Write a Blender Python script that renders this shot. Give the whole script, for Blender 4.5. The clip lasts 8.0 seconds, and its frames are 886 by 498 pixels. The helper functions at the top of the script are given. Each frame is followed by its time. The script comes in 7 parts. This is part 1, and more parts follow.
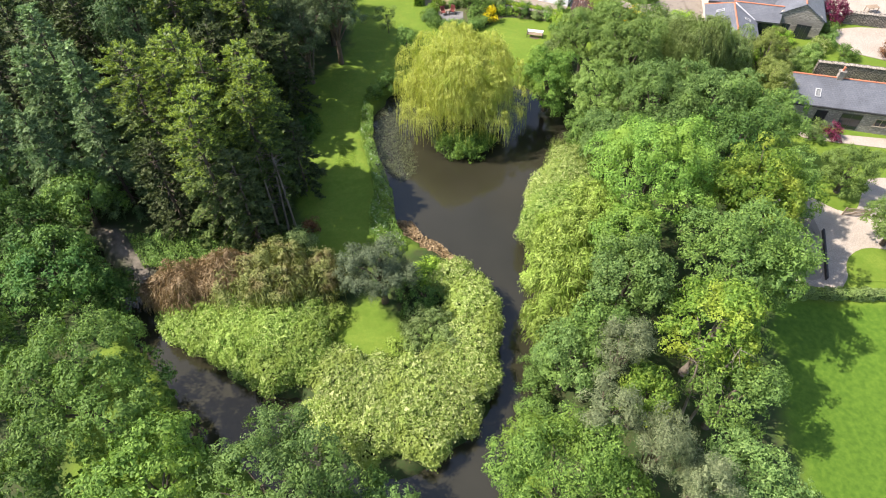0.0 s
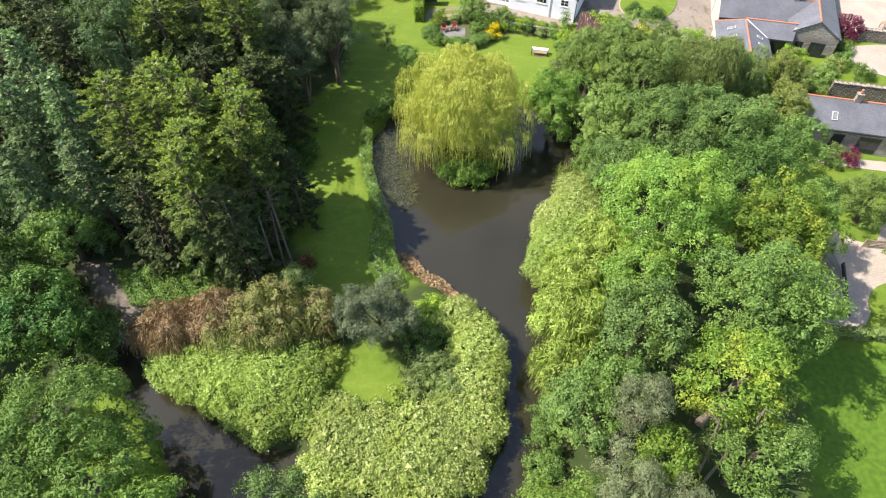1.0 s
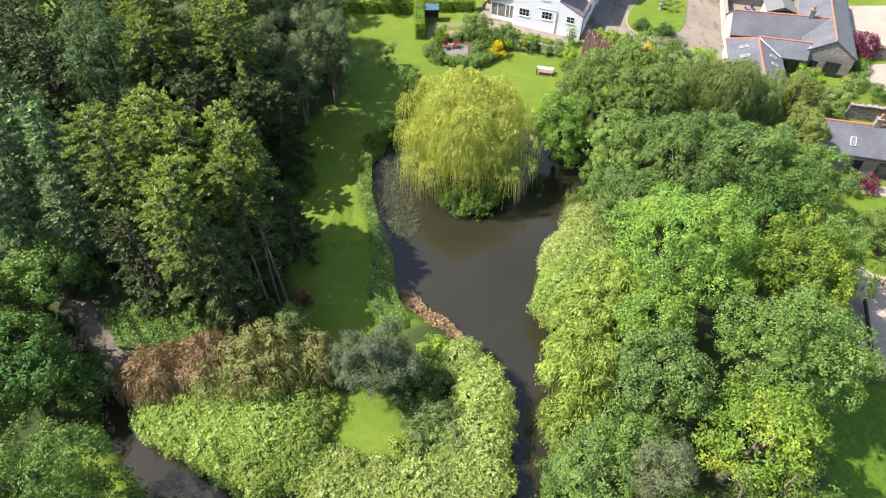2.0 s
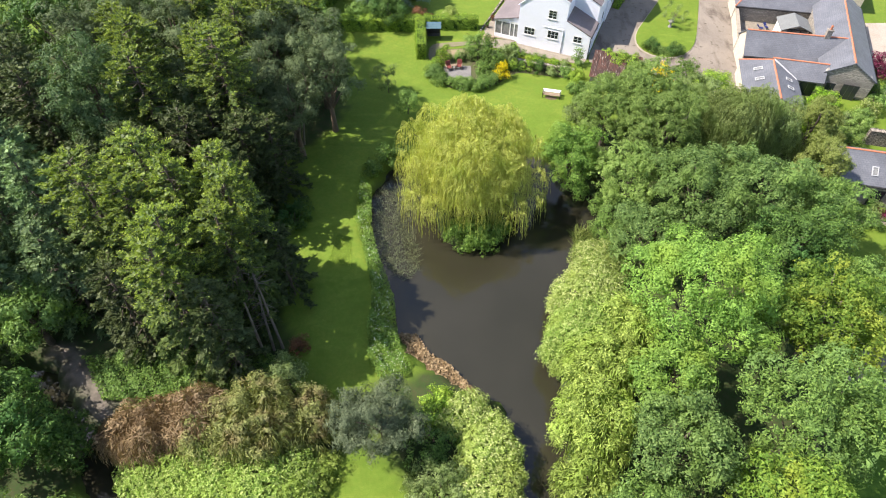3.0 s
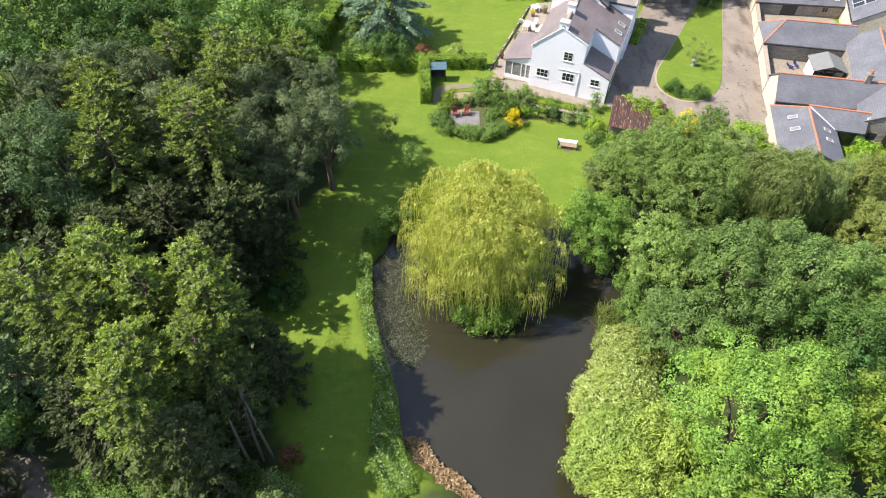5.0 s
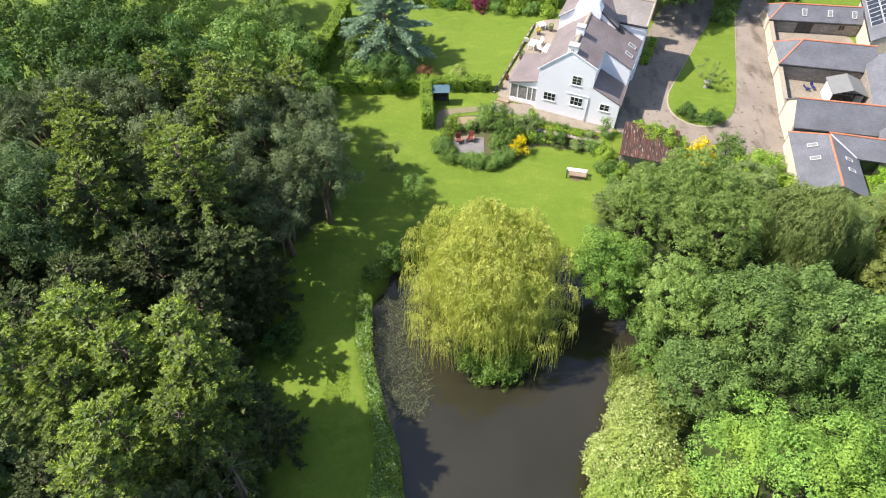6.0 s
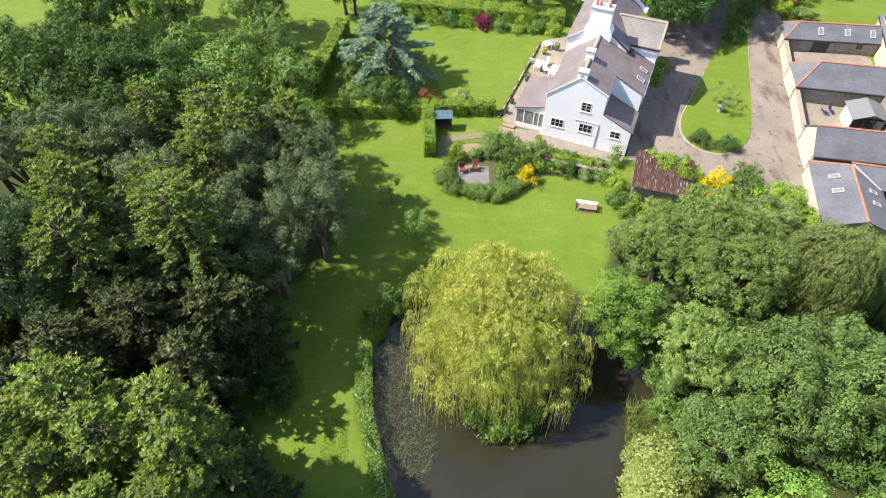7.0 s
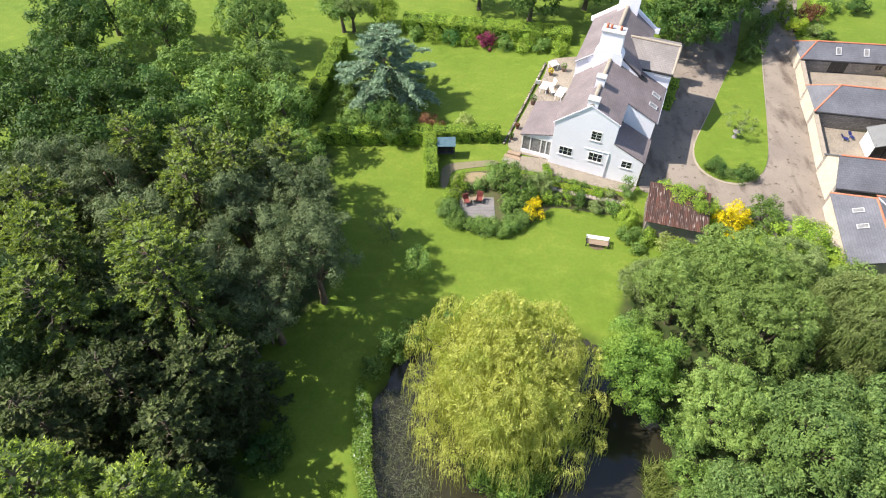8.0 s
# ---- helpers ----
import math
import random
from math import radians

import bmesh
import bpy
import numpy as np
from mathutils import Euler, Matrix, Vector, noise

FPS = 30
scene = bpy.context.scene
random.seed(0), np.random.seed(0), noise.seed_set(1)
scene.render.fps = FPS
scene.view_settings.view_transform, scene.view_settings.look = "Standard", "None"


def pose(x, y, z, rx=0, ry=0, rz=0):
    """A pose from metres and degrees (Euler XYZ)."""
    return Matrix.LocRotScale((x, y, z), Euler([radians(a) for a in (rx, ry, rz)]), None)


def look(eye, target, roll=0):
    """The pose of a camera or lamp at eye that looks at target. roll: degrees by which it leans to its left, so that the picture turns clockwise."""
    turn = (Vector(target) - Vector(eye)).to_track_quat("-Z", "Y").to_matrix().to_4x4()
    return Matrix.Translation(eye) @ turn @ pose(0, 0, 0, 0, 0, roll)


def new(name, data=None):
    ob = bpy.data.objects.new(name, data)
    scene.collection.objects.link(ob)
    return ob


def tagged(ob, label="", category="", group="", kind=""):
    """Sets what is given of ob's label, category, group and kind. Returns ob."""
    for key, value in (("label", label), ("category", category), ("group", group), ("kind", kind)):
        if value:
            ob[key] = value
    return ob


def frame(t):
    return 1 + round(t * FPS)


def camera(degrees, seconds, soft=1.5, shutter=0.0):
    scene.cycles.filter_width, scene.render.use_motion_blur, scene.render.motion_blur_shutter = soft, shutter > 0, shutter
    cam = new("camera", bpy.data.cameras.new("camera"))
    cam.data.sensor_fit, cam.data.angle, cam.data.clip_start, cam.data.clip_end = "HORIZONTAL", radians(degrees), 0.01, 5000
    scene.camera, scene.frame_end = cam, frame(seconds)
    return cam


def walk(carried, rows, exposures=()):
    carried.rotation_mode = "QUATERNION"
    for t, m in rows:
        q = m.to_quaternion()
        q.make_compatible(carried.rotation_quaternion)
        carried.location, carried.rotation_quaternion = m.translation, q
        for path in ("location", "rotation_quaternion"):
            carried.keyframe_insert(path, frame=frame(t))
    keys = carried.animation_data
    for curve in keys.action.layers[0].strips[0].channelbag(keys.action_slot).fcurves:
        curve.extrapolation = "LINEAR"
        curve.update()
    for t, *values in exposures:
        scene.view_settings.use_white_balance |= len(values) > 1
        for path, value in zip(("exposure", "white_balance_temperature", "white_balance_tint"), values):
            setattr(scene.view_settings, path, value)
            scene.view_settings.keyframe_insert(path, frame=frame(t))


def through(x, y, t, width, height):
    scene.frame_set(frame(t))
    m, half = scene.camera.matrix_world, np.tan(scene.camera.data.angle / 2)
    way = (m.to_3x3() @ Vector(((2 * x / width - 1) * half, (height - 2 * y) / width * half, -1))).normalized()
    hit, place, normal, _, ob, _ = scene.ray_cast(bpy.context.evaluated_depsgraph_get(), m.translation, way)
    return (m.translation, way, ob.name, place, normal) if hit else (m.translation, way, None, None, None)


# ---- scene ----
cam = camera(72.3, 8.0, soft=1.1)
METRES, EYE, TILT, LEAN, TURN = 36.0, 43.4, -50.4, 0.0, 0.0
ROWS = [
    (0.0, 0.0, 0.0, 0.0, -0.0, 0.0, 0.0),
    (0.5, -0.0039, 0.036, 0.0439, -0.03, -0.01, 0.01),
    (1.0, -0.0083, 0.073, 0.0891, -0.07, -0.01, 0.02),
    (1.5, -0.0125, 0.1083, 0.132, -0.1, 0.01, 0.03),
    (3.0, -0.0267, 0.2233, 0.2765, -0.18, -0.05, 0.08),
    (3.5, -0.0316, 0.2622, 0.3249, -0.2, -0.05, 0.1),
    (4.0, -0.0364, 0.3024, 0.3734, -0.18, -0.07, 0.12),
    (4.5, -0.0424, 0.3425, 0.4223, -0.21, -0.09, 0.16),
    (6.0, -0.0585, 0.4658, 0.5706, -0.3, -0.15, 0.25),
    (6.5, -0.0637, 0.507, 0.6202, -0.33, -0.16, 0.3),
    (7.0, -0.0681, 0.5487, 0.6697, -0.35, -0.16, 0.33),
    (7.5, -0.0724, 0.5913, 0.7195, -0.39, -0.19, 0.35),
    (8.0, -0.077, 0.6342, 0.7692, -0.43, -0.22, 0.37),
]
walk(cam, [(t, pose(0, 0, EYE, TILT, LEAN, TURN) @ pose(METRES * x, METRES * y, METRES * z, 90 + pitch, roll, yaw)) for t, x, y, z, yaw, pitch, roll in ROWS], exposures=[(0.0, 0.95, 6800, 15), (8.0, 0.81, 6800, 15)])

# ---- light ----
SUN = Vector((-0.998 * 0.643, 0.06 * 0.643, 0.766)).normalized()
world = bpy.data.worlds.new("sky")
scene.world = world
world.use_nodes = True
wn, wl = world.node_tree.nodes, world.node_tree.links
sky = wn.new("ShaderNodeTexSky")
sky.sky_type, sky.sun_disc = "NISHITA", False
sky.sun_elevation, sky.sun_rotation = math.asin(SUN.z), math.atan2(SUN.x, SUN.y)
wl.new(sky.outputs[0], wn["Background"].inputs[0])
wn["Background"].inputs[1].default_value = 0.145
# broken white cloud over the whole sky
where = wn.new("ShaderNodeTexCoord")
puff = wn.new("ShaderNodeTexNoise")
puff.inputs["Scale"].default_value, puff.inputs["Detail"].default_value = 2.6, 6.0
drift = wn.new("ShaderNodeMapping")
drift.inputs["Location"].default_value = (0.9, -2.3, 1.2)
wl.new(where.outputs["Generated"], drift.inputs[0])
wl.new(drift.outputs[0], puff.inputs["Vector"])
share = wn.new("ShaderNodeMapRange")
share.inputs["From Min"].default_value, share.inputs["From Max"].default_value = 0.55, 0.70
wl.new(puff.outputs["Fac"], share.inputs["Value"])
cloud = wn.new("ShaderNodeBackground")
cloud.inputs[0].default_value, cloud.inputs[1].default_value = (1.0, 0.98, 0.96, 1), 0.5
both = wn.new("ShaderNodeMixShader")
wl.new(share.outputs[0], both.inputs[0])
wl.new(wn["Background"].outputs[0], both.inputs[1])
wl.new(cloud.outputs[0], both.inputs[2])
wl.new(both.outputs[0], wn["World Output"].inputs[0])
sun = new("sun", bpy.data.lights.new("sun", "SUN"))
sun.data.energy, sun.data.angle, sun.data.color = 5.0, radians(0.5), (1.0, 0.95, 0.86)
sun.matrix_world = look(SUN * 200, (0, 0, 0))


# ---- materials ----
def shader(name, rough=0.8, spec=0.3):
    m = bpy.data.materials.new(name)
    m.use_nodes = True
    n, l = m.node_tree.nodes, m.node_tree.links
    b = n["Principled BSDF"]
    b.inputs["Roughness"].default_value = rough
    b.inputs["Specular IOR Level"].default_value = spec
    return m, n, l, b


def rgb(c):
    return (*c, 1.0)


def blend(n, l, fac, a, b, mode="MIX"):
    x = n.new("ShaderNodeMix")
    x.data_type, x.blend_type = "RGBA", mode
    for k, v in ((0, fac), (6, a), (7, b)):
        if isinstance(v, tuple):
            x.inputs[k].default_value = v
        elif isinstance(v, float):
            x.inputs[k].default_value = v
        else:
            l.new(v, x.inputs[k])
    return x.outputs[2]


def grain(n, l, scale, detail=4.0, low=0.35, high=0.65, where=None):
    t = n.new("ShaderNodeTexNoise")
    t.inputs["Scale"].default_value, t.inputs["Detail"].default_value = scale, detail
    if where is None:
        where = n.new("ShaderNodeNewGeometry").outputs["Position"]
    l.new(where, t.inputs["Vector"])
    r = n.new("ShaderNodeMapRange")
    r.inputs["From Min"].default_value, r.inputs["From Max"].default_value = low, high
    l.new(t.outputs["Fac"], r.inputs["Value"])
    return r.outputs[0]


def bump(n, l, b, height, strength=0.3, distance=0.05):
    x = n.new("ShaderNodeBump")
    x.inputs["Strength"].default_value, x.inputs["Distance"].default_value = strength, distance
    l.new(height, x.inputs["Height"])
    l.new(x.outputs[0], b.inputs["Normal"])


def surface(name, c1, c2, c3, coarse=0.5, fine=8.0, rough=0.85, relief=0.3, depth=0.03, metal=0.0, spec=0.3):
    """Two colours in coarse patches, a third in fine grain, and relief."""
    m, n, l, b = shader(name, rough, spec)
    b.inputs["Metallic"].default_value = metal
    big, small = grain(n, l, coarse), grain(n, l, fine, 6.0, 0.4, 0.7)
    col = blend(n, l, small, blend(n, l, big, rgb(c1), rgb(c2)), rgb(c3))
    l.new(col, b.inputs["Base Color"])
    bump(n, l, b, small, relief, depth)
    return m


def foliage(name, dark, mid, light, through=0.35, patch=0.35, tint=None, rough=0.5):
    """Leaves: each its own shade between three colours, with paler patches over the crown."""
    m, n, l, b = shader(name, rough, 0.12)
    geo = n.new("ShaderNodeNewGeometry")
    ramp = n.new("ShaderNodeValToRGB")
    e = ramp.color_ramp.elements
    soft = lambda c: tuple(0.75 * p + 0.25 * q for p, q in zip(c, mid))
    e[0].color, e[1].color = rgb(soft(dark)), rgb(soft(light))
    e.new(0.5).color = rgb(mid)
    l.new(geo.outputs["Random Per Island"], ramp.inputs[0])
    col = ramp.outputs[0]
    if tint:
        big = grain(n, l, patch, 2.0, 0.5, 0.68, geo.outputs["Position"])
        col = blend(n, l, big, col, rgb(tint))
    hsv = n.new("ShaderNodeHueSaturation")
    info = n.new("ShaderNodeObjectInfo")
    v = n.new("ShaderNodeMapRange")
    v.inputs["To Min"].default_value, v.inputs["To Max"].default_value = 0.8, 1.22
    l.new(info.outputs["Random"], v.inputs["Value"])
    l.new(v.outputs[0], hsv.inputs["Value"])
    l.new(col, hsv.inputs["Color"])
    l.new(hsv.outputs[0], b.inputs["Base Color"])
    tr = n.new("ShaderNodeBsdfTranslucent")
    l.new(blend(n, l, 1.0, hsv.outputs[0], (1.0, 1.0, 0.45, 1.0), "MULTIPLY"), tr.inputs["Color"])
    mix = n.new("ShaderNodeMixShader")
    mix.inputs[0].default_value = through
    l.new(b.outputs[0], mix.inputs[1])
    l.new(tr.outputs[0], mix.inputs[2])
    l.new(mix.outputs[0], n["Material Output"].inputs[0])
    return m


LEAF = {
    "sycamore": foliage("sycamore_leaf", (0.064, 0.125, 0.027), (0.164, 0.294, 0.062), (0.341, 0.522, 0.113), 0.35, 0.3, (0.232, 0.347, 0.063)),
    "lime": foliage("lime_maple_leaf", (0.068, 0.153, 0.023), (0.198, 0.373, 0.041), (0.444, 0.637, 0.073), 0.35, 0.35, (0.390, 0.497, 0.060)),
    "ash": foliage("ash_leaf", (0.056, 0.100, 0.026), (0.130, 0.235, 0.054), (0.285, 0.423, 0.105), 0.3, 0.3, (0.170, 0.291, 0.086)),
    "maple": foliage("maple_leaf", (0.067, 0.137, 0.022), (0.157, 0.278, 0.046), (0.302, 0.425, 0.074), 0.35, 0.45, (0.367, 0.452, 0.072)),
    "alder": foliage("alder_leaf", (0.055, 0.105, 0.031), (0.132, 0.231, 0.067), (0.273, 0.391, 0.126), 0.3, 0.3, (0.182, 0.294, 0.074)),
    "birch": foliage("birch_leaf", (0.074, 0.128, 0.031), (0.175, 0.281, 0.071), (0.334, 0.459, 0.132), 0.3, 0.4, (0.223, 0.332, 0.090)),
    "olive": foliage("weeping_birch_leaf", (0.070, 0.104, 0.036), (0.168, 0.240, 0.084), (0.318, 0.402, 0.165), 0.3, 0.4, (0.222, 0.318, 0.096)),
    "yew": foliage("yellow_yew_leaf", (0.098, 0.140, 0.030), (0.225, 0.315, 0.068), (0.460, 0.560, 0.145), 0.3, 0.4, (0.300, 0.420, 0.085)),
    "dark": foliage("dark_broad_leaf", (0.030, 0.062, 0.016), (0.076, 0.152, 0.036), (0.160, 0.275, 0.062), 0.25, 0.3, (0.066, 0.164, 0.045)),
    "droop": foliage("drooping_birch_leaf", (0.058, 0.082, 0.028), (0.140, 0.190, 0.062), (0.270, 0.335, 0.125), 0.3, 0.4, (0.175, 0.245, 0.075)),
    "gilt": foliage("yellow_birch_leaf", (0.100, 0.130, 0.036), (0.225, 0.285, 0.075), (0.390, 0.455, 0.150), 0.3, 0.4, (0.270, 0.335, 0.085)),
    # darker copy of the dark leaf: the far wood's shadow put into the colour
    "shade": foliage("shadowed_dark_leaf", (0.026, 0.052, 0.015), (0.060, 0.118, 0.030), (0.135, 0.232, 0.055), 0.25, 0.3, (0.070, 0.150, 0.042)),
    "fresh": foliage("fresh_sycamore_leaf", (0.070, 0.140, 0.028), (0.165, 0.312, 0.062), (0.320, 0.510, 0.108), 0.32, 0.3, (0.225, 0.350, 0.062)),
    "dull": foliage("dull_spruce_needles", (0.032, 0.046, 0.020), (0.068, 0.096, 0.036), (0.140, 0.175, 0.062), 0.15, 0.4, (0.085, 0.110, 0.045)),
    "mint": foliage("whitebeam_leaf", (0.049, 0.093, 0.032), (0.110, 0.194, 0.076), (0.226, 0.325, 0.143), 0.3),
    "willow": foliage("golden_willow_leaf", (0.240, 0.270, 0.070), (0.465, 0.505, 0.130), (0.700, 0.730, 0.240), 0.42, 0.5, (0.370, 0.440, 0.100)),
    "variegated": foliage("variegated_dogwood_leaf", (0.087, 0.161, 0.028), (0.228, 0.354, 0.068), (0.530, 0.614, 0.226), 0.3, 0.35, (0.265, 0.369, 0.075)),
    "cream": foliage("cream_edged_leaf", (0.106, 0.178, 0.031), (0.283, 0.387, 0.092), (0.670, 0.700, 0.336), 0.3, 0.4, (0.302, 0.387, 0.092)),
    "hedge": foliage("privet_leaf", (0.063, 0.128, 0.021), (0.184, 0.321, 0.045), (0.444, 0.580, 0.085), 0.3, 0.5, (0.266, 0.380, 0.054)),
    "gold": foliage("golden_shrub_leaf", (0.230, 0.187, 0.007), (0.600, 0.480, 0.010), (0.850, 0.781, 0.037), 0.3),
    "russet": foliage("copper_leaf", (0.072, 0.029, 0.017), (0.200, 0.090, 0.049), (0.403, 0.244, 0.134), 0.25),
    "purple": foliage("purple_leaf", (0.036, 0.007, 0.014), (0.130, 0.020, 0.050), (0.342, 0.073, 0.159), 0.25),
    "spruce": foliage("spruce_needles", (0.045, 0.070, 0.025), (0.100, 0.152, 0.046), (0.205, 0.260, 0.070), 0.15, 0.4, (0.125, 0.180, 0.050)),
    # young shoots, also the painted sunlit tone of the spruce tops
    "shoots": foliage("sunlit_young_shoots", (0.120, 0.180, 0.034), (0.255, 0.350, 0.055), (0.440, 0.540, 0.100), 0.25),
    "cypress": foliage("blue_cypress_spray", (0.059, 0.100, 0.042), (0.146, 0.226, 0.098), (0.317, 0.437, 0.196), 0.2, 0.35, (0.186, 0.301, 0.116)),
    "cedar": foliage("blue_cedar_needles", (0.098, 0.162, 0.104), (0.195, 0.300, 0.190), (0.340, 0.490, 0.325), 0.15),
    "pine": foliage("pine_needles", (0.040, 0.060, 0.026), (0.100, 0.144, 0.062), (0.212, 0.282, 0.134), 0.15, 0.4, (0.126, 0.168, 0.076)),
    "greypine": foliage("grey_pine_needles", (0.058, 0.076, 0.036), (0.128, 0.160, 0.078), (0.255, 0.292, 0.150), 0.15),
    "bluepine": foliage("island_pine_needles", (0.040, 0.056, 0.030), (0.092, 0.122, 0.068), (0.195, 0.235, 0.130), 0.15),
    "reed": foliage("dry_reed_blade", (0.058, 0.072, 0.036), (0.146, 0.173, 0.094), (0.299, 0.331, 0.194), 0.2),
    "deep": foliage("deep_green_alder_leaf", (0.040, 0.078, 0.020), (0.098, 0.176, 0.042), (0.215, 0.322, 0.080), 0.3, 0.3, (0.130, 0.225, 0.052)),
    "juniper": foliage("olive_juniper_spray", (0.085, 0.105, 0.034), (0.215, 0.250, 0.080), (0.400, 0.430, 0.160), 0.25, 0.6, (0.285, 0.240, 0.120)),
    "brush": foliage("dead_brushwood", (0.10, 0.085, 0.06), (0.20, 0.175, 0.125), (0.33, 0.30, 0.22), 0.1),
    "sedge": foliage("green_sedge_blade", (0.072, 0.122, 0.027), (0.190, 0.260, 0.061), (0.415, 0.464, 0.178), 0.25),
    "fern": foliage("undergrowth_leaf", (0.046, 0.091, 0.026), (0.122, 0.228, 0.055), (0.270, 0.416, 0.109), 0.3, 0.5, (0.155, 0.253, 0.069)),
    "drybrown": foliage("dead_conifer_spray", (0.13, 0.09, 0.05), (0.29, 0.205, 0.115), (0.46, 0.36, 0.22), 0.15),
    "cow": foliage("cow_parsley_head", (0.094, 0.207, 0.039), (0.208, 0.384, 0.081), (0.850, 0.850, 0.850), 0.3),
}
BARK = surface("grey_brown_bark", (0.10, 0.08, 0.06), (0.17, 0.14, 0.11), (0.06, 0.05, 0.04), 1.5, 18, 0.9, 0.6)
# filler inside hedges; shade between the leaves is put into its dark green
HEDGECORE = surface("shaded_hedge_filler", (0.03, 0.07, 0.012), (0.045, 0.09, 0.015), (0.02, 0.05, 0.01), 1.5, 12, 0.95, 0.5)
PALEBARK = surface("pale_dead_bark", (0.25, 0.215, 0.175), (0.18, 0.15, 0.12), (0.12, 0.10, 0.08), 1.5, 18, 0.9, 0.5)
PINEBARK = surface("red_pine_bark", (0.20, 0.145, 0.11), (0.15, 0.115, 0.09), (0.10, 0.07, 0.05), 1.2, 15, 0.9, 0.6)


def ground_material():
    m, n, l, b = shader("grass_and_soil", 0.85, 0.2)
    pos = n.new("ShaderNodeNewGeometry").outputs["Position"]
    big, mid, fine = grain(n, l, 0.16, 4.0), grain(n, l, 1.1, 6.0, 0.38, 0.62), grain(n, l, 16.0, 6.0, 0.36, 0.64)
    lawn = blend(n, l, big, rgb((0.100, 0.160, 0.018)), rgb((0.168, 0.218, 0.032)))
    lawn = blend(n, l, mid, lawn, rgb((0.133, 0.203, 0.026)))
    stretch = n.new("ShaderNodeMapping")
    stretch.inputs["Scale"].default_value = (0.6, 1.3, 1.0)
    stretch.inputs["Rotation"].default_value = (0, 0, 0.5)
    l.new(pos, stretch.inputs[0])
    lawn = blend(n, l, grain(n, l, 0.55, 5.0, 0.5, 0.8, stretch.outputs[0]), lawn, rgb((0.195, 0.256, 0.039)))
    lawn = blend(n, l, grain(n, l, 3.2, 5.0, 0.42, 0.6), lawn, blend(n, l, 0.28, lawn, rgb((0.07, 0.15, 0.012))))
    lawn = blend(n, l, fine, blend(n, l, 0.45, lawn, rgb((0.08, 0.15, 0.014))), lawn)
    soil = blend(n, l, mid, rgb((0.035, 0.045, 0.015)), rgb((0.07, 0.055, 0.03)))
    soil = blend(n, l, fine, soil, rgb((0.03, 0.07, 0.015)))
    mud = blend(n, l, mid, rgb((0.10, 0.088, 0.072)), rgb((0.19, 0.165, 0.14)))
    rough = n.new("ShaderNodeAttribute")
    rough.attribute_name = "meadow"
    tall = blend(n, l, grain(n, l, 2.5, 6.0, 0.35, 0.65), rgb((0.058, 0.124, 0.011)), rgb((0.10, 0.18, 0.018)))
    tall = blend(n, l, fine, blend(n, l, 0.4, tall, rgb((0.05, 0.11, 0.01))), tall)
    lawn = blend(n, l, rough.outputs["Fac"], lawn, tall)
    a = n.new("ShaderNodeAttribute")
    a.attribute_name = "soil"
    k = n.new("ShaderNodeAttribute")
    k.attribute_name = "mud"
    col = blend(n, l, a.outputs["Fac"], lawn, soil)
    col = blend(n, l, k.outputs["Fac"], col, mud)
    l.new(col, b.inputs["Base Color"])
    bump(n, l, b, fine, 0.25, 0.04)
    return m


GROUND = ground_material()


def water_material():
    m, n, l, b = shader("murky_pond_water", 0.05, 0.75)
    b.inputs["IOR"].default_value = 1.40
    big = grain(n, l, 0.09, 3.0, 0.35, 0.65)
    l.new(blend(n, l, big, rgb((0.024, 0.023, 0.014)), rgb((0.033, 0.031, 0.021))), b.inputs["Base Color"])
    bump(n, l, b, grain(n, l, 2.2, 3.0), 0.05, 0.02)
    return m


WATER = water_material()
GRAVEL = surface("pale_gravel_drive", (0.36, 0.31, 0.265), (0.28, 0.24, 0.20), (0.43, 0.38, 0.32), 0.35, 9, 0.9, 0.4)
def drive_material():
    """Pale dusty tarmac with dark damp stains, dirt patches and cracks."""
    m, n, l, b = shader("worn_tarmac_drive", 0.9, 0.25)
    pos = n.new("ShaderNodeNewGeometry").outputs["Position"]
    along = n.new("ShaderNodeMapping")
    along.inputs["Rotation"].default_value = (0, 0, radians(17))
    along.inputs["Scale"].default_value = (1.0, 0.35, 1.0)
    l.new(pos, along.inputs[0])
    col = blend(n, l, grain(n, l, 0.3, 4.0), rgb((0.235, 0.205, 0.17)), rgb((0.185, 0.16, 0.135)))
    col = blend(n, l, grain(n, l, 0.55, 6.0, 0.52, 0.66, along.outputs[0]), col, rgb((0.105, 0.085, 0.07)))
    col = blend(n, l, grain(n, l, 1.6, 6.0, 0.60, 0.70), col, rgb((0.085, 0.07, 0.055)))
    fine = grain(n, l, 11.0, 6.0, 0.4, 0.7)
    col = blend(n, l, fine, col, blend(n, l, 0.3, col, rgb((0.34, 0.30, 0.26))))
    l.new(col, b.inputs["Base Color"])
    bump(n, l, b, fine, 0.3, 0.02)
    return m


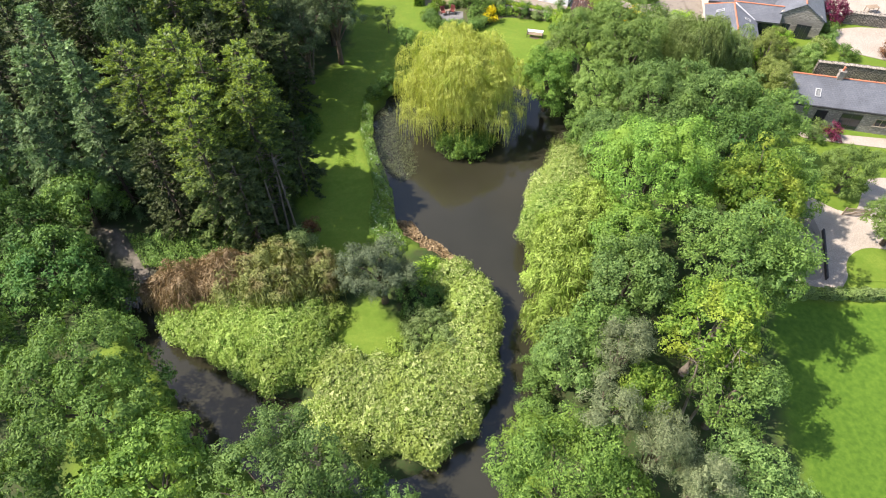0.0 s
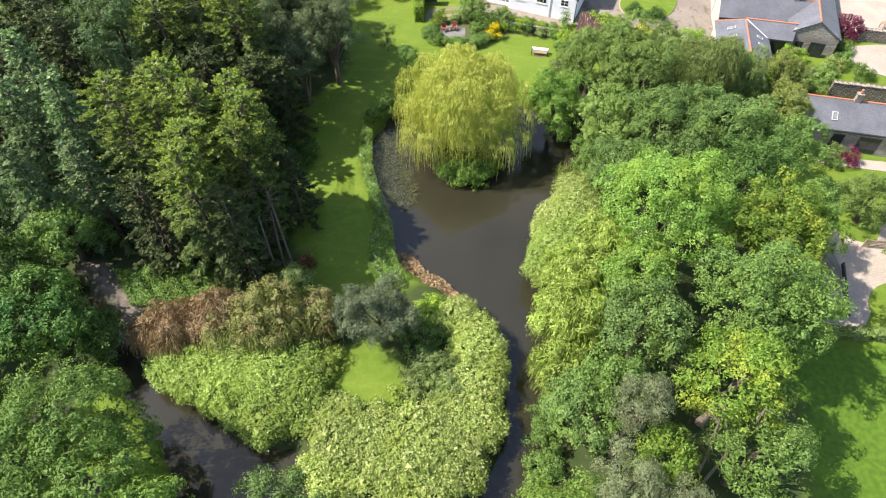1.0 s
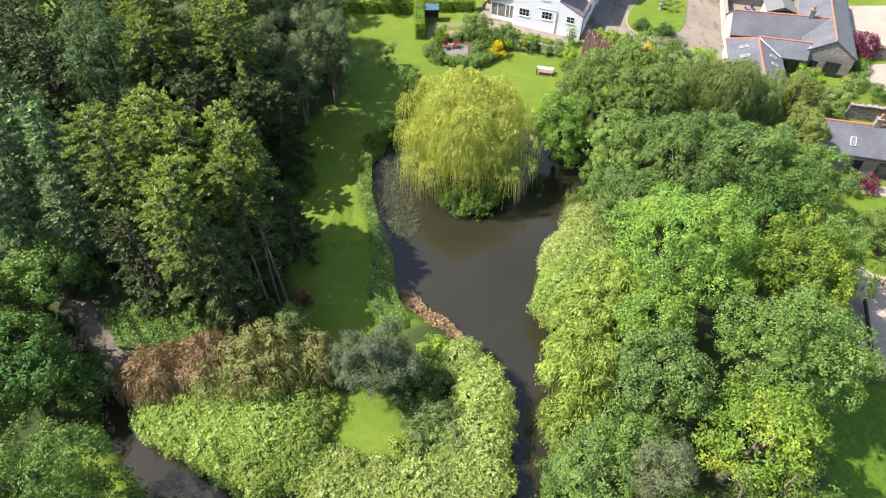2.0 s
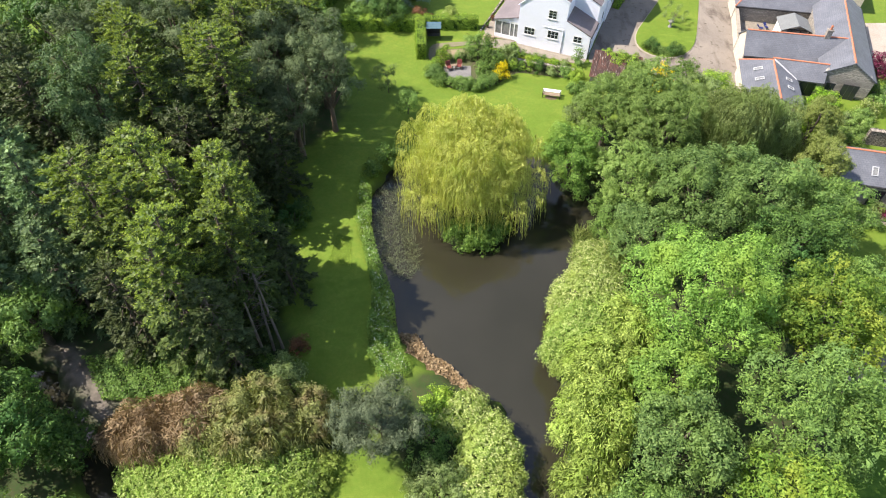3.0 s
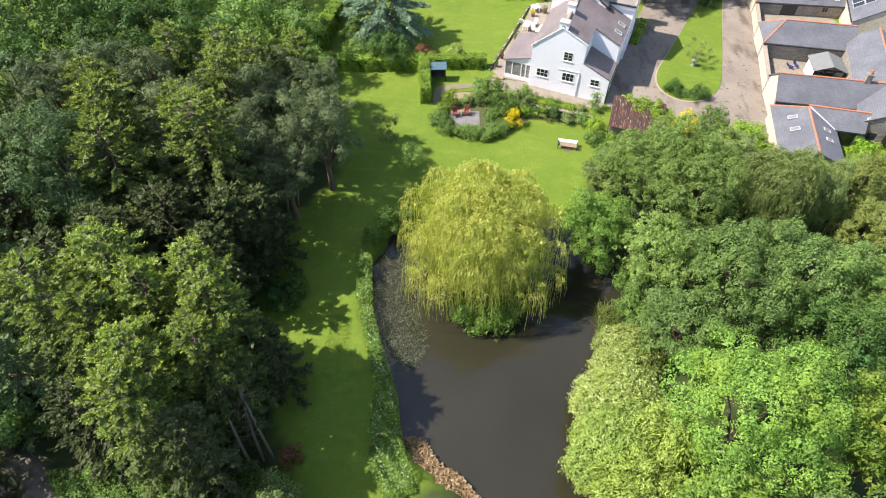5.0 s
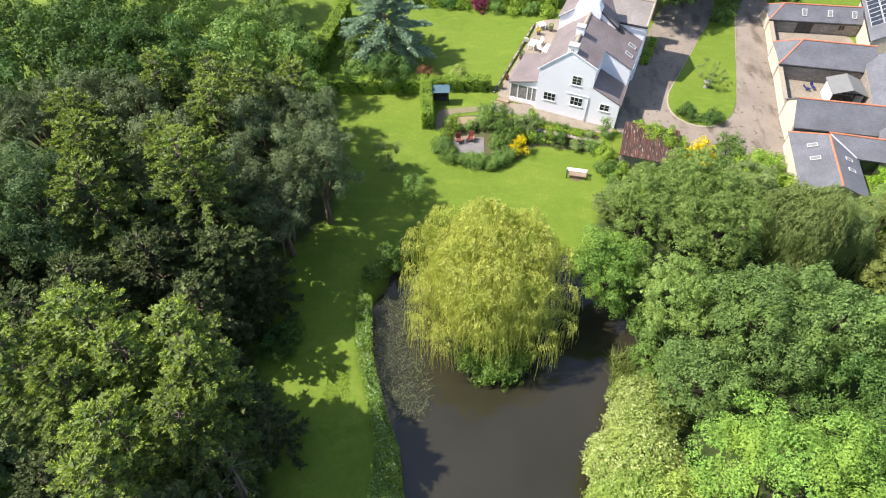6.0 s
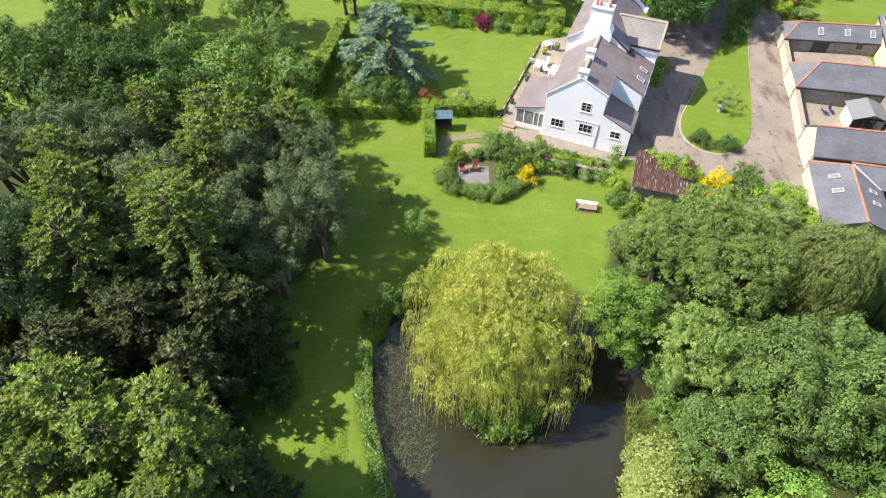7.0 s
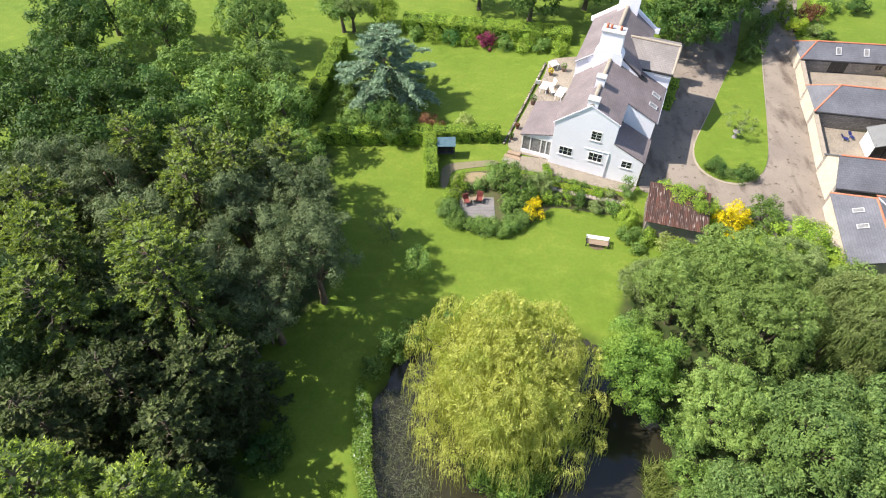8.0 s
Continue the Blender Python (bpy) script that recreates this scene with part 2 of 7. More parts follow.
def rust_material():
    """Old iron sheets: near-black rust in streaks down the slope, with pale flaked patches."""
    m, n, l, b = shader("rusted_corrugated_iron", 0.8, 0.3)
    tc = n.new("ShaderNodeTexCoord")
    st = n.new("ShaderNodeMapping")
    st.inputs["Scale"].default_value = (3.2, 0.45, 1.0)
    l.new(tc.outputs["Object"], st.inputs[0])
    col = blend(n, l, grain(n, l, 1.0, 5.0, 0.35, 0.65, st.outputs[0]), rgb((0.040, 0.024, 0.020)), rgb((0.125, 0.055, 0.040)))
    col = blend(n, l, grain(n, l, 0.7, 4.0, 0.45, 0.7), col, rgb((0.060, 0.036, 0.030)))
    col = blend(n, l, grain(n, l, 2.6, 6.0, 0.58, 0.72, st.outputs[0]), col, rgb((0.33, 0.28, 0.26)))
    l.new(col, b.inputs["Base Color"])
    return m


TRACK = drive_material()
PAVING = surface("sandstone_paving", (0.25, 0.22, 0.175), (0.17, 0.15, 0.12), (0.32, 0.28, 0.23), 0.8, 7, 0.85, 0.3)
GREYPAVE = surface("grey_slate_chippings", (0.24, 0.23, 0.23), (0.19, 0.185, 0.185), (0.31, 0.30, 0.29), 1.2, 12, 0.9, 0.4)
RENDERED = surface("white_limewashed_wall", (0.84, 0.86, 0.93), (0.80, 0.82, 0.90), (0.86, 0.88, 0.95), 0.5, 7, 0.8, 0.15, 0.02)
WHITE = surface("white_paint", (0.80, 0.80, 0.79), (0.74, 0.74, 0.73), (0.83, 0.83, 0.82), 1.0, 12, 0.45, 0.05)
BLACKWOOD = surface("black_painted_timber", (0.025, 0.025, 0.028), (0.035, 0.035, 0.04), (0.05, 0.05, 0.05), 1.0, 10, 0.5, 0.1)
WOOD = surface("weathered_garden_timber", (0.30, 0.22, 0.15), (0.22, 0.16, 0.11), (0.38, 0.30, 0.22), 1.5, 14, 0.8, 0.3)
REDWOOD = surface("red_stained_timber", (0.20, 0.045, 0.04), (0.15, 0.035, 0.03), (0.26, 0.09, 0.075), 2.0, 12, 0.6, 0.2)
TERRACOTTA = surface("orange_ridge_tile", (0.46, 0.155, 0.085), (0.37, 0.125, 0.07), (0.52, 0.23, 0.14), 1.0, 8, 0.85, 0.2)
RUST = rust_material()
LEAD = surface("lead_flashing", (0.42, 0.43, 0.45), (0.50, 0.51, 0.53), (0.36, 0.37, 0.39), 1.5, 9, 0.6, 0.1)
STONERIDGE = surface("stone_ridge_capping", (0.31, 0.27, 0.215), (0.25, 0.22, 0.175), (0.37, 0.33, 0.27), 1.0, 9, 0.9, 0.3)


def coursed(name, c1, c2, joint, width, height, rough, rot=(0, 0, 0), offset=0.5, gap=0.012, depth=0.02, uneven=0.0):
    """Courses of slates or stones of true size over the object's own axes."""
    m, n, l, b = shader(name, rough, 0.35)
    tc = n.new("ShaderNodeTexCoord")
    mp = n.new("ShaderNodeMapping")
    mp.inputs["Rotation"].default_value = [radians(a) for a in rot]
    l.new(tc.outputs["Object"], mp.inputs[0])
    vec = mp.outputs[0]
    if uneven:
        t = n.new("ShaderNodeTexNoise")
        t.inputs["Scale"].default_value = 1.6
        l.new(vec, t.inputs["Vector"])
        s = n.new("ShaderNodeVectorMath")
        s.operation = "SCALE"
        s.inputs["Scale"].default_value = uneven
        l.new(t.outputs["Color"], s.inputs[0])
        a = n.new("ShaderNodeVectorMath")
        l.new(vec, a.inputs[0])
        l.new(s.outputs[0], a.inputs[1])
        vec = a.outputs[0]
    k = n.new("ShaderNodeTexBrick")
    k.offset = offset
    k.inputs["Scale"].default_value, k.inputs["Mortar Size"].default_value = 1.0, gap
    k.inputs["Brick Width"].default_value, k.inputs["Row Height"].default_value = width, height
    k.inputs["Bias"].default_value = 0.0
    k.inputs["Color1"].default_value, k.inputs["Color2"].default_value, k.inputs["Mortar"].default_value = rgb(c1), rgb(c2), rgb(joint)
    l.new(vec, k.inputs["Vector"])
    big, fine = grain(n, l, 0.5, 4.0), grain(n, l, 9.0, 5.0)
    col = blend(n, l, big, k.outputs["Color"], blend(n, l, 0.75, (0, 0, 0, 1), k.outputs["Color"]))
    col = blend(n, l, fine, col, blend(n, l, 0.25, col, rgb(joint)))
    l.new(col, b.inputs["Base Color"])
    bump(n, l, b, k.outputs["Fac"], -0.5, depth)
    return m


GREYSLATE = coursed("pale_weathered_slate", (0.235, 0.22, 0.21), (0.275, 0.255, 0.245), (0.17, 0.16, 0.15), 0.3, 0.22, 0.65)
SLATE = coursed("blue_grey_slate", (0.145, 0.155, 0.18), (0.175, 0.185, 0.21), (0.10, 0.105, 0.12), 0.3, 0.22, 0.55)
HOUSESLATE = coursed("purple_grey_slate", (0.205, 0.175, 0.18), (0.24, 0.205, 0.205), (0.15, 0.13, 0.13), 0.3, 0.22, 0.6)
STONE = coursed("grey_buff_rubble_stone", (0.46, 0.42, 0.37), (0.27, 0.25, 0.225), (0.24, 0.22, 0.19), 0.38, 0.2, 0.9, (90, 0, 0), 0.37, 0.035, 0.05, 0.6)
CREAM = surface("pale_cream_roughcast", (0.54, 0.48, 0.39), (0.44, 0.385, 0.31), (0.60, 0.545, 0.45), 0.7, 5, 0.9, 0.4, 0.03)
GARDENSTONE = coursed("dry_stone_wall", (0.50, 0.44, 0.37), (0.31, 0.27, 0.225), (0.09, 0.08, 0.07), 0.4, 0.16, 0.9, (90, 0, 0), 0.41, 0.04, 0.05, 0.4)


def glass_material():
    m, n, l, b = shader("dark_window_glass", 0.05, 0.6)
    b.inputs["Base Color"].default_value = (0.025, 0.03, 0.035, 1)
    return m


GLASS = glass_material()
BLUE = surface("blue_plastic", (0.015, 0.022, 0.10), (0.02, 0.03, 0.13), (0.03, 0.04, 0.15), 2, 10, 0.4, 0.05)
TEAL = surface("blue_green_canvas", (0.035, 0.09, 0.12), (0.05, 0.12, 0.15), (0.11, 0.17, 0.20), 2, 8, 0.8, 0.1)
POTTERY = surface("dark_glazed_pot", (0.10, 0.07, 0.06), (0.14, 0.09, 0.07), (0.2, 0.14, 0.1), 3, 14, 0.5, 0.1)
GREYFELT = surface("pale_grey_roof_felt", (0.17, 0.18, 0.18), (0.14, 0.15, 0.15), (0.21, 0.22, 0.22), 1.0, 12, 0.8, 0.15)


# ---- building helpers ----
def meshed(bm, name):
    me = bpy.data.meshes.new(name)
    bm.to_mesh(me)
    bm.free()
    return me


def part(name, bm, material, parent, label=""):
    me = bm if isinstance(bm, bpy.types.Mesh) else meshed(bm, name)
    if material is not None:
        me.materials.append(material)
    ob = new(name, me)
    ob.parent = parent
    return tagged(ob, label)


def thing(name, x, y, z, label, category, group="", kind="", rz=0):
    ob = new(name)
    ob.matrix_basis = pose(x, y, z, 0, 0, rz)
    ob.empty_display_size = 0.3
    return tagged(ob, label, category, group, kind)


def box(bm, x0, y0, z0, x1, y1, z1, bev=0.0):
    g = bmesh.ops.create_cube(bm, size=1.0, matrix=Matrix.LocRotScale(((x0 + x1) / 2, (y0 + y1) / 2, (z0 + z1) / 2), None, (abs(x1 - x0), abs(y1 - y0), abs(z1 - z0))))
    if bev:
        bmesh.ops.bevel(bm, geom=list({e for v in g["verts"] for e in v.link_edges}), offset=bev, segments=1, affect="EDGES")
    return bm


def boxed(*a, bev=0.0):
    return box(bmesh.new(), *a, bev=bev)


def prism(bm, ring, shift):
    """A solid from a ring of points and a shift."""
    a = [bm.verts.new(p) for p in ring]
    b = [bm.verts.new(Vector(p) + Vector(shift)) for p in ring]
    bm.faces.new(a), bm.faces.new(b[::-1])
    for i in range(len(a)):
        j = (i + 1) % len(a)
        bm.faces.new((a[j], a[i], b[i], b[j]))
    bmesh.ops.recalc_face_normals(bm, faces=bm.faces[:])
    return bm


def tube(parts, pts, radii, sides=6):
    """Adds a tapered round stem along pts to (verts, faces)."""
    verts, faces = parts
    first = len(verts)
    pts = [Vector(p) for p in pts]
    for i, p in enumerate(pts):
        d = (pts[min(i + 1, len(pts) - 1)] - pts[max(i - 1, 0)]).normalized()
        u = d.orthogonal().normalized()
        w = d.cross(u)
        for k in range(sides):
            a = 2 * math.pi * k / sides
            verts.append(p + (u * math.cos(a) + w * math.sin(a)) * radii[i])
    for i in range(len(pts) - 1):
        for k in range(sides):
            q = first + i * sides
            faces.append((q + k, q + (k + 1) % sides, q + sides + (k + 1) % sides, q + sides + k))
    faces.append(tuple(first + (len(pts) - 1) * sides + k for k in range(sides)))


def stem_mesh(name, parts):
    me = bpy.data.meshes.new(name)
    me.from_pydata([tuple(v) for v in parts[0]], [], parts[1])
    me.polygons.foreach_set("use_smooth", [True] * len(me.polygons))
    return me


# ---- ground levels ----
def smooth(a, b, x):
    t = np.clip((np.asarray(x, float) - a) / (b - a), 0, 1)
    return t * t * (3 - 2 * t)


WATER_Z = -0.9
POND = [(-6.2, 60.5), (-8.3, 56.4), (-8.0, 51.1), (-6.9, 47.0), (-5.5, 43.2), (-5.3, 40.6), (-4.0, 38.9), (-2.4, 37.1), (0.3, 35.2), (3.9, 33.4),
        (5.0, 29.7), (4.8, 26.8), (4.4, 23.6), (3.8, 20.9), (2.4, 18.8), (0.7, 17.1), (-1.4, 15.8), (-3.8, 15.0), (-5.9, 15.4), (-8.1, 17.1),
        (-10.1, 19.3), (-11.3, 21.4), (-16.0, 22.4), (-19.5, 25.7), (-23.3, 27.4), (-25.2, 29.6), (-25.8, 30.9), (-28.8, 32.6), (-32.6, 36.6)]
POND += [(-35.0, 37.4), (-34.0, 35.5), (-31.0, 33.6), (-28.0, 30.0), (-26.2, 26.5), (-21.5, 22.0), (-19.0, 17.5), (-13.5, 15.0), (-9.0, 11.0), (-3.0, 9.0),
         (3.5, 10.5), (5.0, 15.0), (7.2, 19.5), (7.4, 25.0), (8.6, 30.0), (8.8, 34.5), (8.6, 37.0), (9.3, 40.2), (10.8, 44.2), (12.6, 48.0),
         (14.3, 51.5), (14.6, 56.0), (12.5, 60.5), (9.0, 62.6), (4.0, 63.5), (-2.0, 62.5)]
ISLET = [(-1.2, 52.0), (0.0, 50.2), (1.6, 49.3), (3.4, 49.5), (4.7, 51.0), (4.9, 53.8), (3.9, 56.0), (1.5, 57.0), (-0.4, 56.2), (-1.5, 54.2)]


def away(px, py, ring):
    """Signed distance to a ring of points: minus inside."""
    d, inside = np.full(px.shape, 1e9), np.zeros(px.shape, bool)
    for (ax, ay), (bx, by) in zip(ring, ring[1:] + ring[:1]):
        ex, ey = bx - ax, by - ay
        t = np.clip(((px - ax) * ex + (py - ay) * ey) / (ex * ex + ey * ey), 0, 1)
        d = np.minimum(d, np.hypot(px - ax - t * ex, py - ay - t * ey))
        hit = ((ay > py) != (by > py)) & (px < (bx - ax) * (py - ay) / (by - ay + 1e-12) + ax)
        inside ^= hit
    return np.where(inside, -d, d)


def shore(px, py):
    return np.maximum(away(px, py, POND), -away(px, py, ISLET))


def land(px, py):
    px, py = np.asarray(px, float), np.asarray(py, float)
    return -1.4 * smooth(19, 36, px) * (1 - smooth(52, 72, py)) + 0.12 * np.sin(px * 0.21 + 1) * np.sin(py * 0.17)


def gz(x, y):
    return float(land(x, y))


def spread(lo, hi, step, far):
    inner = np.arange(lo, hi + 0.01, step)
    out = step * 1.35 ** np.arange(1, 24)
    out = np.cumsum(out)
    out = out[out < far]
    return np.concatenate([lo - out[::-1], inner, hi + out])


MUD = [(-33.0, 38.4), (-30.8, 38.6), (-25.2, 33.4), (-25.6, 31.4), (-27.6, 32.4), (-30.6, 35.6)]


def lay_ground():
    xs, ys = spread(-40, 62, 0.66, 2500), spread(6, 112, 0.66, 2500)
    X, Y = np.meshgrid(xs, ys)
    s = shore(X, Y) + 0.25 * np.sin(X * 2.1) * np.sin(Y * 1.7) + 0.12 * np.sin(X * 5.3 + Y * 4.1)
    Z = land(X, Y)
    k = 1 - smooth(-0.9, 0.7, s)
    Z = Z * (1 - k) + (WATER_Z - 0.9) * k
    n, m = len(xs), len(ys)
    idx = np.arange(n * m).reshape(m, n)
    quads = np.stack([idx[:-1, :-1], idx[:-1, 1:], idx[1:, 1:], idx[1:, :-1]], -1).reshape(-1, 4)
    me = bpy.data.meshes.new("ground")
    me.vertices.add(n * m)
    me.vertices.foreach_set("co", np.stack([X, Y, Z], -1).ravel())
    me.loops.add(quads.size)
    me.loops.foreach_set("vertex_index", quads.ravel())
    me.polygons.add(len(quads))
    me.polygons.foreach_set("loop_start", np.arange(len(quads)) * 4)
    me.polygons.foreach_set("use_smooth", np.ones(len(quads), bool))
    wood_w = [(-60, 0), (-60, 84), (-36, 84), (-20, 88), (-14.5, 86), (-13.2, 80), (-12.0, 70), (-13.5, 65), (-19, 60), (-18.5, 55), (-15.5, 47), (-14.2, 40), (-12.5, 36.2), (-16, 33), (-25, 33), (-30, 20), (-20, 5)]
    wood_e = [(8, 8), (7, 20), (8, 30), (9, 40), (12, 48), (13, 58), (13, 66), (22, 69), (34, 66), (40, 60), (36, 52), (33, 44), (30, 34), (27, 24), (24, 8)]
    isle = [(-27, 31), (-18, 33), (-9, 33), (-3, 36), (1, 36), (5.5, 33), (6, 22), (2, 15), (-6, 13), (-12, 19), (-20, 23)]
    wob = 0.5 * np.sin(X * 1.3) * np.sin(Y * 1.1) + 0.3 * np.sin(X * 3.1 + Y * 2.3)
    soil = np.zeros(X.shape)
    for ring in (wood_w, wood_e):
        soil = np.maximum(soil, 1 - smooth(-0.7, 0.7, away(X, Y, ring) + wob))
    clearing = np.hypot(X + 6.6, (Y - 26.4) * 0.8)
    soil = np.maximum(soil, (1 - smooth(-0.5, 0.5, away(X, Y, isle) + wob)) * smooth(2.4, 3.8, clearing + wob))
    soil = np.maximum(soil, 1 - smooth(0.0, 1.5, away(X, Y, ISLET)))
    soil = np.maximum(soil, 0.9 * (1 - smooth(-0.3, 0.5, s)))
    mud = np.zeros(X.shape)
    mud = np.maximum(mud, 1 - smooth(-0.6, 0.4, away(X, Y, MUD) + wob))
    meadow = smooth(25, 27, X) * (1 - smooth(30.2, 31.2, Y + 0.4 * wob))
    for key, values in (("soil", soil), ("mud", mud), ("meadow", meadow)):
        at = me.attributes.new(key, "FLOAT", "POINT")
        at.data.foreach_set("value", values.ravel())
    me.update()
    me.validate()
    me.materials.append(GROUND)
    return tagged(new("ground", me), "bright green mown lawn, rough field and shaded woodland floor", "ground", kind="structure")


lay_ground()
bm = bmesh.new()
prism(bm, [(-38, 6, WATER_Z), (16, 6, WATER_Z), (16, 64.5, WATER_Z), (-38, 64.5, WATER_Z)], (0, 0, -0.5))
tagged(new("water", meshed(bm, "water")), "still murky brown pond water with soft reflections", "water", kind="structure").data.materials.append(WATER)


def sheet(name, ring, material, label, lift=0.03, thick=0.12, category="path", step=0.8):
    """A flat surface with rounded outline, draped on the land."""
    pts = []
    for i, (ax, ay) in enumerate(ring):
        bx, by = ring[(i + 1) % len(ring)]
        k = max(1, int(math.hypot(bx - ax, by - ay) / step))
        pts += [(ax + (bx - ax) * j / k, ay + (by - ay) * j / k) for j in range(k)]
    for _ in range(2):
        pts = [((p[0] + 2 * q[0] + r[0]) / 4, (p[1] + 2 * q[1] + r[1]) / 4) for p, q, r in zip(pts[-1:] + pts[:-1], pts, pts[1:] + pts[:1])]
    bm = bmesh.new()
    top = bm.faces.new([bm.verts.new((x, y, 0)) for x, y in pts])
    bmesh.ops.triangulate(bm, faces=[top])
    for _ in range(3):
        bmesh.ops.subdivide_edges(bm, edges=[e for e in bm.edges if e.calc_length() > 2.5], cuts=1)
        bmesh.ops.triangulate(bm, faces=bm.faces[:])
    for v in bm.verts:
        v.co.z = gz(v.co.x, v.co.y) + lift
    got = bmesh.ops.extrude_face_region(bm, geom=bm.faces[:])
    for v in got["geom"]:
        if isinstance(v, bmesh.types.BMVert):
            v.co.z -= thick
    bmesh.ops.recalc_face_normals(bm, faces=bm.faces[:])
    ob = new(name, meshed(bm, name))
    ob.data.materials.append(material)
    return tagged(ob, label, category, kind="structure")


# ---- plants ----
def blades(name, C, U, V, slots=None):
    """A mesh of small pointed leaves: centres, half lengths and half widths as vectors."""
    n = len(C)
    co = np.stack([C - U - V, C - U + V, C + U], 1).reshape(-1, 3)
    me = bpy.data.meshes.new(name)
    me.vertices.add(3 * n)
    me.vertices.foreach_set("co", co.ravel())
    me.loops.add(3 * n)
    me.loops.foreach_set("vertex_index", np.arange(3 * n))
    me.polygons.add(n)
    me.polygons.foreach_set("loop_start", np.arange(n) * 3)
    if slots is not None:
        me.polygons.foreach_set("material_index", np.asarray(slots, np.int32))
    me.update()
    return me


def unit(v):
    return v / (np.linalg.norm(v, axis=-1, keepdims=True) + 1e-9)


def balls(rng, n):
    return unit(rng.normal(size=(n, 3)))


def leafy(rng, C, N, size, slim=0.55, jitter=0.6):
    """Leaf vectors about centres C that face N loosely."""
    n = len(C)
    N = unit(N + jitter * balls(rng, n))
    U = unit(np.cross(N, balls(rng, n)))
    s = 0.72 * size * rng.uniform(0.6, 1.35, (n, 1))
    return U * s, np.cross(N, U) * s * slim


def lobes(rng, r, low, top, lean=0.0, count=26, rough=0.25, flat=1.0):
    """Centres and radii of the leaf masses of a rounded crown, from its foot at height low to its top."""
    mid, half = (low + top) / 2, (top - low) / 2
    i = np.arange(count) + 0.5
    cz = 1 - 1.7 * i / count
    a = i * 2.39996 + rng.uniform(0, 6.28)
    w = np.sqrt(np.maximum(0, 1 - cz * cz))
    d = np.stack([np.cos(a) * w, np.sin(a) * w, cz], 1)
    k = rng.uniform(1 - 1.4 * rough, 1.06, (count, 1))
    pr = r * rng.uniform(0.2, 0.42, count) * flat
    pos = d * np.array([r, r, half]) * 0.8 * k
    pos[:, 2] += mid
    pos[:, 0] += lean * (pos[:, 2] - low)
    pr = np.concatenate([pr, [min(r, half) * 0.62]])
    pos = np.concatenate([pos, [[0, 0, mid]]])
    return pos, pr


def crown(rng, pos, pr, size, cover, squash=0.85, slim=0.55, up=0.5, clump=0.45):
    """Leaves in many small clumps over the leaf masses, with gaps between, and a few large leaves within."""
    m = int(cover * 12.5 * (pr ** 2).sum() / (3.14 * clump * clump))
    k = rng.choice(len(pos), m, p=pr ** 2 / (pr ** 2).sum())
    d = balls(rng, m)
    d[:, 2] = np.where(d[:, 2] < -0.45, -d[:, 2], d[:, 2])
    c = pos[k] + d * np.array([1, 1, squash]) * pr[k][:, None] * rng.uniform(0.8, 1.12, (m, 1))
    inside = np.zeros(m, bool)
    for j, (p, q) in enumerate(zip(pos, pr)):
        inside |= ((((c - p) / np.array([1, 1, squash])) ** 2).sum(1) < (0.84 * q) ** 2) & (k != j)
    c, d = c[~inside], d[~inside]
    N = unit(d + np.array([0, 0, up]))
    cr = clump * rng.uniform(0.5, 1.5, len(c))
    size = 0.9 * size
    per = np.maximum(5, 0.8 * 3.14 * cr ** 2 / (0.52 * size * size * 2 * slim)).astype(int)
    i = np.repeat(np.arange(len(c)), per)
    # each clump is a tilted spray, longer than wide and thin through
    T = unit(N + 0.7 * balls(rng, len(c)))
    A = unit(np.cross(T, balls(rng, len(c))))
    e = unit(balls(rng, len(i)) + 0.75 * T[i])
    across = (e * T[i]).sum(1, keepdims=True)
    along = (e * A[i]).sum(1, keepdims=True)
    C = c[i] + (e - 0.15 * across * T[i] + 0.45 * along * A[i]) * cr[i][:, None] * rng.uniform(0.55, 1.1, (len(i), 1))
    U, V = leafy(rng, C, 0.9 * e + 0.35 * T[i], size, slim, 0.45)
    u2, v2 = leafy(rng, c, N, 0.75 * clump, 0.75, 0.35)
    return np.concatenate([C, c - (0.6 * cr)[:, None] * N]), np.concatenate([U, u2]), np.concatenate([V, v2])


def limbs(rng, h, r, low, girth, lean=0.0, n=6, pos=None):
    """Trunk and limbs that reach into the crown."""
    parts = ([], [])
    top = h * 0.8
    tr = [(lean * z + 0.12 * girth * math.sin(z), 0.1 * math.cos(z * 1.3), z) for z in np.linspace(-0.3, top, 7)]
    tube(parts, tr, [girth * (1.25 - 0.16 * i) if i else girth * 1.5 for i in range(7)], 8)
    ends = pos[rng.permutation(len(pos))[:n]] if pos is not None else balls(rng, n) * r * 0.6 + np.array([0, 0, h * 0.6])
    for e in ends:
        z0 = min(max(low * 0.7 + 0.4, e[2] * 0.45), top * 0.9)
        a = Vector((lean * z0, 0, z0))
        b = Vector(e)
        m = a.lerp(b, 0.5) + Vector((0, 0, 0.12 * (b - a).length))
        tube(parts, [a, a.lerp(m, 0.6), m, b], [girth * 0.5, girth * 0.38, girth * 0.28, girth * 0.08], 5)
    return parts


SEED = [100]


def seeded():
    SEED[0] += 1
    return np.random.default_rng(SEED[0])


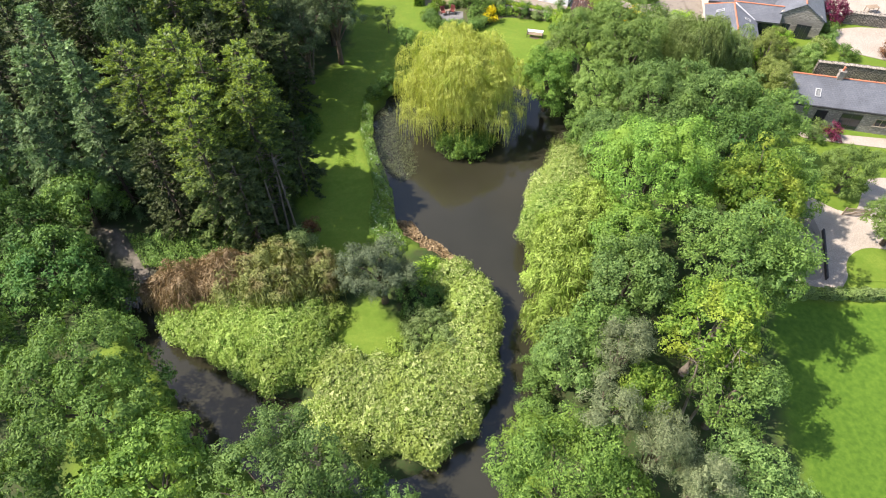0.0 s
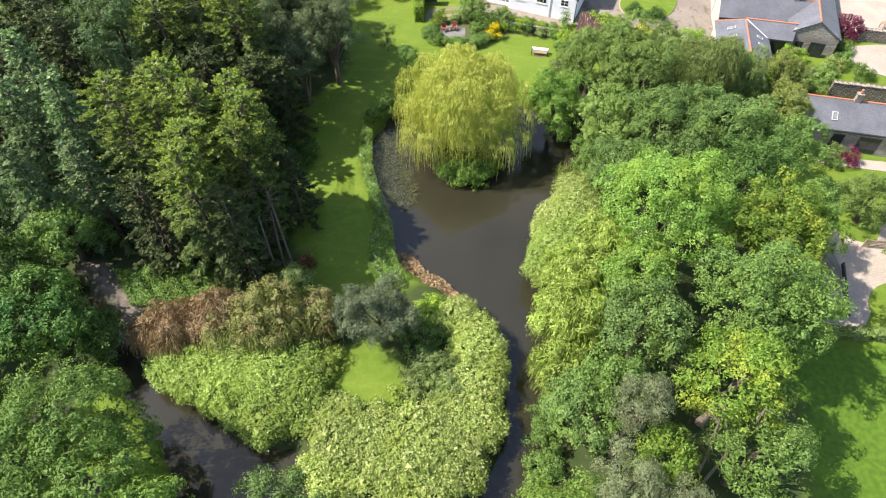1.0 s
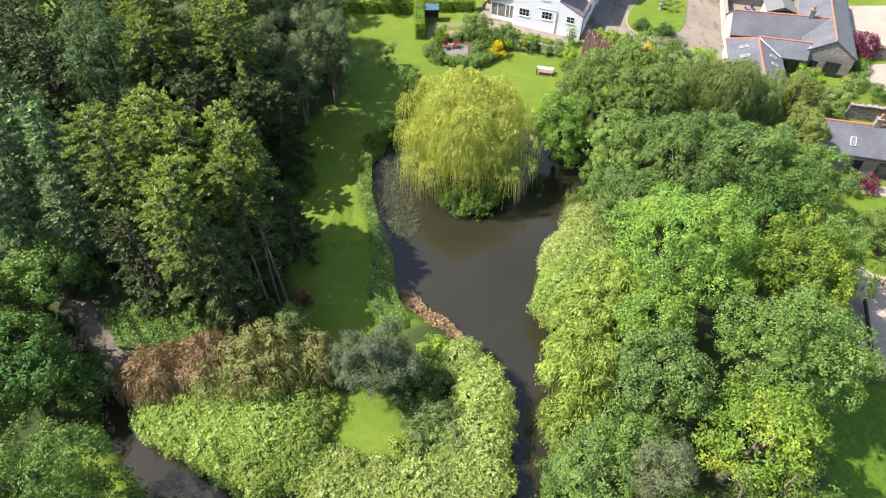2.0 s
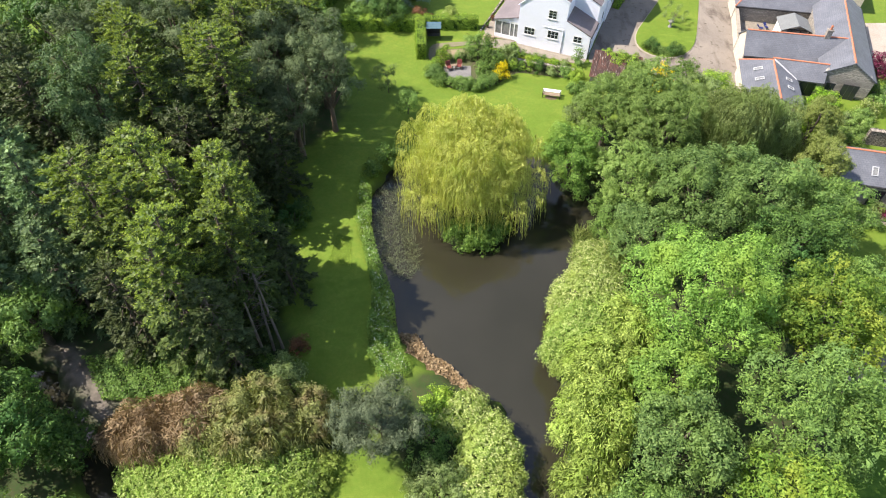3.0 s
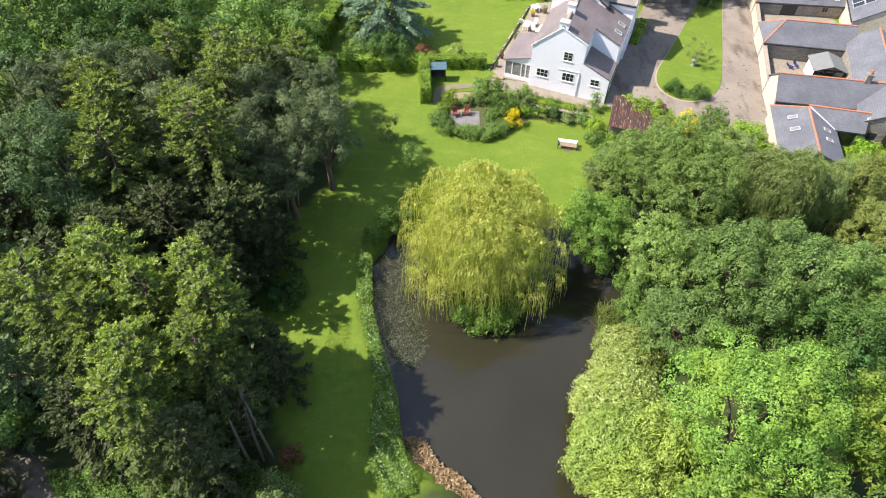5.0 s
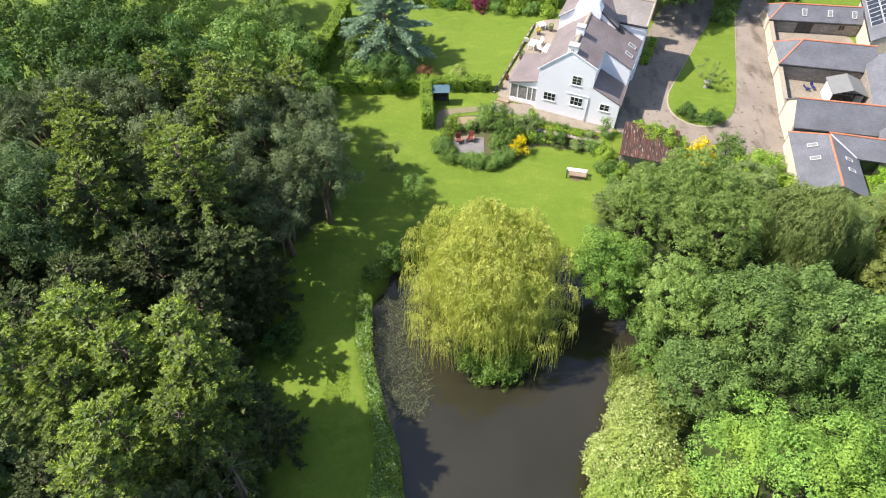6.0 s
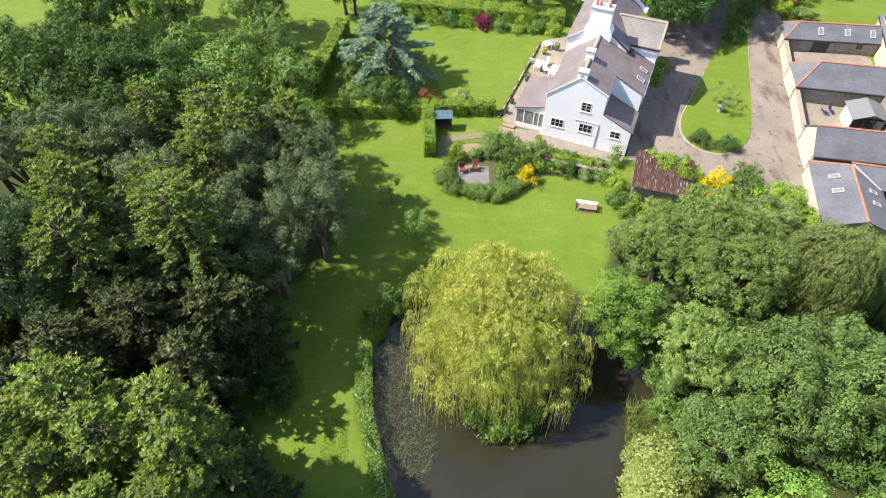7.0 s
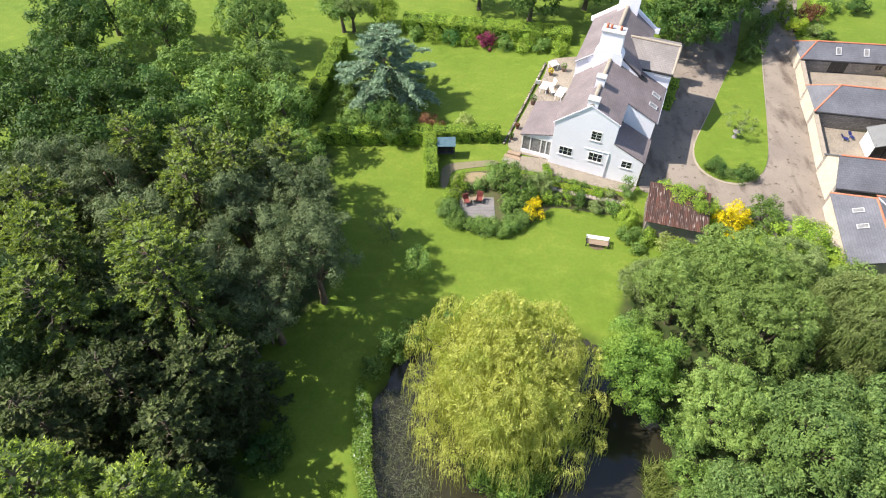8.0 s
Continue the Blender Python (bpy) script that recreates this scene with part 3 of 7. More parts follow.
def broadleaf(x, y, h, r, leaf, label, name="broadleaf_tree", low=None, size=0.17, cover=1.0, count=26, lean=0.0, flat=1.0, girth=None, rough=0.25, category="tree", group="", slim=0.55, bark=None, clump=0.45):
    rng = seeded()
    z = gz(x, y)
    low = 0.25 * h if low is None else low
    ob = thing(name, x, y, z, label, category, group, rz=rng.uniform(0, 360) if not lean else 0)
    pos, pr = lobes(rng, r, low, h - z, lean, int(1.25 * count), 1.5 * rough, 0.8 * flat)
    part("trunk", stem_mesh("trunk", limbs(rng, h - z, r, low, girth or 0.035 * r + 0.12, lean, 7, pos)), bark or BARK, ob)
    part("crown", blades("crown", *crown(rng, pos, pr, size, 0.66 * cover, slim=slim, clump=clump)), LEAF[leaf], ob)
    return ob


def shrub(x, y, h, r, leaf, label, name="shrub", size=0.13, cover=1.0, count=16, stretch=1.0, turn=0.0, group="", base=None, clump=0.34, rough=0.2):
    rng = seeded()
    z = gz(x, y) if base is None else base
    ob = thing(name, x, y, z, label, "shrub", group, rz=turn)
    pos, pr = lobes(rng, r, -0.35 * h, h, 0, count, rough, 1.0 if rough > 0.15 else 1.35)
    keep = pos[:, 2] > 0.05 * h
    pos, pr = pos[keep] * np.array([stretch, 1, 1]), np.minimum(pr[keep], max(0.5 * h, 0.25 * r) + 0.2)
    parts = ([], [])
    for p in pos[:5]:
        tube(parts, [(0, 0, -0.25), (p[0] * 0.5, p[1] * 0.5, p[2] * 0.6), tuple(p)], [0.06, 0.04, 0.015], 5)
    part("stem", stem_mesh("stem", parts), BARK, ob)
    pos[-1:, 2] = 0.25 * h
    C, U, V = crown(rng, pos, pr, size, 0.62 * cover, 0.9, clump=clump)
    k = C[:, 2] > -0.1
    part("foliage", blades("foliage", C[k], U[k], V[k]), LEAF[leaf], ob)
    return ob


def mound(x, y, h, r, leaf, label, name="dogwood_bush", size=0.11, cover=1.2, group="", stretch=1.0, turn=0.0, base=None, square=2.7):
    """A close carpet of leaves over a low dome, with many small hollows."""
    rng = seeded()
    ob = thing(name, x, y, gz(x, y) if base is None else base, label, "shrub", group, rz=turn)
    n = int(cover * 3.6 * r * (r * stretch + h) / (0.52 * size * size * 1.1))
    d = balls(rng, n)
    d[:, 2] = np.abs(d[:, 2]) - 0.12
    d /= ((np.hypot(d[:, 0], d[:, 1])) ** square + np.abs(d[:, 2]) ** square)[:, None] ** (1 / square)
    a = np.arctan2(d[:, 1], d[:, 0])
    p1, p2, p3 = rng.uniform(0, 6, 3)
    wave = 1 + 0.11 * np.sin(3 * a + p1) + 0.07 * np.sin(5 * a + p2) + 0.05 * np.sin(9 * a + p3)
    C = d * np.array([r * stretch, r, h]) * np.stack([wave, wave, np.ones(n)], 1)
    lump = np.sin(C[:, 0] * 2.6 + p1) * np.sin(C[:, 1] * 2.4 + p2) * np.cos(C[:, 2] * 2.0) + 0.8 * np.sin(C[:, 0] * 6.1 + p3) * np.sin(C[:, 1] * 5.7 + p1)
    N = unit(d * np.array([1 / r, 1 / r, 1 / h]) + np.array([0, 0, 0.35 / r]))
    C = C + N * (0.2 * lump + 0.17 * rng.normal(size=n) - 0.06)[:, None]
    U, V = leafy(rng, C, N, size, 0.6, 0.75)
    m = n // 5
    u2, v2 = leafy(rng, C[:m], N[:m], 0.26, 0.8, 0.3)
    C, U, V = np.concatenate([C, C[:m] - 0.34 * N[:m]]), np.concatenate([U, u2]), np.concatenate([V, v2])
    k = C[:, 2] > 0.0 if base is None else C[:, 2] > -0.3
    parts = ([], [])
    for i in range(7):
        q = Vector(d[i]) * 0.7
        tube(parts, [(0, 0, -0.25), (q.x * r * 0.5, q.y * r * 0.5, h * 0.4), (q.x * r * stretch, q.y * r, max(0.2, q.z * h))], [0.05, 0.035, 0.012], 5)
    part("stem", stem_mesh("stem", parts), BARK, ob)
    part("foliage", blades("foliage", C[k], U[k], V[k]), LEAF[leaf], ob)
    return ob


def spruce(x, y, h, r, label, name="spruce_tree", leaf="spruce", tips="shoots", tipshare=0.8, low=1.5, droop=0.35, size=0.13, pitch=1.0, power=0.62, blunt=7.0, cover=1.0, finger=0.6, needles=13, group="spruces in the wood", dome=True, uneven=0.0):
    rng = seeded()
    z = gz(x, y)
    h = h - z
    ob = thing(name, x, y, z, label, "tree", group)
    parts = ([], [])
    tube(parts, [(0.05 * math.sin(q), 0.04 * math.cos(q * 2), q) for q in np.linspace(-0.3, h * 0.97, 8)], [0.028 * h * (1 - 0.125 * i) * 0.5 + 0.02 for i in range(8)], 8)
    base, axis, long = [], [], []
    q = low
    while q < h - 0.25:
        t = (q - low) / (h - low)
        if dome:
            reach = r * (0.52 * math.sqrt(min(1, (h - q) / 2.4)) + 0.48 * min(1, (h - q) / 9.0)) * rng.uniform(0.9, 1.08)
        else:
            reach = 1.12 * r * (1 - 0.48 * t) * max(0.1, min(1, ((h - q) / blunt))) ** power * rng.uniform(0.85 - 0.3 * uneven, 1.1)
        nb = max(4, int(4 + 1.9 * reach))
        a0 = rng.uniform(0, 6.28)
        for i in range(nb):
            a = a0 + 6.283 * i / nb + rng.normal() * 0.2
            ln = reach * rng.uniform(0.6 - 0.4 * uneven, 1.12 + 0.15 * uneven)
            out, side = np.array([math.cos(a), math.sin(a), 0]), np.array([-math.sin(a), math.cos(a), 0])
            dip = -droop * (1 - 0.8 * t) + 0.25 * t
            tip = out * ln + np.array([0, 0, q + dip * ln])
            if ln > 0.7 and rng.random() < 0.6:
                tube(parts, [(0, 0, q), tuple(tip * 0.5 + np.array([0, 0, q * 0.5 + 0.04 * ln])), tuple(tip)], [0.045, 0.028, 0.01], 4)
            k = max(3, int(cover * (3.0 + 4.4 * ln) * (1 + 0.5 * t)))
            u = np.sqrt(rng.uniform(0.12, 1.0, k))
            w = rng.uniform(-1, 1, k)
            f = out * (u * ln)[:, None]
            f[:, 2] = q + dip * ln * u ** 1.3
            d = unit(out * (0.5 + 0.5 * u)[:, None] + side * (w * 1.1)[:, None] + np.array([0, 0, 1.0]) * (rng.uniform(-0.45, 0.25, k) - droop * 0.6 + (0.95 * max(0, t - 0.45) / 0.55 if dome else 0.5 * t))[:, None])
            base.append(f), axis.append(d), long.append(finger * rng.uniform(0.6, 1.25, k) * (0.75 + 0.25 * min(1, reach)))
        q += pitch * rng.uniform(0.8, 1.25) * (1 - 0.35 * t)
    base.append(np.array([[0, 0, h - 0.7]] * 5))
    axis.append(unit(np.array([[0, 0, 1.0]] * 5) + 0.45 * balls(rng, 5)))
    long.append(np.full(5, 0.7))
    F, A, L = np.concatenate(base), np.concatenate(axis), np.concatenate(long)
    i = np.repeat(np.arange(len(F)), needles)
    u = rng.uniform(0.05, 1.0, len(i))
    e = unit(np.cross(A[i], balls(rng, len(i))))
    C = F[i] + A[i] * (L[i] * u)[:, None] + e * (0.13 * (1.1 - 0.7 * u))[:, None]
    D = unit(A[i] + 0.75 * e + np.array([0, 0, -0.12]))
    n = size * rng.uniform(0.7, 1.2, (len(i), 1)) * (1.12 - 0.55 * u)[:, None]
    U, V = D * n, unit(np.cross(D, balls(rng, len(i)))) * n * 0.42
    t = np.clip((C[:, 2] - low) / (h - low), 0, 1)
    # bright leaves gather near the top: sunlit crown over shaded foot, put into colour
    S = (u > 0.3) & (rng.random(len(F))[i] < tipshare * np.clip((t - 0.42) / 0.3, 0.05, 1.25))
    u2, v2 = leafy(rng, F, np.tile([0, 0, 1.0], (len(F), 1)), 0.34, 0.6, 0.5)
    C, U, V, S = np.concatenate([C, F + A * (0.35 * L)[:, None]]), np.concatenate([U, u2]), np.concatenate([V, v2]), np.concatenate([S, np.zeros(len(F), bool)])
    part("trunk", stem_mesh("trunk", parts), BARK, ob)
    me = blades("needles", C, U, V, S)
    me.materials.append(LEAF[leaf])
    part("needles", me, LEAF[tips], ob)
    return ob


def pine(x, y, h, r, leaf, label, low=None, name="pine_tree", count=26, cover=0.85, size=0.19, lean=0.0, bark=None, branches=10, group="", flat=1.0, rough=0.35):
    """Needle tufts on leaf masses with open gaps, on bare crooked limbs."""
    rng = seeded()
    z = gz(x, y)
    h = h - z
    low = 0.35 * h if low is None else low
    ob = thing(name, x, y, z, label, "tree", group)
    pos, pr = lobes(rng, r, low, h, lean, count, rough, flat)
    pr = pr * 0.82
    part("trunk", stem_mesh("trunk", limbs(rng, h, r, low * 0.6, 0.035 * r + 0.13, lean, branches, pos)), bark or PINEBARK, ob)
    C, U, V = crown(rng, pos, pr, size, 0.75 * cover, 0.75, 0.26, 0.6, clump=0.42)
    part("needles", blades("needles", C, U, V), LEAF[leaf], ob)
    return ob


def dome_strands(rng, pos, pr, n, length, leaf_len, slim, swing=0.45):
    """Hanging strands that start on the leaf masses and fall outwards."""
    k = rng.choice(len(pos), n, p=pr ** 2 / (pr ** 2).sum())
    d = balls(rng, n)
    d[:, 2] = np.abs(d[:, 2]) * 0.9 - 0.1
    start = pos[k] + d * pr[k][:, None] * rng.uniform(0.75, 1.05, (n, 1))
    L = length * rng.uniform(0.4, 1.0, n)
    out = d * np.array([1, 1, 0]) * swing
    C, U, V = [], [], []
    steps = int(math.ceil(length / (leaf_len * 1.5)))
    cur = start.copy()
    for i in range(steps):
        go = unit(out * (1.2 / (i + 1)) + np.array([0, 0, -0.25 - 0.75 * min(1, i / 1.5)]) + 0.16 * balls(rng, n))
        nxt = cur + go * leaf_len * 1.5
        live = (i * leaf_len * 1.5 < L) & (nxt[:, 2] > 0.15)
        s = leaf_len * rng.uniform(0.8, 1.2, (n, 1))
        u = go * s
        v = unit(np.cross(go, balls(rng, n))) * s * slim
        C.append(((cur + nxt) / 2)[live]), U.append(u[live]), V.append(v[live])
        cur = nxt
    return np.concatenate(C), np.concatenate(U), np.concatenate(V)


def weeping(x, y, h, r, leaf, label, low, length, n, name="weeping_tree", leaf_len=0.3, slim=0.16, count=30, group="", girth=0.3, base=None, extra=(), fine=0.16, inner=0.3, hang=0.0, rough=0.2):
    rng = seeded()
    z = gz(x, y) if base is None else base
    h = h - z
    ob = thing(name, x, y, z, label, "tree", group)
    pos, pr = lobes(rng, r, low, h, 0, count, rough)
    pos[:, 0:2] *= 0.92
    if extra:
        pos, pr = np.concatenate([pos, [e[:3] for e in extra]]), np.concatenate([pr, [e[3] for e in extra]])
    part("trunk", stem_mesh("trunk", limbs(rng, h, r, low, girth, 0, 10, pos)), BARK, ob)
    C, U, V = dome_strands(rng, pos, pr * 0.9, n, length, leaf_len, slim)
    if inner:
        c2, u2, v2 = crown(rng, pos, pr * 0.85, fine, inner, 0.85, 0.35, clump=0.45 if fine > 0.13 else 0.24)
        s2 = np.linalg.norm(u2, axis=1, keepdims=True)
        u2 = unit(u2 + np.array([0, 0, -hang]) * s2) * s2
        C, U, V = np.concatenate([C, c2]), np.concatenate([U, u2]), np.concatenate([V, v2])
    part("crown", blades("crown", C, U, V), LEAF[leaf], ob)
    return ob


def hedge(name, a, b, width, height, leaf, label, size=0.11, cover=2.0, base=None, category="hedge"):
    """A clipped hedge from a to b."""
    rng = seeded()
    ax, ay = a
    bx, by = b
    L = math.hypot(bx - ax, by - ay)
    ob = thing(name, (ax + bx) / 2, (ay + by) / 2, gz((ax + bx) / 2, (ay + by) / 2) if base is None else base, label, category, rz=math.degrees(math.atan2(by - ay, bx - ax)))
    # added solid block whose dark colour stands for shade behind the leaves
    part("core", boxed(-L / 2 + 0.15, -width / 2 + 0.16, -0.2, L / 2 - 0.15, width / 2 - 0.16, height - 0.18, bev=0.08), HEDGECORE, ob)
    n = int(1.6 * cover * L * (2 * height + width) / (size * size * 1.1))
    s = rng.uniform(-height, width + height, n)
    u0 = rng.uniform(-L / 2, L / 2, n)
    yy = np.clip(s, 0, width) - width / 2
    zz = height - np.where(s < 0, -s, np.where(s > width, s - width, 0))
    nn = np.stack([np.zeros(n), np.where(s < 0, -1, np.where(s > width, 1, 0)) * 1.0, np.where((s >= 0) & (s <= width), 1.0, 0.35)], 1)
    ends = rng.random(n) < width / L * 0.5
    e = np.sign(u0)
    u0 = np.where(ends, e * L / 2, u0)
    yy = np.where(ends, rng.uniform(-width / 2, width / 2, n), yy)
    zz = np.where(ends, rng.uniform(0, height, n), zz)
    nn[ends] = np.stack([e[ends], 0 * e[ends], 0.3 + 0 * e[ends]], 1)
    lump = 0.10 * np.sin(u0 * 2.3 + ax) + 0.08 * np.sin(u0 * 5.1 + zz * 3)
    C = np.stack([u0, yy, zz], 1) + nn * (lump + rng.normal(size=n) * 0.06 - 0.05)[:, None]
    C[:, 2] = np.maximum(C[:, 2], 0.03)
    U, V = leafy(rng, C, nn, size)
    part("foliage", blades("foliage", C, U, V), LEAF[leaf], ob)
    return ob


def scatter(name, ring, n, leaf, label, height=0.5, size=0.14, clump=0.5, base=None, slim=0.5, upright=0.4, category="undergrowth", edge=0.0):
    """Low growth over a patch of ground."""
    rng = seeded()
    xs, ys = [p[0] for p in ring], [p[1] for p in ring]
    px, py = rng.uniform(min(xs), max(xs), n * 4), rng.uniform(min(ys), max(ys), n * 4)
    ok = away(px, py, ring) < edge
    px, py = px[ok][:n], py[ok][:n]
    k = 0.5 + 0.5 * np.sin(px * 1.7 + 1) * np.sin(py * 1.9) + 0.35 * np.sin(px * 4.1 + py * 3.3)
    top = height * np.clip(0.35 + clump * k, 0.15, 1.4)
    zz = (land(px, py) if base is None else base) + top * np.sqrt(rng.uniform(0, 1, len(px)))
    C = np.stack([px, py, zz], 1)
    U, V = leafy(rng, C, np.tile([0, 0, 1.0], (len(px), 1)), size, slim, 0.9)
    if upright:
        U = unit(U + np.array([0, 0, 1.0]) * upright * np.linalg.norm(U, axis=1, keepdims=True)) * np.linalg.norm(U, axis=1, keepdims=True)
    ob = new(name, blades(name, C, U, V))
    ob.data.materials.append(LEAF[leaf])
    return tagged(ob, label, category, kind="stuff")


def reeds(name, ring, n, leaf, label, height=0.6, base=WATER_Z, lie=0.8, width=0.02, edge=0.0, bunch=0.0):
    """Thin blades, leaning every way, many bent flat."""
    rng = seeded()
    xs, ys = [p[0] for p in ring], [p[1] for p in ring]
    px, py = rng.uniform(min(xs), max(xs), n * 4), rng.uniform(min(ys), max(ys), n * 4)
    if bunch:
        px, py = np.round(px / bunch) * bunch + rng.normal(size=n * 4) * 0.12, np.round(py / bunch) * bunch + rng.normal(size=n * 4) * 0.12
    ok = away(px, py, ring) < edge
    px, py = px[ok][:n], py[ok][:n]
    k = len(px)
    d = unit(balls(rng, k) * np.array([1, 1, 0.2]) * lie + np.array([0, 0, 0.45]))
    s = height * rng.uniform(0.4, 1.0, (k, 1)) / 2
    C = np.stack([px, py, np.full(k, base) + 0.02], 1) + d * s
    U = d * s
    V = unit(np.cross(d, balls(rng, k))) * width
    ob = new(name, blades(name, C, U, V))
    ob.data.materials.append(LEAF[leaf])
    return tagged(ob, label, "reeds", kind="stuff")


# ---- the wood east of the pond ----
SYC = "tall sycamore with a dense bright green domed crown"
broadleaf(17.8, 37.9, 12.4, 5.3, "fresh", SYC, "sycamore_tree", size=0.135, count=50, clump=0.52, cover=0.95)
broadleaf(26.4, 36.2, 12.0, 4.2, "maple", "maple with yellow-green new leaves on its crown", "maple_tree", count=28)
broadleaf(22.6, 28.8, 11.4, 4.7, "ash", "mid-green ash with a full feathery crown", "ash_tree", size=0.15, count=34)
broadleaf(14.1, 27.6, 10.5, 3.6, "alder", "dark blue-green alder beside the sycamore", "alder_tree", size=0.15)
broadleaf(19.0, 23.0, 11.2, 4.2, "maple", "lime-green maple with pale forked limbs showing", "maple_tree", count=24, lean=0.05, rough=0.35, bark=PALEBARK)
broadleaf(19.6, 18.6, 8.0, 3.3, "ash", "mid-green ash below the pale maple", "ash_tree", size=0.15)
broadleaf(26.4, 30.0, 9.5, 2.8, "ash", "ash leaning out over the gravel court", "ash_tree", size=0.15)
broadleaf(9.0, 21.8, 7.6, 2.8, "alder", "small alder at the edge of the moat", "alder_tree", size=0.14)
broadleaf(11.2, 23.6, 9.0, 2.5, "ash", "slim ash between alder and pines", "ash_tree", size=0.14)
broadleaf(13.8, 18.6, 9.3, 2.2, "maple", "small yellowing maple among grey pines", "maple_tree", size=0.14, count=18)
broadleaf(7.2, 12.4, 11.2, 4.9, "sycamore", SYC, "sycamore_tree", size=0.135, count=40, clump=0.52, cover=0.95)
broadleaf(18.4, 12.2, 9.6, 3.2, "alder", "grey-green alder at the field's edge", "alder_tree", size=0.14)
GREYPINE = "small pine with a grey-green tufted crown"
pine(12.0, 20.6, 10.9, 1.9, "greypine", GREYPINE, low=6.5, size=0.125, cover=0.9, rough=0.55, group="grey pines")
pine(9.8, 15.2, 12.4, 1.9, "greypine", GREYPINE, low=8.0, size=0.125, cover=0.9, rough=0.55, group="grey pines")
pine(12.6, 13.6, 12.6, 1.9, "greypine", GREYPINE, low=8.0, size=0.125, cover=0.9, rough=0.55, group="grey pines")
pine(14.8, 11.6, 11.0, 1.8, "greypine", GREYPINE, low=6.0, size=0.125, cover=0.9, rough=0.55, group="grey pines")
CREAMY = "dense variegated dogwood with cream-edged leaves on the bank"
mound(12.9, 45.8, 3.0, 2.6, "cream", CREAMY, group="dogwoods")
mound(11.7, 42.0, 4.2, 3.3, "cream", CREAMY, group="dogwoods")
mound(10.8, 38.0, 5.0, 3.4, "variegated", CREAMY, group="dogwoods")
weeping(10.9, 34.4, 6.6, 3.1, "yew", "low spreading yew-like tree with yellow-green sprays", 0.8, 1.4, 3200, "yew_tree", 0.2, 0.22, girth=0.2)
weeping(9.6, 29.9, 7.0, 3.0, "yew", "low spreading yew-like tree with yellow-green sprays", 0.8, 1.4, 3200, "yew_tree", 0.2, 0.22, girth=0.2)
weeping(8.3, 26.0, 6.0, 2.3, "yew", "low spreading yew-like tree with yellow-green sprays", 0.8, 1.2, 2000, "yew_tree", 0.2, 0.22, girth=0.18)
weeping(13.4, 38.0, 6.4, 2.6, "yew", "low spreading yew-like tree with yellow-green sprays", 0.8, 1.4, 2400, "yew_tree", 0.2, 0.22, girth=0.2)
broadleaf(15.2, 32.5, 8.5, 3.2, "sycamore", "young sycamore filling the gap by the yews", "sycamore_tree", size=0.16)
broadleaf(27.8, 44.2, 9.0, 4.6, "dark", "deep green lime tree beside the maple", "lime_tree", size=0.15)
broadleaf(21.6, 50.6, 9.9, 4.7, "alder", "broad grey-green alder in the wood", "alder_tree", size=0.14, count=34)
broadleaf(27.0, 50.2, 9.6, 4.2, "alder", "broad grey-green alder in the wood", "alder_tree", size=0.14)
broadleaf(17.4, 47.0, 6.5, 3.6, "alder", "low alder above the pond's corner", "alder_tree", size=0.14, low=0.6)
broadleaf(16.6, 53.6, 7.4, 3.4, "birch", "pale green birch over the pond", "birch_tree", size=0.108, clump=0.28, low=0.8)
broadleaf(11.6, 57.0, 8.2, 3.3, "fresh", "round bright green sycamore overhanging the water", "sycamore_tree", size=0.125, low=-0.6, cover=1.2)
broadleaf(16.4, 63.4, 9.2, 3.9, "birch", "pale grey-green birch beside the lawn", "birch_tree", size=0.108, clump=0.28, low=1.0)
broadleaf(20.6, 58.6, 9.6, 4.0, "birch", "pale grey-green birch above the pond", "birch_tree", size=0.108, clump=0.28, rough=0.3)
broadleaf(14.6, 66.0, 4.4, 2.3, "olive", "yellow-green young birch at the lawn's edge", "birch_tree", size=0.1, clump=0.26, low=0.3)
weeping(28.0, 60.0, 10.3, 4.4, "droop", "weeping birch with hanging olive-green twigs", 2.0, 2.8, 7000, "weeping_birch", 0.14, 0.22, fine=0.115, inner=0.34, hang=1.0, rough=0.4)
weeping(32.6, 60.0, 8.4, 2.7, "olive", "thin weeping birch with yellow-olive hanging twigs", 2.0, 1.7, 2600, "weeping_birch", 0.14, 0.2, fine=0.11, inner=0.2, hang=0.6, rough=0.5)
broadleaf(19.8, 63.6, 10.2, 4.2, "birch", "tall pale green birch behind the rusty shed", "birch_tree", size=0.108, clump=0.28, low=0.8, count=34, rough=0.3)
broadleaf(24.4, 64.2, 7.6, 2.8, "birch", "pale green birch behind the rusty shed", "birch_tree", size=0.108, clump=0.28, low=0.8)
broadleaf(26.0, 65.6, 6.8, 3.2, "olive", "olive-green birch near the barns", "birch_tree", size=0.108, clump=0.28, low=0.8)
broadleaf(31.4, 62.8, 6.6, 3.2, "olive", "olive-green birch near the barns", "birch_tree", size=0.108, clump=0.28, low=0.4)
broadleaf(37.4, 62.2, 6.7, 3.1, "gilt", "yellow-olive birch with a fine rounded crown", "birch_tree", size=0.1, clump=0.26, low=0.2, count=34)
broadleaf(31.4, 65.2, 4.6, 2.4, "birch", "young birch close to the barn wing", "birch_tree", size=0.12, low=0.2)
broadleaf(39.2, 64.6, 3.6, 2.0, "lime", "lime-green elder close to the barn wing", "elder_tree", size=0.12, low=0.1)
broadleaf(36.2, 57.2, 6.6, 2.8, "gilt", "yellow-olive birch over the low barn", "birch_tree", size=0.1, low=0.4, clump=0.26)
broadleaf(33.2, 49.8, 8.2, 4.0, "ash", "mid-green ash beside the low barn", "ash_tree", size=0.14, low=0.2, count=34)
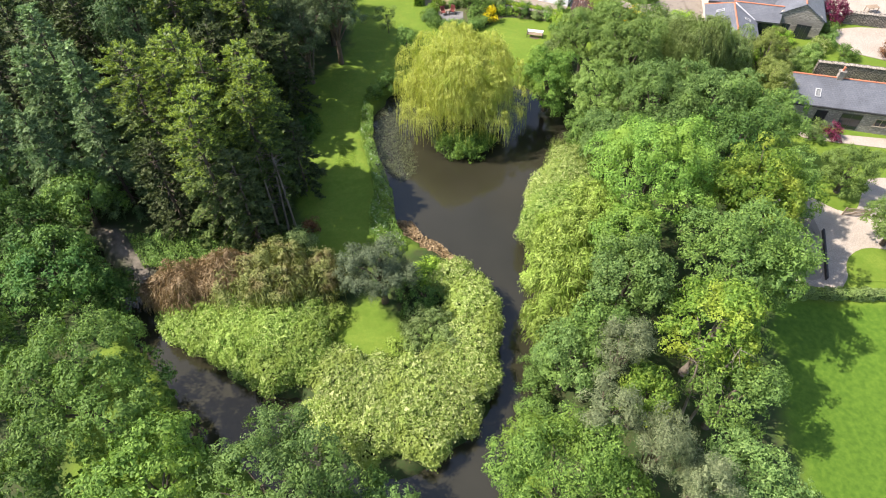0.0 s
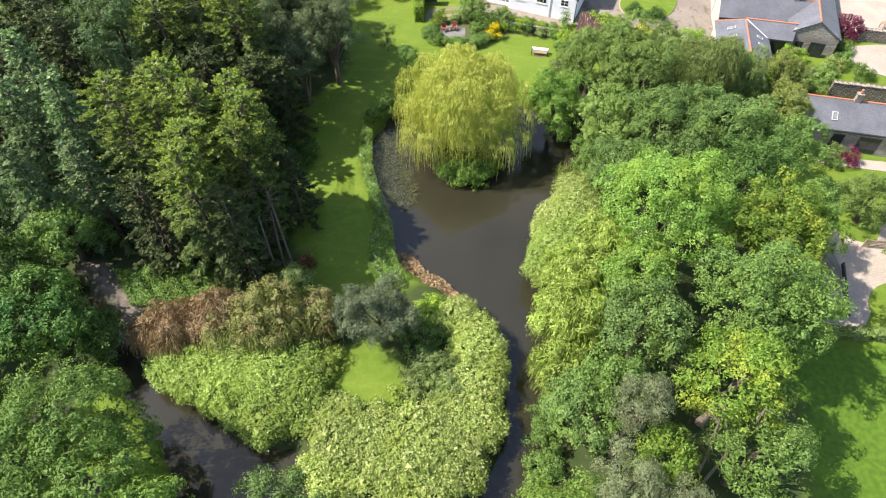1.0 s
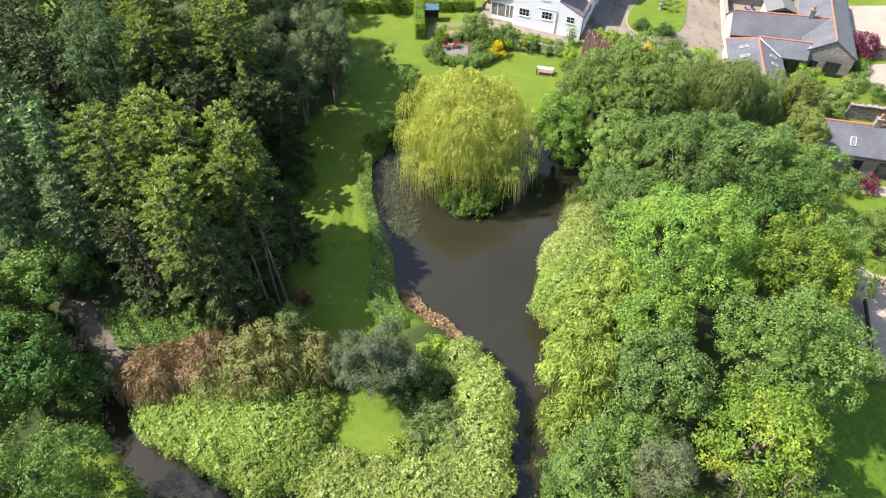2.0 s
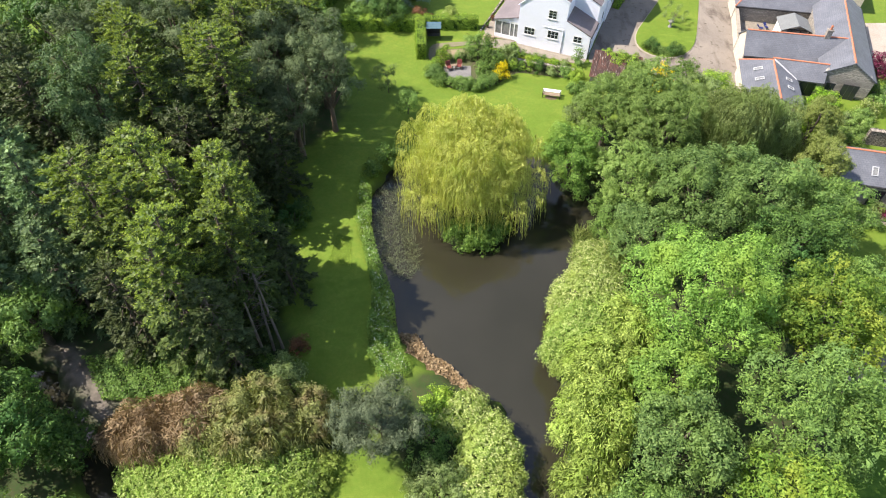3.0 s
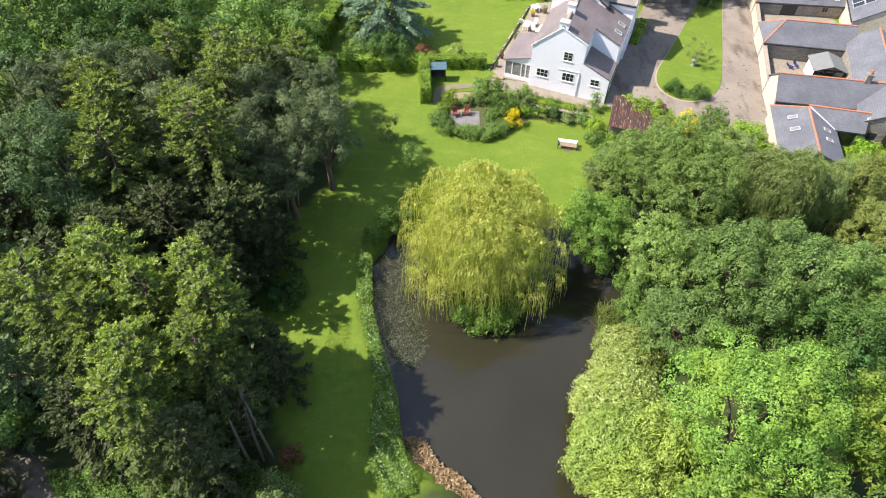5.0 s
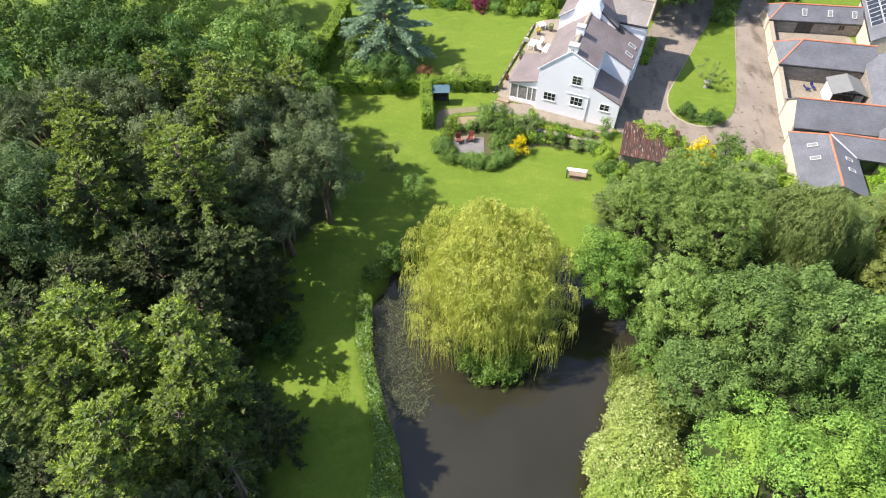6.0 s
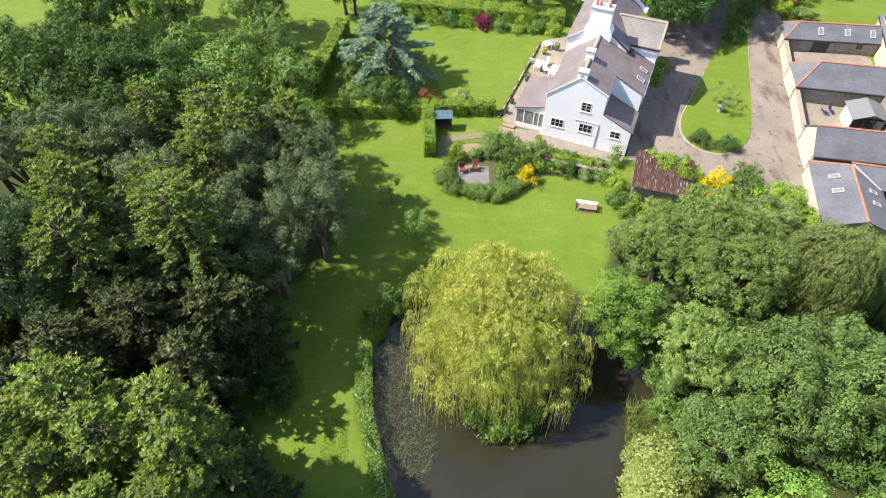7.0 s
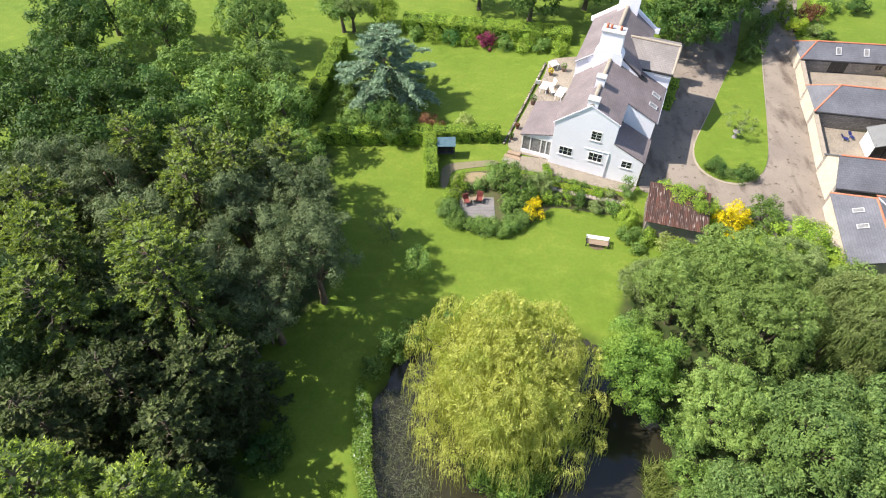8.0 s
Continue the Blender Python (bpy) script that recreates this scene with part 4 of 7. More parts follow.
broadleaf(31.6, 40.6, 7.5, 3.4, "ash", "ash at the corner of the court", "ash_tree", size=0.14, low=0.2)
for x, y in ((40.6, 64.6), (43.2, 63.6), (45.0, 66.0), (39.6, 61.6), (41.8, 67.8)):
    shrub(x, y, 2.0, 1.6, "birch", "leafy garden shrub behind the low barn", "garden_shrub", size=0.11)
broadleaf(40.9, 44.9, 4.2, 2.9, "birch", "round grey-green willow beside the gravel court", "willow_tree", size=0.11, low=0.2, clump=0.3)
broadleaf(42.4, 37.6, 4.6, 3.0, "birch", "grey-green shrubby tree by the court", "willow_tree", size=0.11, low=0.2, clump=0.3)

for x, y, h, r in ((14.6, 50.4, 2.0, 1.6), (15.4, 53.4, 2.6, 1.8), (14.4, 59.4, 2.4, 1.8), (13.4, 62.2, 1.8, 1.6)):
    shrub(x, y, h, r, "ash", "leafy growth along the pond's wooded bank", "bank_shrub", size=0.12)

# ---- the conifer wood west of the lawn ----
SPR = "tall spruce with yellow-green young shoots, its top coloured as if sunlit"
for x, y, h, r in [(-22.9, 46.0, 16.6, 3.1), (-17.4, 45.4, 15.7, 2.7), (-25.9, 43.2, 16.9, 3.2), (-16.1, 43.2, 15.4, 2.7), (-19.6, 39.6, 15.2, 2.9), (-16.2, 40.6, 14.6, 2.6), (-22.6, 42.0, 15.6, 2.8), (-20.2, 44.0, 15.6, 2.7), (-19.4, 37.2, 15.0, 3.0)]:
    spruce(x, y, h, r, SPR)
for x, y, h, r in [(-20.6, 59.6, 16.3, 3.9), (-27.0, 57.2, 15.9, 3.5), (-28.4, 61.6, 16.1, 3.8), (-18.7, 71.4, 14.0, 3.0), (-22.4, 73.2, 13.8, 3.0), (-21.2, 68.4, 14.4, 3.0), (-15.3, 73.2, 13.2, 2.6), (-23.2, 63.0, 14.6, 3.2), (-32.2, 66.8, 14.4, 3.4), (-27.4, 74.0, 13.4, 3.0)]:
    spruce(x, y, h, r, SPR, needles=9, size=0.15)
DARKSPR = "dark spruce with bare lower branches"
for x, y, h, r in [(-13.8, 43.6, 9.0, 2.3), (-17.0, 36.4, 11.5, 2.4), (-18.6, 55.0, 11.0, 3.2), (-22.8, 53.5, 12.5, 3.4), (-26.5, 51.0, 13.0, 3.4), (-19.2, 51.0, 11.0, 2.6), (-29.0, 48.6, 13.0, 3.1), (-24.5, 38.6, 10.5, 3.1)]:
    spruce(x, y, h, r, DARKSPR, leaf="dull", tips="spruce", tipshare=0.12, needles=9, size=0.16)

for x, y, h, r in [(-21.5, 56.2, 10.5, 3.0), (-24.3, 57.5, 9.7, 3.0), (-24.9, 54.4, 8.9, 3.0), (-18.6, 54.3, 10.5, 3.0), (-16.5, 55.8, 9.7, 3.0)]:
    spruce(x, y, h, r, DARKSPR, leaf="dull", tips="spruce", tipshare=0.5, needles=9, size=0.16)


def dead_stem(x, y, h, lx, ly):
    """A bare pale trunk with broken twigs."""
    rng = seeded()
    ob = thing("dead_tree", x, y, gz(x, y), "bare pale dead spruce trunk with broken twigs", "tree", "dead trunks")
    parts = ([], [])
    tube(parts, [(0, 0, -0.3), (lx * 0.3, ly * 0.3, h * 0.35), (lx * 0.7, ly * 0.7, h * 0.7), (lx, ly, h)], [0.13, 0.10, 0.07, 0.02], 7)
    for i in range(34):
        t = rng.uniform(0.3, 0.98)
        a, n = rng.uniform(0, 6.28), rng.uniform(0.4, 1.5)
        c = Vector((lx * t, ly * t, h * t))
        tube(parts, [c, c + Vector((math.cos(a) * n * 0.6, math.sin(a) * n * 0.6, 0.15)), c + Vector((math.cos(a) * n, math.sin(a) * n, rng.uniform(-0.3, 0.4)))], [0.025, 0.016, 0.006], 4)
    part("trunk", stem_mesh("trunk", parts), PALEBARK, ob)


for x, y, h, lx, ly in ((-15.2, 37.4, 9.0, -0.9, 2.2), (-13.9, 38.2, 9.5, -1.2, 2.2), (-14.6, 38.0, 8.6, -0.5, 2.6), (-16.4, 61.6, 8.0, 1.4, -0.8), (-15.8, 63.4, 8.5, 1.6, 0.4), (-17.2, 60.4, 7.5, -0.8, -0.9), (18.3, 18.9, 9.0, 1.1, 1.3), (18.0, 19.4, 8.6, -0.8, 1.2)):
    dead_stem(x, y, h, lx, ly)
CYP = "blue-green cypress with soft drooping sprays"
for x, y, h, r in [(-32.0, 45.8, 15.1, 3.2), (-30.6, 41.8, 11.6, 3.0), (-36.6, 46.5, 14.5, 3.4), (-35.4, 41.0, 12.0, 3.2), (-40.5, 44.0, 14.0, 3.4), (-37.5, 51.5, 15.5, 3.4)]:
    spruce(x, y, h, r, CYP, "cypress_tree", "cypress", "cypress", 0.0, 1.0, 0.6, 0.16, blunt=9.0, power=0.7, finger=0.9, needles=13, group="cypresses in the wood", dome=False)
PIN = "grey-green pine with a broken crown and bare limbs"
for x, y, h, r, foot in [(-12.6, 65.6, 13.0, 3.6, 0.2), (-18.6, 68.6, 12.8, 3.2, 0.42), (-14.0, 69.8, 13.0, 3.4, 0.25), (-15.6, 61.6, 11.2, 3.5, 0.22), (-24.6, 66.0, 13.5, 3.2, 0.42), (-25.0, 61.0, 12.0, 3.0, 0.42), (-16.6, 73.2, 12.0, 3.2, 0.3), (-23.0, 74.6, 12.0, 3.0, 0.42), (-33.4, 71.5, 13.0, 3.4, 0.42), (-38.5, 70.0, 13.5, 3.4, 0.42), (-29.0, 71.0, 13.0, 3.2, 0.42), (-19.4, 62.6, 12.2, 3.2, 0.4)]:
    pine(x, y, h, r, "pine", PIN, group="pines in the wood", low=foot * h, size=0.18, branches=16, cover=0.62)
broadleaf(-31.6, 57.6, 16.6, 4.4, "mint", "tall whitebeam with pale mint-green leaves", "whitebeam_tree", size=0.16, count=36)
BROAD = "mid-green broad tree in the wood's far edge"
for x, y, h, r in [(-34.8, 82.5, 11.8, 4.6), (-24.8, 84.8, 9.8, 4.0), (-18.2, 85.2, 9.2, 3.4), (-29.8, 83.6, 10.6, 3.8), (-41.5, 84.0, 12.0, 5.0), (-29.0, 78.0, 11.5, 3.6), (-22.0, 80.0, 9.5, 3.2), (-37.0, 76.5, 12.0, 4.0)]:
    broadleaf(x, y, h, r, "shade" if x < -28 else "ash", BROAD, "ash_tree", size=0.23, cover=0.75, clump=0.55, group="trees on the far edge of the wood")
broadleaf(-15.5, 78.0, 8.5, 2.8, "ash", BROAD, "ash_tree", size=0.16)
for x, y, h, r in [(-42.5, 50.0, 15.0, 3.6), (-44.0, 57.0, 15.5, 3.8), (-39.5, 60.0, 15.5, 3.6), (-44.5, 65.5, 14.5, 3.8), (-36.5, 56.5, 14.5, 3.2), (-46.0, 44.0, 13.5, 3.6)]:
    spruce(x, y, h, r, DARKSPR, leaf="dull", tips="spruce", tipshare=0.15, needles=7, size=0.18)
for x, y, h, r in [(-44.5, 74.0, 12.5, 4.4), (-48.5, 80.0, 12.0, 4.4), (-49.5, 69.0, 13.0, 4.2), (-33.0, 76.0, 11.5, 3.6), (-25.5, 79.5, 10.5, 3.4)]:
    broadleaf(x, y, h, r, "shade", BROAD, "ash_tree", size=0.23, cover=0.75, clump=0.55, group="trees on the far edge of the wood")
for x, y, h, r in [(-42.0, 89.5, 10.3, 4.8), (-35.5, 89.0, 9.8, 4.4), (-49.0, 88.5, 10.6, 4.8), (-44.5, 96.5, 8.4, 4.2), (-30.0, 90.0, 9.4, 4.0), (-24.6, 90.4, 9.0, 3.8)]:
    broadleaf(x, y, h, r, "shade" if x < -32 else "ash", BROAD, "ash_tree", size=0.2, cover=0.9, clump=0.5, low=0.5, group="trees on the far edge of the wood")
for x, y, h, r in [(-43.0, 36.5, 9.0, 4.4), (-41.0, 28.5, 8.0, 4.4)]:
    broadleaf(x, y, h, r, "dark", "spreading dark green laurel by the stream", "laurel_tree", size=0.2, low=0.4, clump=0.5)
# near bank, west
broadleaf(-31.5, 29.8, 7.8, 4.8, "dark", "spreading dark green laurel by the stream", "laurel_tree", size=0.19, low=0.4)
broadleaf(-37.0, 34.0, 8.5, 4.5, "dark", "spreading dark green laurel by the stream", "laurel_tree", size=0.19, low=0.4)
broadleaf(-33.0, 38.8, 6.5, 3.4, "ash", "young ash above the stream", "ash_tree", low=0.4)
broadleaf(-27.6, 29.6, 3.4, 2.3, "dark", "low laurel leaning over the stream", "laurel_bush", size=0.17, low=0.1)
broadleaf(-24.4, 18.2, 9.9, 6.0, "deep", "large mid-green alder with a layered crown", "alder_tree", size=0.15, count=44)
broadleaf(-33.5, 20.5, 9.5, 5.0, "deep", "mid-green alder by the moat", "alder_tree", size=0.16)
broadleaf(-18.0, 12.6, 9.2, 4.2, "sycamore", "chestnut with bright green leaves above the moat", "chestnut_tree", size=0.19, count=30)
broadleaf(-10.6, 12.0, 8.6, 5.2, "alder", "grey-green alder with airy twigs", "alder_tree", size=0.13, count=44)
broadleaf(-4.6, 10.4, 6.0, 3.4, "ash", "low alder at the water's edge", "alder_tree", size=0.14, low=0.4)
broadleaf(-27.0, 9.0, 9.0, 5.0, "deep", "mid-green alder by the moat", "alder_tree", size=0.16)

# ---- the island in the moat ----
ISLE = "dense pale green dogwood spreading over the island"
for x, y, h, r in [(-21.2, 27.9, 1.5, 2.4), (-19.0, 27.0, 1.9, 2.7), (-16.4, 26.6, 2.2, 2.9), (-13.4, 26.6, 2.4, 2.9), (-13.0, 23.9, 2.0, 2.6), (-11.2, 24.6, 1.9, 2.4), (-16.6, 28.8, 2.3, 2.5), (-11.2, 28.2, 1.9, 2.0), (-15.6, 24.8, 1.5, 2.0)]:
    mound(x, y, h, r, "variegated", ISLE, group="dogwoods on the island", square=3.0)
for x, y, h, r in [(-7.2, 21.6, 2.2, 3.0), (-5.2, 18.6, 1.8, 2.7), (-4.6, 21.0, 2.3, 2.8), (-2.2, 20.8, 2.4, 3.0), (0.6, 20.2, 2.1, 2.6), (-1.6, 18.1, 1.6, 2.4), (2.0, 22.9, 2.0, 2.4), (-8.2, 19.4, 1.6, 2.1), (2.5, 29.6, 2.3, 2.3), (2.6, 26.4, 2.0, 2.3), (1.0, 32.0, 1.9, 2.0), (0.2, 23.6, 1.7, 2.2), (-8.0, 23.4, 1.4, 1.8), (-5.6, 23.0, 1.3, 1.7)]:
    mound(x, y, h, r, "cream", "cream-variegated dogwood in a broad low mound", group="dogwoods on the island", square=3.0)
for x, y in ((-9.9, 26.6), (-9.2, 28.2), (-3.4, 25.0)):
    shrub(x, y, 1.0, 1.2, "yew", "low thin growth round the island's clearing", size=0.11, count=10)
reeds("brushwood", [(-19.6, 25.4), (-17.0, 23.6), (-13.4, 21.4), (-11.6, 22.4), (-14.0, 23.6), (-17.4, 25.2)], 2400, "brush", "grey dead twigs and reeds along the island's edge", 0.9, lie=1.4, width=0.016)
pine(-5.0, 29.9, 7.6, 3.4, "bluepine", "dark grey-green pine standing on the island", low=1.0, size=0.15, cover=1.1, count=26, rough=0.6)
shrub(-1.2, 26.4, 1.9, 2.3, "olive", "thin olive shrub with russet twigs", size=0.11)
shrub(0.6, 25.2, 1.7, 1.8, "olive", "thin olive shrub with russet twigs", size=0.11)
shrub(-1.6, 30.4, 1.2, 2.2, "fern", "dark green undergrowth below the pine", size=0.13)
shrub(-0.8, 33.0, 1.2, 1.8, "hedge", "bright leafy shrub beside the water", size=0.14)
weeping(-14.2, 30.8, 4.2, 3.6, "juniper", "spreading juniper with arching olive sprays", 0.3, 1.6, 4200, "juniper_tree", 0.2, 0.2, girth=0.16)
weeping(-10.6, 31.4, 3.3, 2.6, "juniper", "spreading juniper with arching olive sprays", 0.2, 1.2, 2200, "juniper_tree", 0.2, 0.2, girth=0.14)
weeping(-18.6, 31.4, 3.9, 2.4, "drybrown", "juniper with drooping russet-brown dying sprays", 0.2, 3.0, 2800, "juniper_tree", 0.3, 0.09, inner=0.1, girth=0.14)
weeping(-24.0, 30.6, 2.2, 1.9, "drybrown", "juniper with drooping russet-brown dying sprays", 0.2, 1.6, 2300, "juniper_tree", 0.3, 0.09, inner=0.1, girth=0.12)
weeping(-21.8, 30.6, 3.2, 2.6, "drybrown", "juniper with drooping russet-brown dying sprays", 0.2, 3.0, 2800, "juniper_tree", 0.3, 0.09, inner=0.1, girth=0.14)
scatter("undergrowth", [(-27, 33.6), (-20, 33), (-14, 33.8), (-12.4, 35.6), (-15.5, 38), (-26, 38), (-29.5, 37)], 15000, "ash", "leafy green undergrowth at the edge of the wood", 1.1, 0.15)
broadleaf(-12.6, 34.4, 4.0, 1.8, "olive", "small elder leaning by the lawn", "elder_tree", size=0.13, low=0.3)

weeping(-17.4, 30.0, 3.2, 2.2, "juniper", "spreading juniper with arching olive sprays", 0.2, 1.6, 1300, "juniper_tree", 0.2, 0.2, girth=0.12)

# ---- the golden willow and its islet ----
weeping(1.9, 55.2, 9.3, 6.6, "willow", "golden weeping willow with long hanging yellow twigs", 0.7, 3.0, 22000, "weeping_willow", 0.17, 0.13, count=58, girth=0.4, fine=0.105, inner=0.30, hang=1.2, rough=0.5, extra=((-5.6, 3.6, 5.4, 1.5), (-5.9, 1.0, 4.4, 1.2), (-5.4, -1.6, 3.2, 1.3), (-3.6, 5.0, 6.4, 1.5), (5.8, 1.6, 5.2, 1.5), (6.2, -0.8, 3.8, 1.1), (0.5, 4.6, 7.2, 1.7), (3.4, 4.4, 6.8, 1.4), (-3.6, -4.4, 3.4, 1.5), (3.6, -4.6, 3.4, 1.5), (0.2, -4.8, 4.6, 1.6), (-5.2, -3.2, 3.2, 1.3), (5.6, -2.8, 3.0, 1.3)))
for x, y, h, r in ((1.7, 50.4, 2.4, 1.9), (3.3, 50.6, 2.2, 1.7), (0.3, 51.0, 1.6, 1.4), (4.5, 51.6, 1.5, 1.3), (2.6, 49.8, 1.3, 1.4)):
    shrub(x, y, h, r, "sycamore", "leafy bright green growth at the willow's foot", size=0.13, base=-0.7)
reeds("dry_reed_bed", [(-7.4, 57.5), (-5.0, 58), (-3.6, 52), (-2.8, 47.2), (-4.4, 45.6), (-6.6, 48), (-7.9, 52)], 2700, "reed", "tangled dry grey reeds standing in the shallows", 1.05, lie=1.2, width=0.014, bunch=0.4)
reeds("green_sedge", [(12.0, 51.6), (14.2, 51.8), (13.4, 48.2), (11.4, 48.4)], 900, "sedge", "clump of green and straw-coloured sedge", 1.7, lie=0.45, width=0.03)

# ---- bank flowers and lawn edge ----
BANK = [(-9.2, 58), (-8.2, 56.5), (-7.8, 51), (-6.7, 47), (-5.3, 43.2), (-5.0, 40.5), (-4.5, 38.0), (-3.4, 36.0), (-5.4, 35.2), (-6.6, 37.2), (-6.9, 40), (-6.7, 44), (-7.9, 48.5), (-8.9, 52)]
scatter("bank_plants", BANK, 14000, "sycamore", "strip of nettles and leafy plants along the pond bank", 0.75, 0.10, clump=1.0, edge=0.25)
scatter("bank_flowers", BANK, 2600, "cow", "white cow parsley heads along the pond bank", 1.0, 0.085, clump=1.0, edge=0.0)
scatter("dead_leaf_bank", [(-4.7, 40.0), (-3.0, 39.9), (-2.1, 38.3), (-0.4, 37.1), (1.3, 35.2), (2.6, 33.6), (0.8, 33.2), (-1.2, 34.6), (-2.8, 36.8), (-4.8, 38.2)], 3400, "drybrown", "russet ferns and dead leaves at the water's edge", 0.5, 0.17, base=-0.85, slim=0.85, upright=0.1)
scatter("rough_grass", [(-11.4, 47.2), (-9.2, 46.8), (-9.4, 50.4), (-10.9, 50.6)], 1500, "hedge", "patch of unmown grass on the lawn", 0.22, 0.07, clump=0.9, upright=0.8)
shrub(-15.0, 52.2, 1.9, 1.8, "dark", "dark rounded bush on the shaded lawn", size=0.13)
shrub(-12.4, 38.0, 1.5, 0.8, "russet", "small copper-leaved shrub on the lawn", size=0.1)
broadleaf(-7.2, 72.8, 3.2, 1.8, "olive", "small thin ornamental tree on the lawn", "ornamental_tree", size=0.1, cover=0.22, low=1.2, girth=0.06)
broadleaf(-4.6, 68.8, 3.0, 1.5, "ash", "small tree behind the willow", "young_tree", size=0.11, cover=0.5, low=0.6, girth=0.06)

# ---- garden by the house ----
for x, y, h, r in [(3.7, 78.9, 3.8, 1.9), (5.2, 77.6, 2.6, 1.4)]:
    broadleaf(x, y, h, r, "ash", "bushy garden tree beside the terrace", "garden_tree", size=0.13, low=0.3)
shrub(-0.5, 79.3, 1.7, 1.1, "hedge", "rounded green shrub beside the patio", size=0.11)
shrub(6.4, 75.7, 2.0, 0.85, "gold", "golden-yellow broom in the flower bed", size=0.1)
shrub(7.4, 78.8, 2.2, 1.3, "olive", "bronze-green shrub in the flower bed", size=0.11)
for i, (x, y) in enumerate([(-1.8, 76.6), (-1.7, 75.7), (-1.1, 75.0), (-0.3, 74.5), (0.6, 74.2), (1.5, 74.0), (2.4, 73.9), (3.3, 73.9), (4.1, 74.1), (4.8, 74.6), (5.4, 75.1)]):
    shrub(x, y, 0.75, 0.85, "fern" if i > 7 else "ash", "low clipped shrub edging the flower bed", "edging_shrub", size=0.08, count=14, group="edging shrubs", rough=0.1, cover=1.3)
for x, y, h, r, k in [(4.4, 75.6, 1.3, 1.1, "ash"), (4.1, 76.8, 1.4, 1.0, "ash"), (5.6, 76.0, 1.2, 0.9, "fern"), (6.2, 77.2, 1.6, 1.1, "hedge"), (4.6, 78.8, 2.2, 1.4, "olive"), (6.0, 78.4, 1.6, 1.1, "birch"), (1.4, 79.6, 1.0, 0.9, "fern"), (-1.5, 77.6, 0.9, 0.8, "hedge"), (2.8, 79.8, 1.2, 1.0, "olive"), (7.6, 77.6, 1.1, 0.9, "hedge"), (5.6, 79.8, 1.0, 0.8, "lime"), (7.2, 80.2, 0.9, 0.8, "fern")]:
    shrub(x, y, h, r, k, "leafy shrub filling the flower bed", "garden_shrub", size=0.125, count=12)
for i, (x, y) in enumerate([(8.4, 77.7), (9.6, 77.6), (10.9, 77.1), (12.6, 76.6), (14.2, 76.2)]):
    shrub(x, y, 1.1, 0.9, ["fern", "hedge", "dark", "olive", "fern"][i], "mixed shrub along the low garden wall", "border_shrub", size=0.1, count=10, group="border shrubs")
shrub(15.9, 78.6, 2.6, 0.8, "ash", "climbing shrub at the house corner", size=0.1)
for x, y, h, k in ((9.6, 80.2, 0.6, "fern"), (10.8, 79.8, 0.8, "sycamore"), (12.0, 79.2, 0.7, "fern"), (13.4, 78.8, 0.8, "hedge"), (14.6, 78.2, 0.9, "olive")):
    shrub(x, y, h, 0.6, k, "flowering plant below the house wall", "border_shrub", size=0.09, count=8, group="plants below the house")
for x, y, h, r, k in [(15.0, 72.6, 1.5, 1.0, "fern"), (16.6, 72.2, 1.2, 0.9, "hedge"), (18.2, 71.7, 1.1, 0.9, "cream"), (19.8, 71.0, 1.3, 1.0, "hedge"), (15.2, 74.4, 1.8, 0.9, "hedge"), (15.4, 71.2, 0.9, 0.8, "fern")]:
    shrub(x, y, h, r, k, "leafy shrub in front of the rusty shed", size=0.11)
shrub(22.4, 75.4, 2.4, 1.9, "hedge", "ivy and bramble heaped beside the shed", size=0.11)
shrub(21.0, 77.4, 1.7, 1.5, "hedge", "ivy and bramble heaped beside the shed", size=0.11)
shrub(21.2, 74.6, 2.9, 1.3, "hedge", "ivy climbing over the end of the shed", "ivy", size=0.1)
shrub(24.9, 73.9, 2.8, 1.6, "gold", "bright golden-yellow shrub by the drive", size=0.11)
shrub(28.3, 74.6, 3.0, 1.9, "ash", "rounded green shrub by the drive", size=0.12)
broadleaf(29.6, 69.8, 4.2, 2.9, "hedge", "light green shrubby tree by the drive", "hazel_tree", size=0.13, low=0.2)
shrub(31.4, 69.2, 2.2, 1.5, "lime", "lime-yellow shrub by the barn", size=0.11)
hedge("lawn_hedge", (-15.5, 87.0), (-3.4, 86.9), 1.6, 1.7, "hedge", "clipped bright green hedge along the lawn")
hedge("lawn_hedge", (-3.2, 86.9), (4.0, 86.9), 1.3, 1.6, "hedge", "clipped bright green hedge along the lawn")
hedge("short_hedge", (-3.4, 79.6), (-3.6, 85.8), 1.2, 2.2, "hedge", "short tall clipped hedge beside the steps")
hedge("box_hedge", (8.7, 79.5), (13.4, 77.8), 0.7, 0.75, "lime", "low light green box hedge below the house", size=0.09)
hedge("box_hedge", (8.5, 79.9), (8.35, 82.3), 0.7, 0.75, "lime", "low light green box hedge below the house", size=0.09)
hedge("far_hedge", (-7.2, 109.6), (14.4, 106.0), 2.2, 1.8, "hedge", "long clipped hedge behind the house lawn")
hedge("side_hedge", (-17.0, 90.5), (-14.6, 103.5), 1.6, 2.4, "hedge", "tall loose hedge beside the cedar")
for i in range(9):
    shrub(-5.6 + 2.3 * i, 107.0 - 0.42 * i, 1.4, 1.3, ["fern", "hedge", "dark", "lime", "purple", "fern", "hedge", "fern", "hedge"][i], "mixed border shrub before the far hedge", "border_shrub", size=0.13, count=10, group="far border shrubs")
spruce(-8.5, 94.1, 9.4, 6.5, "blue atlas cedar with tiered drooping silvery sprays", "cedar_tree", "cedar", "cedar", 0, 1.0, 0.42, 0.12, 0.72, 0.45, 6.0, 1.7, 0.85, 13, group="garden cedar", dome=False, uneven=0.6)
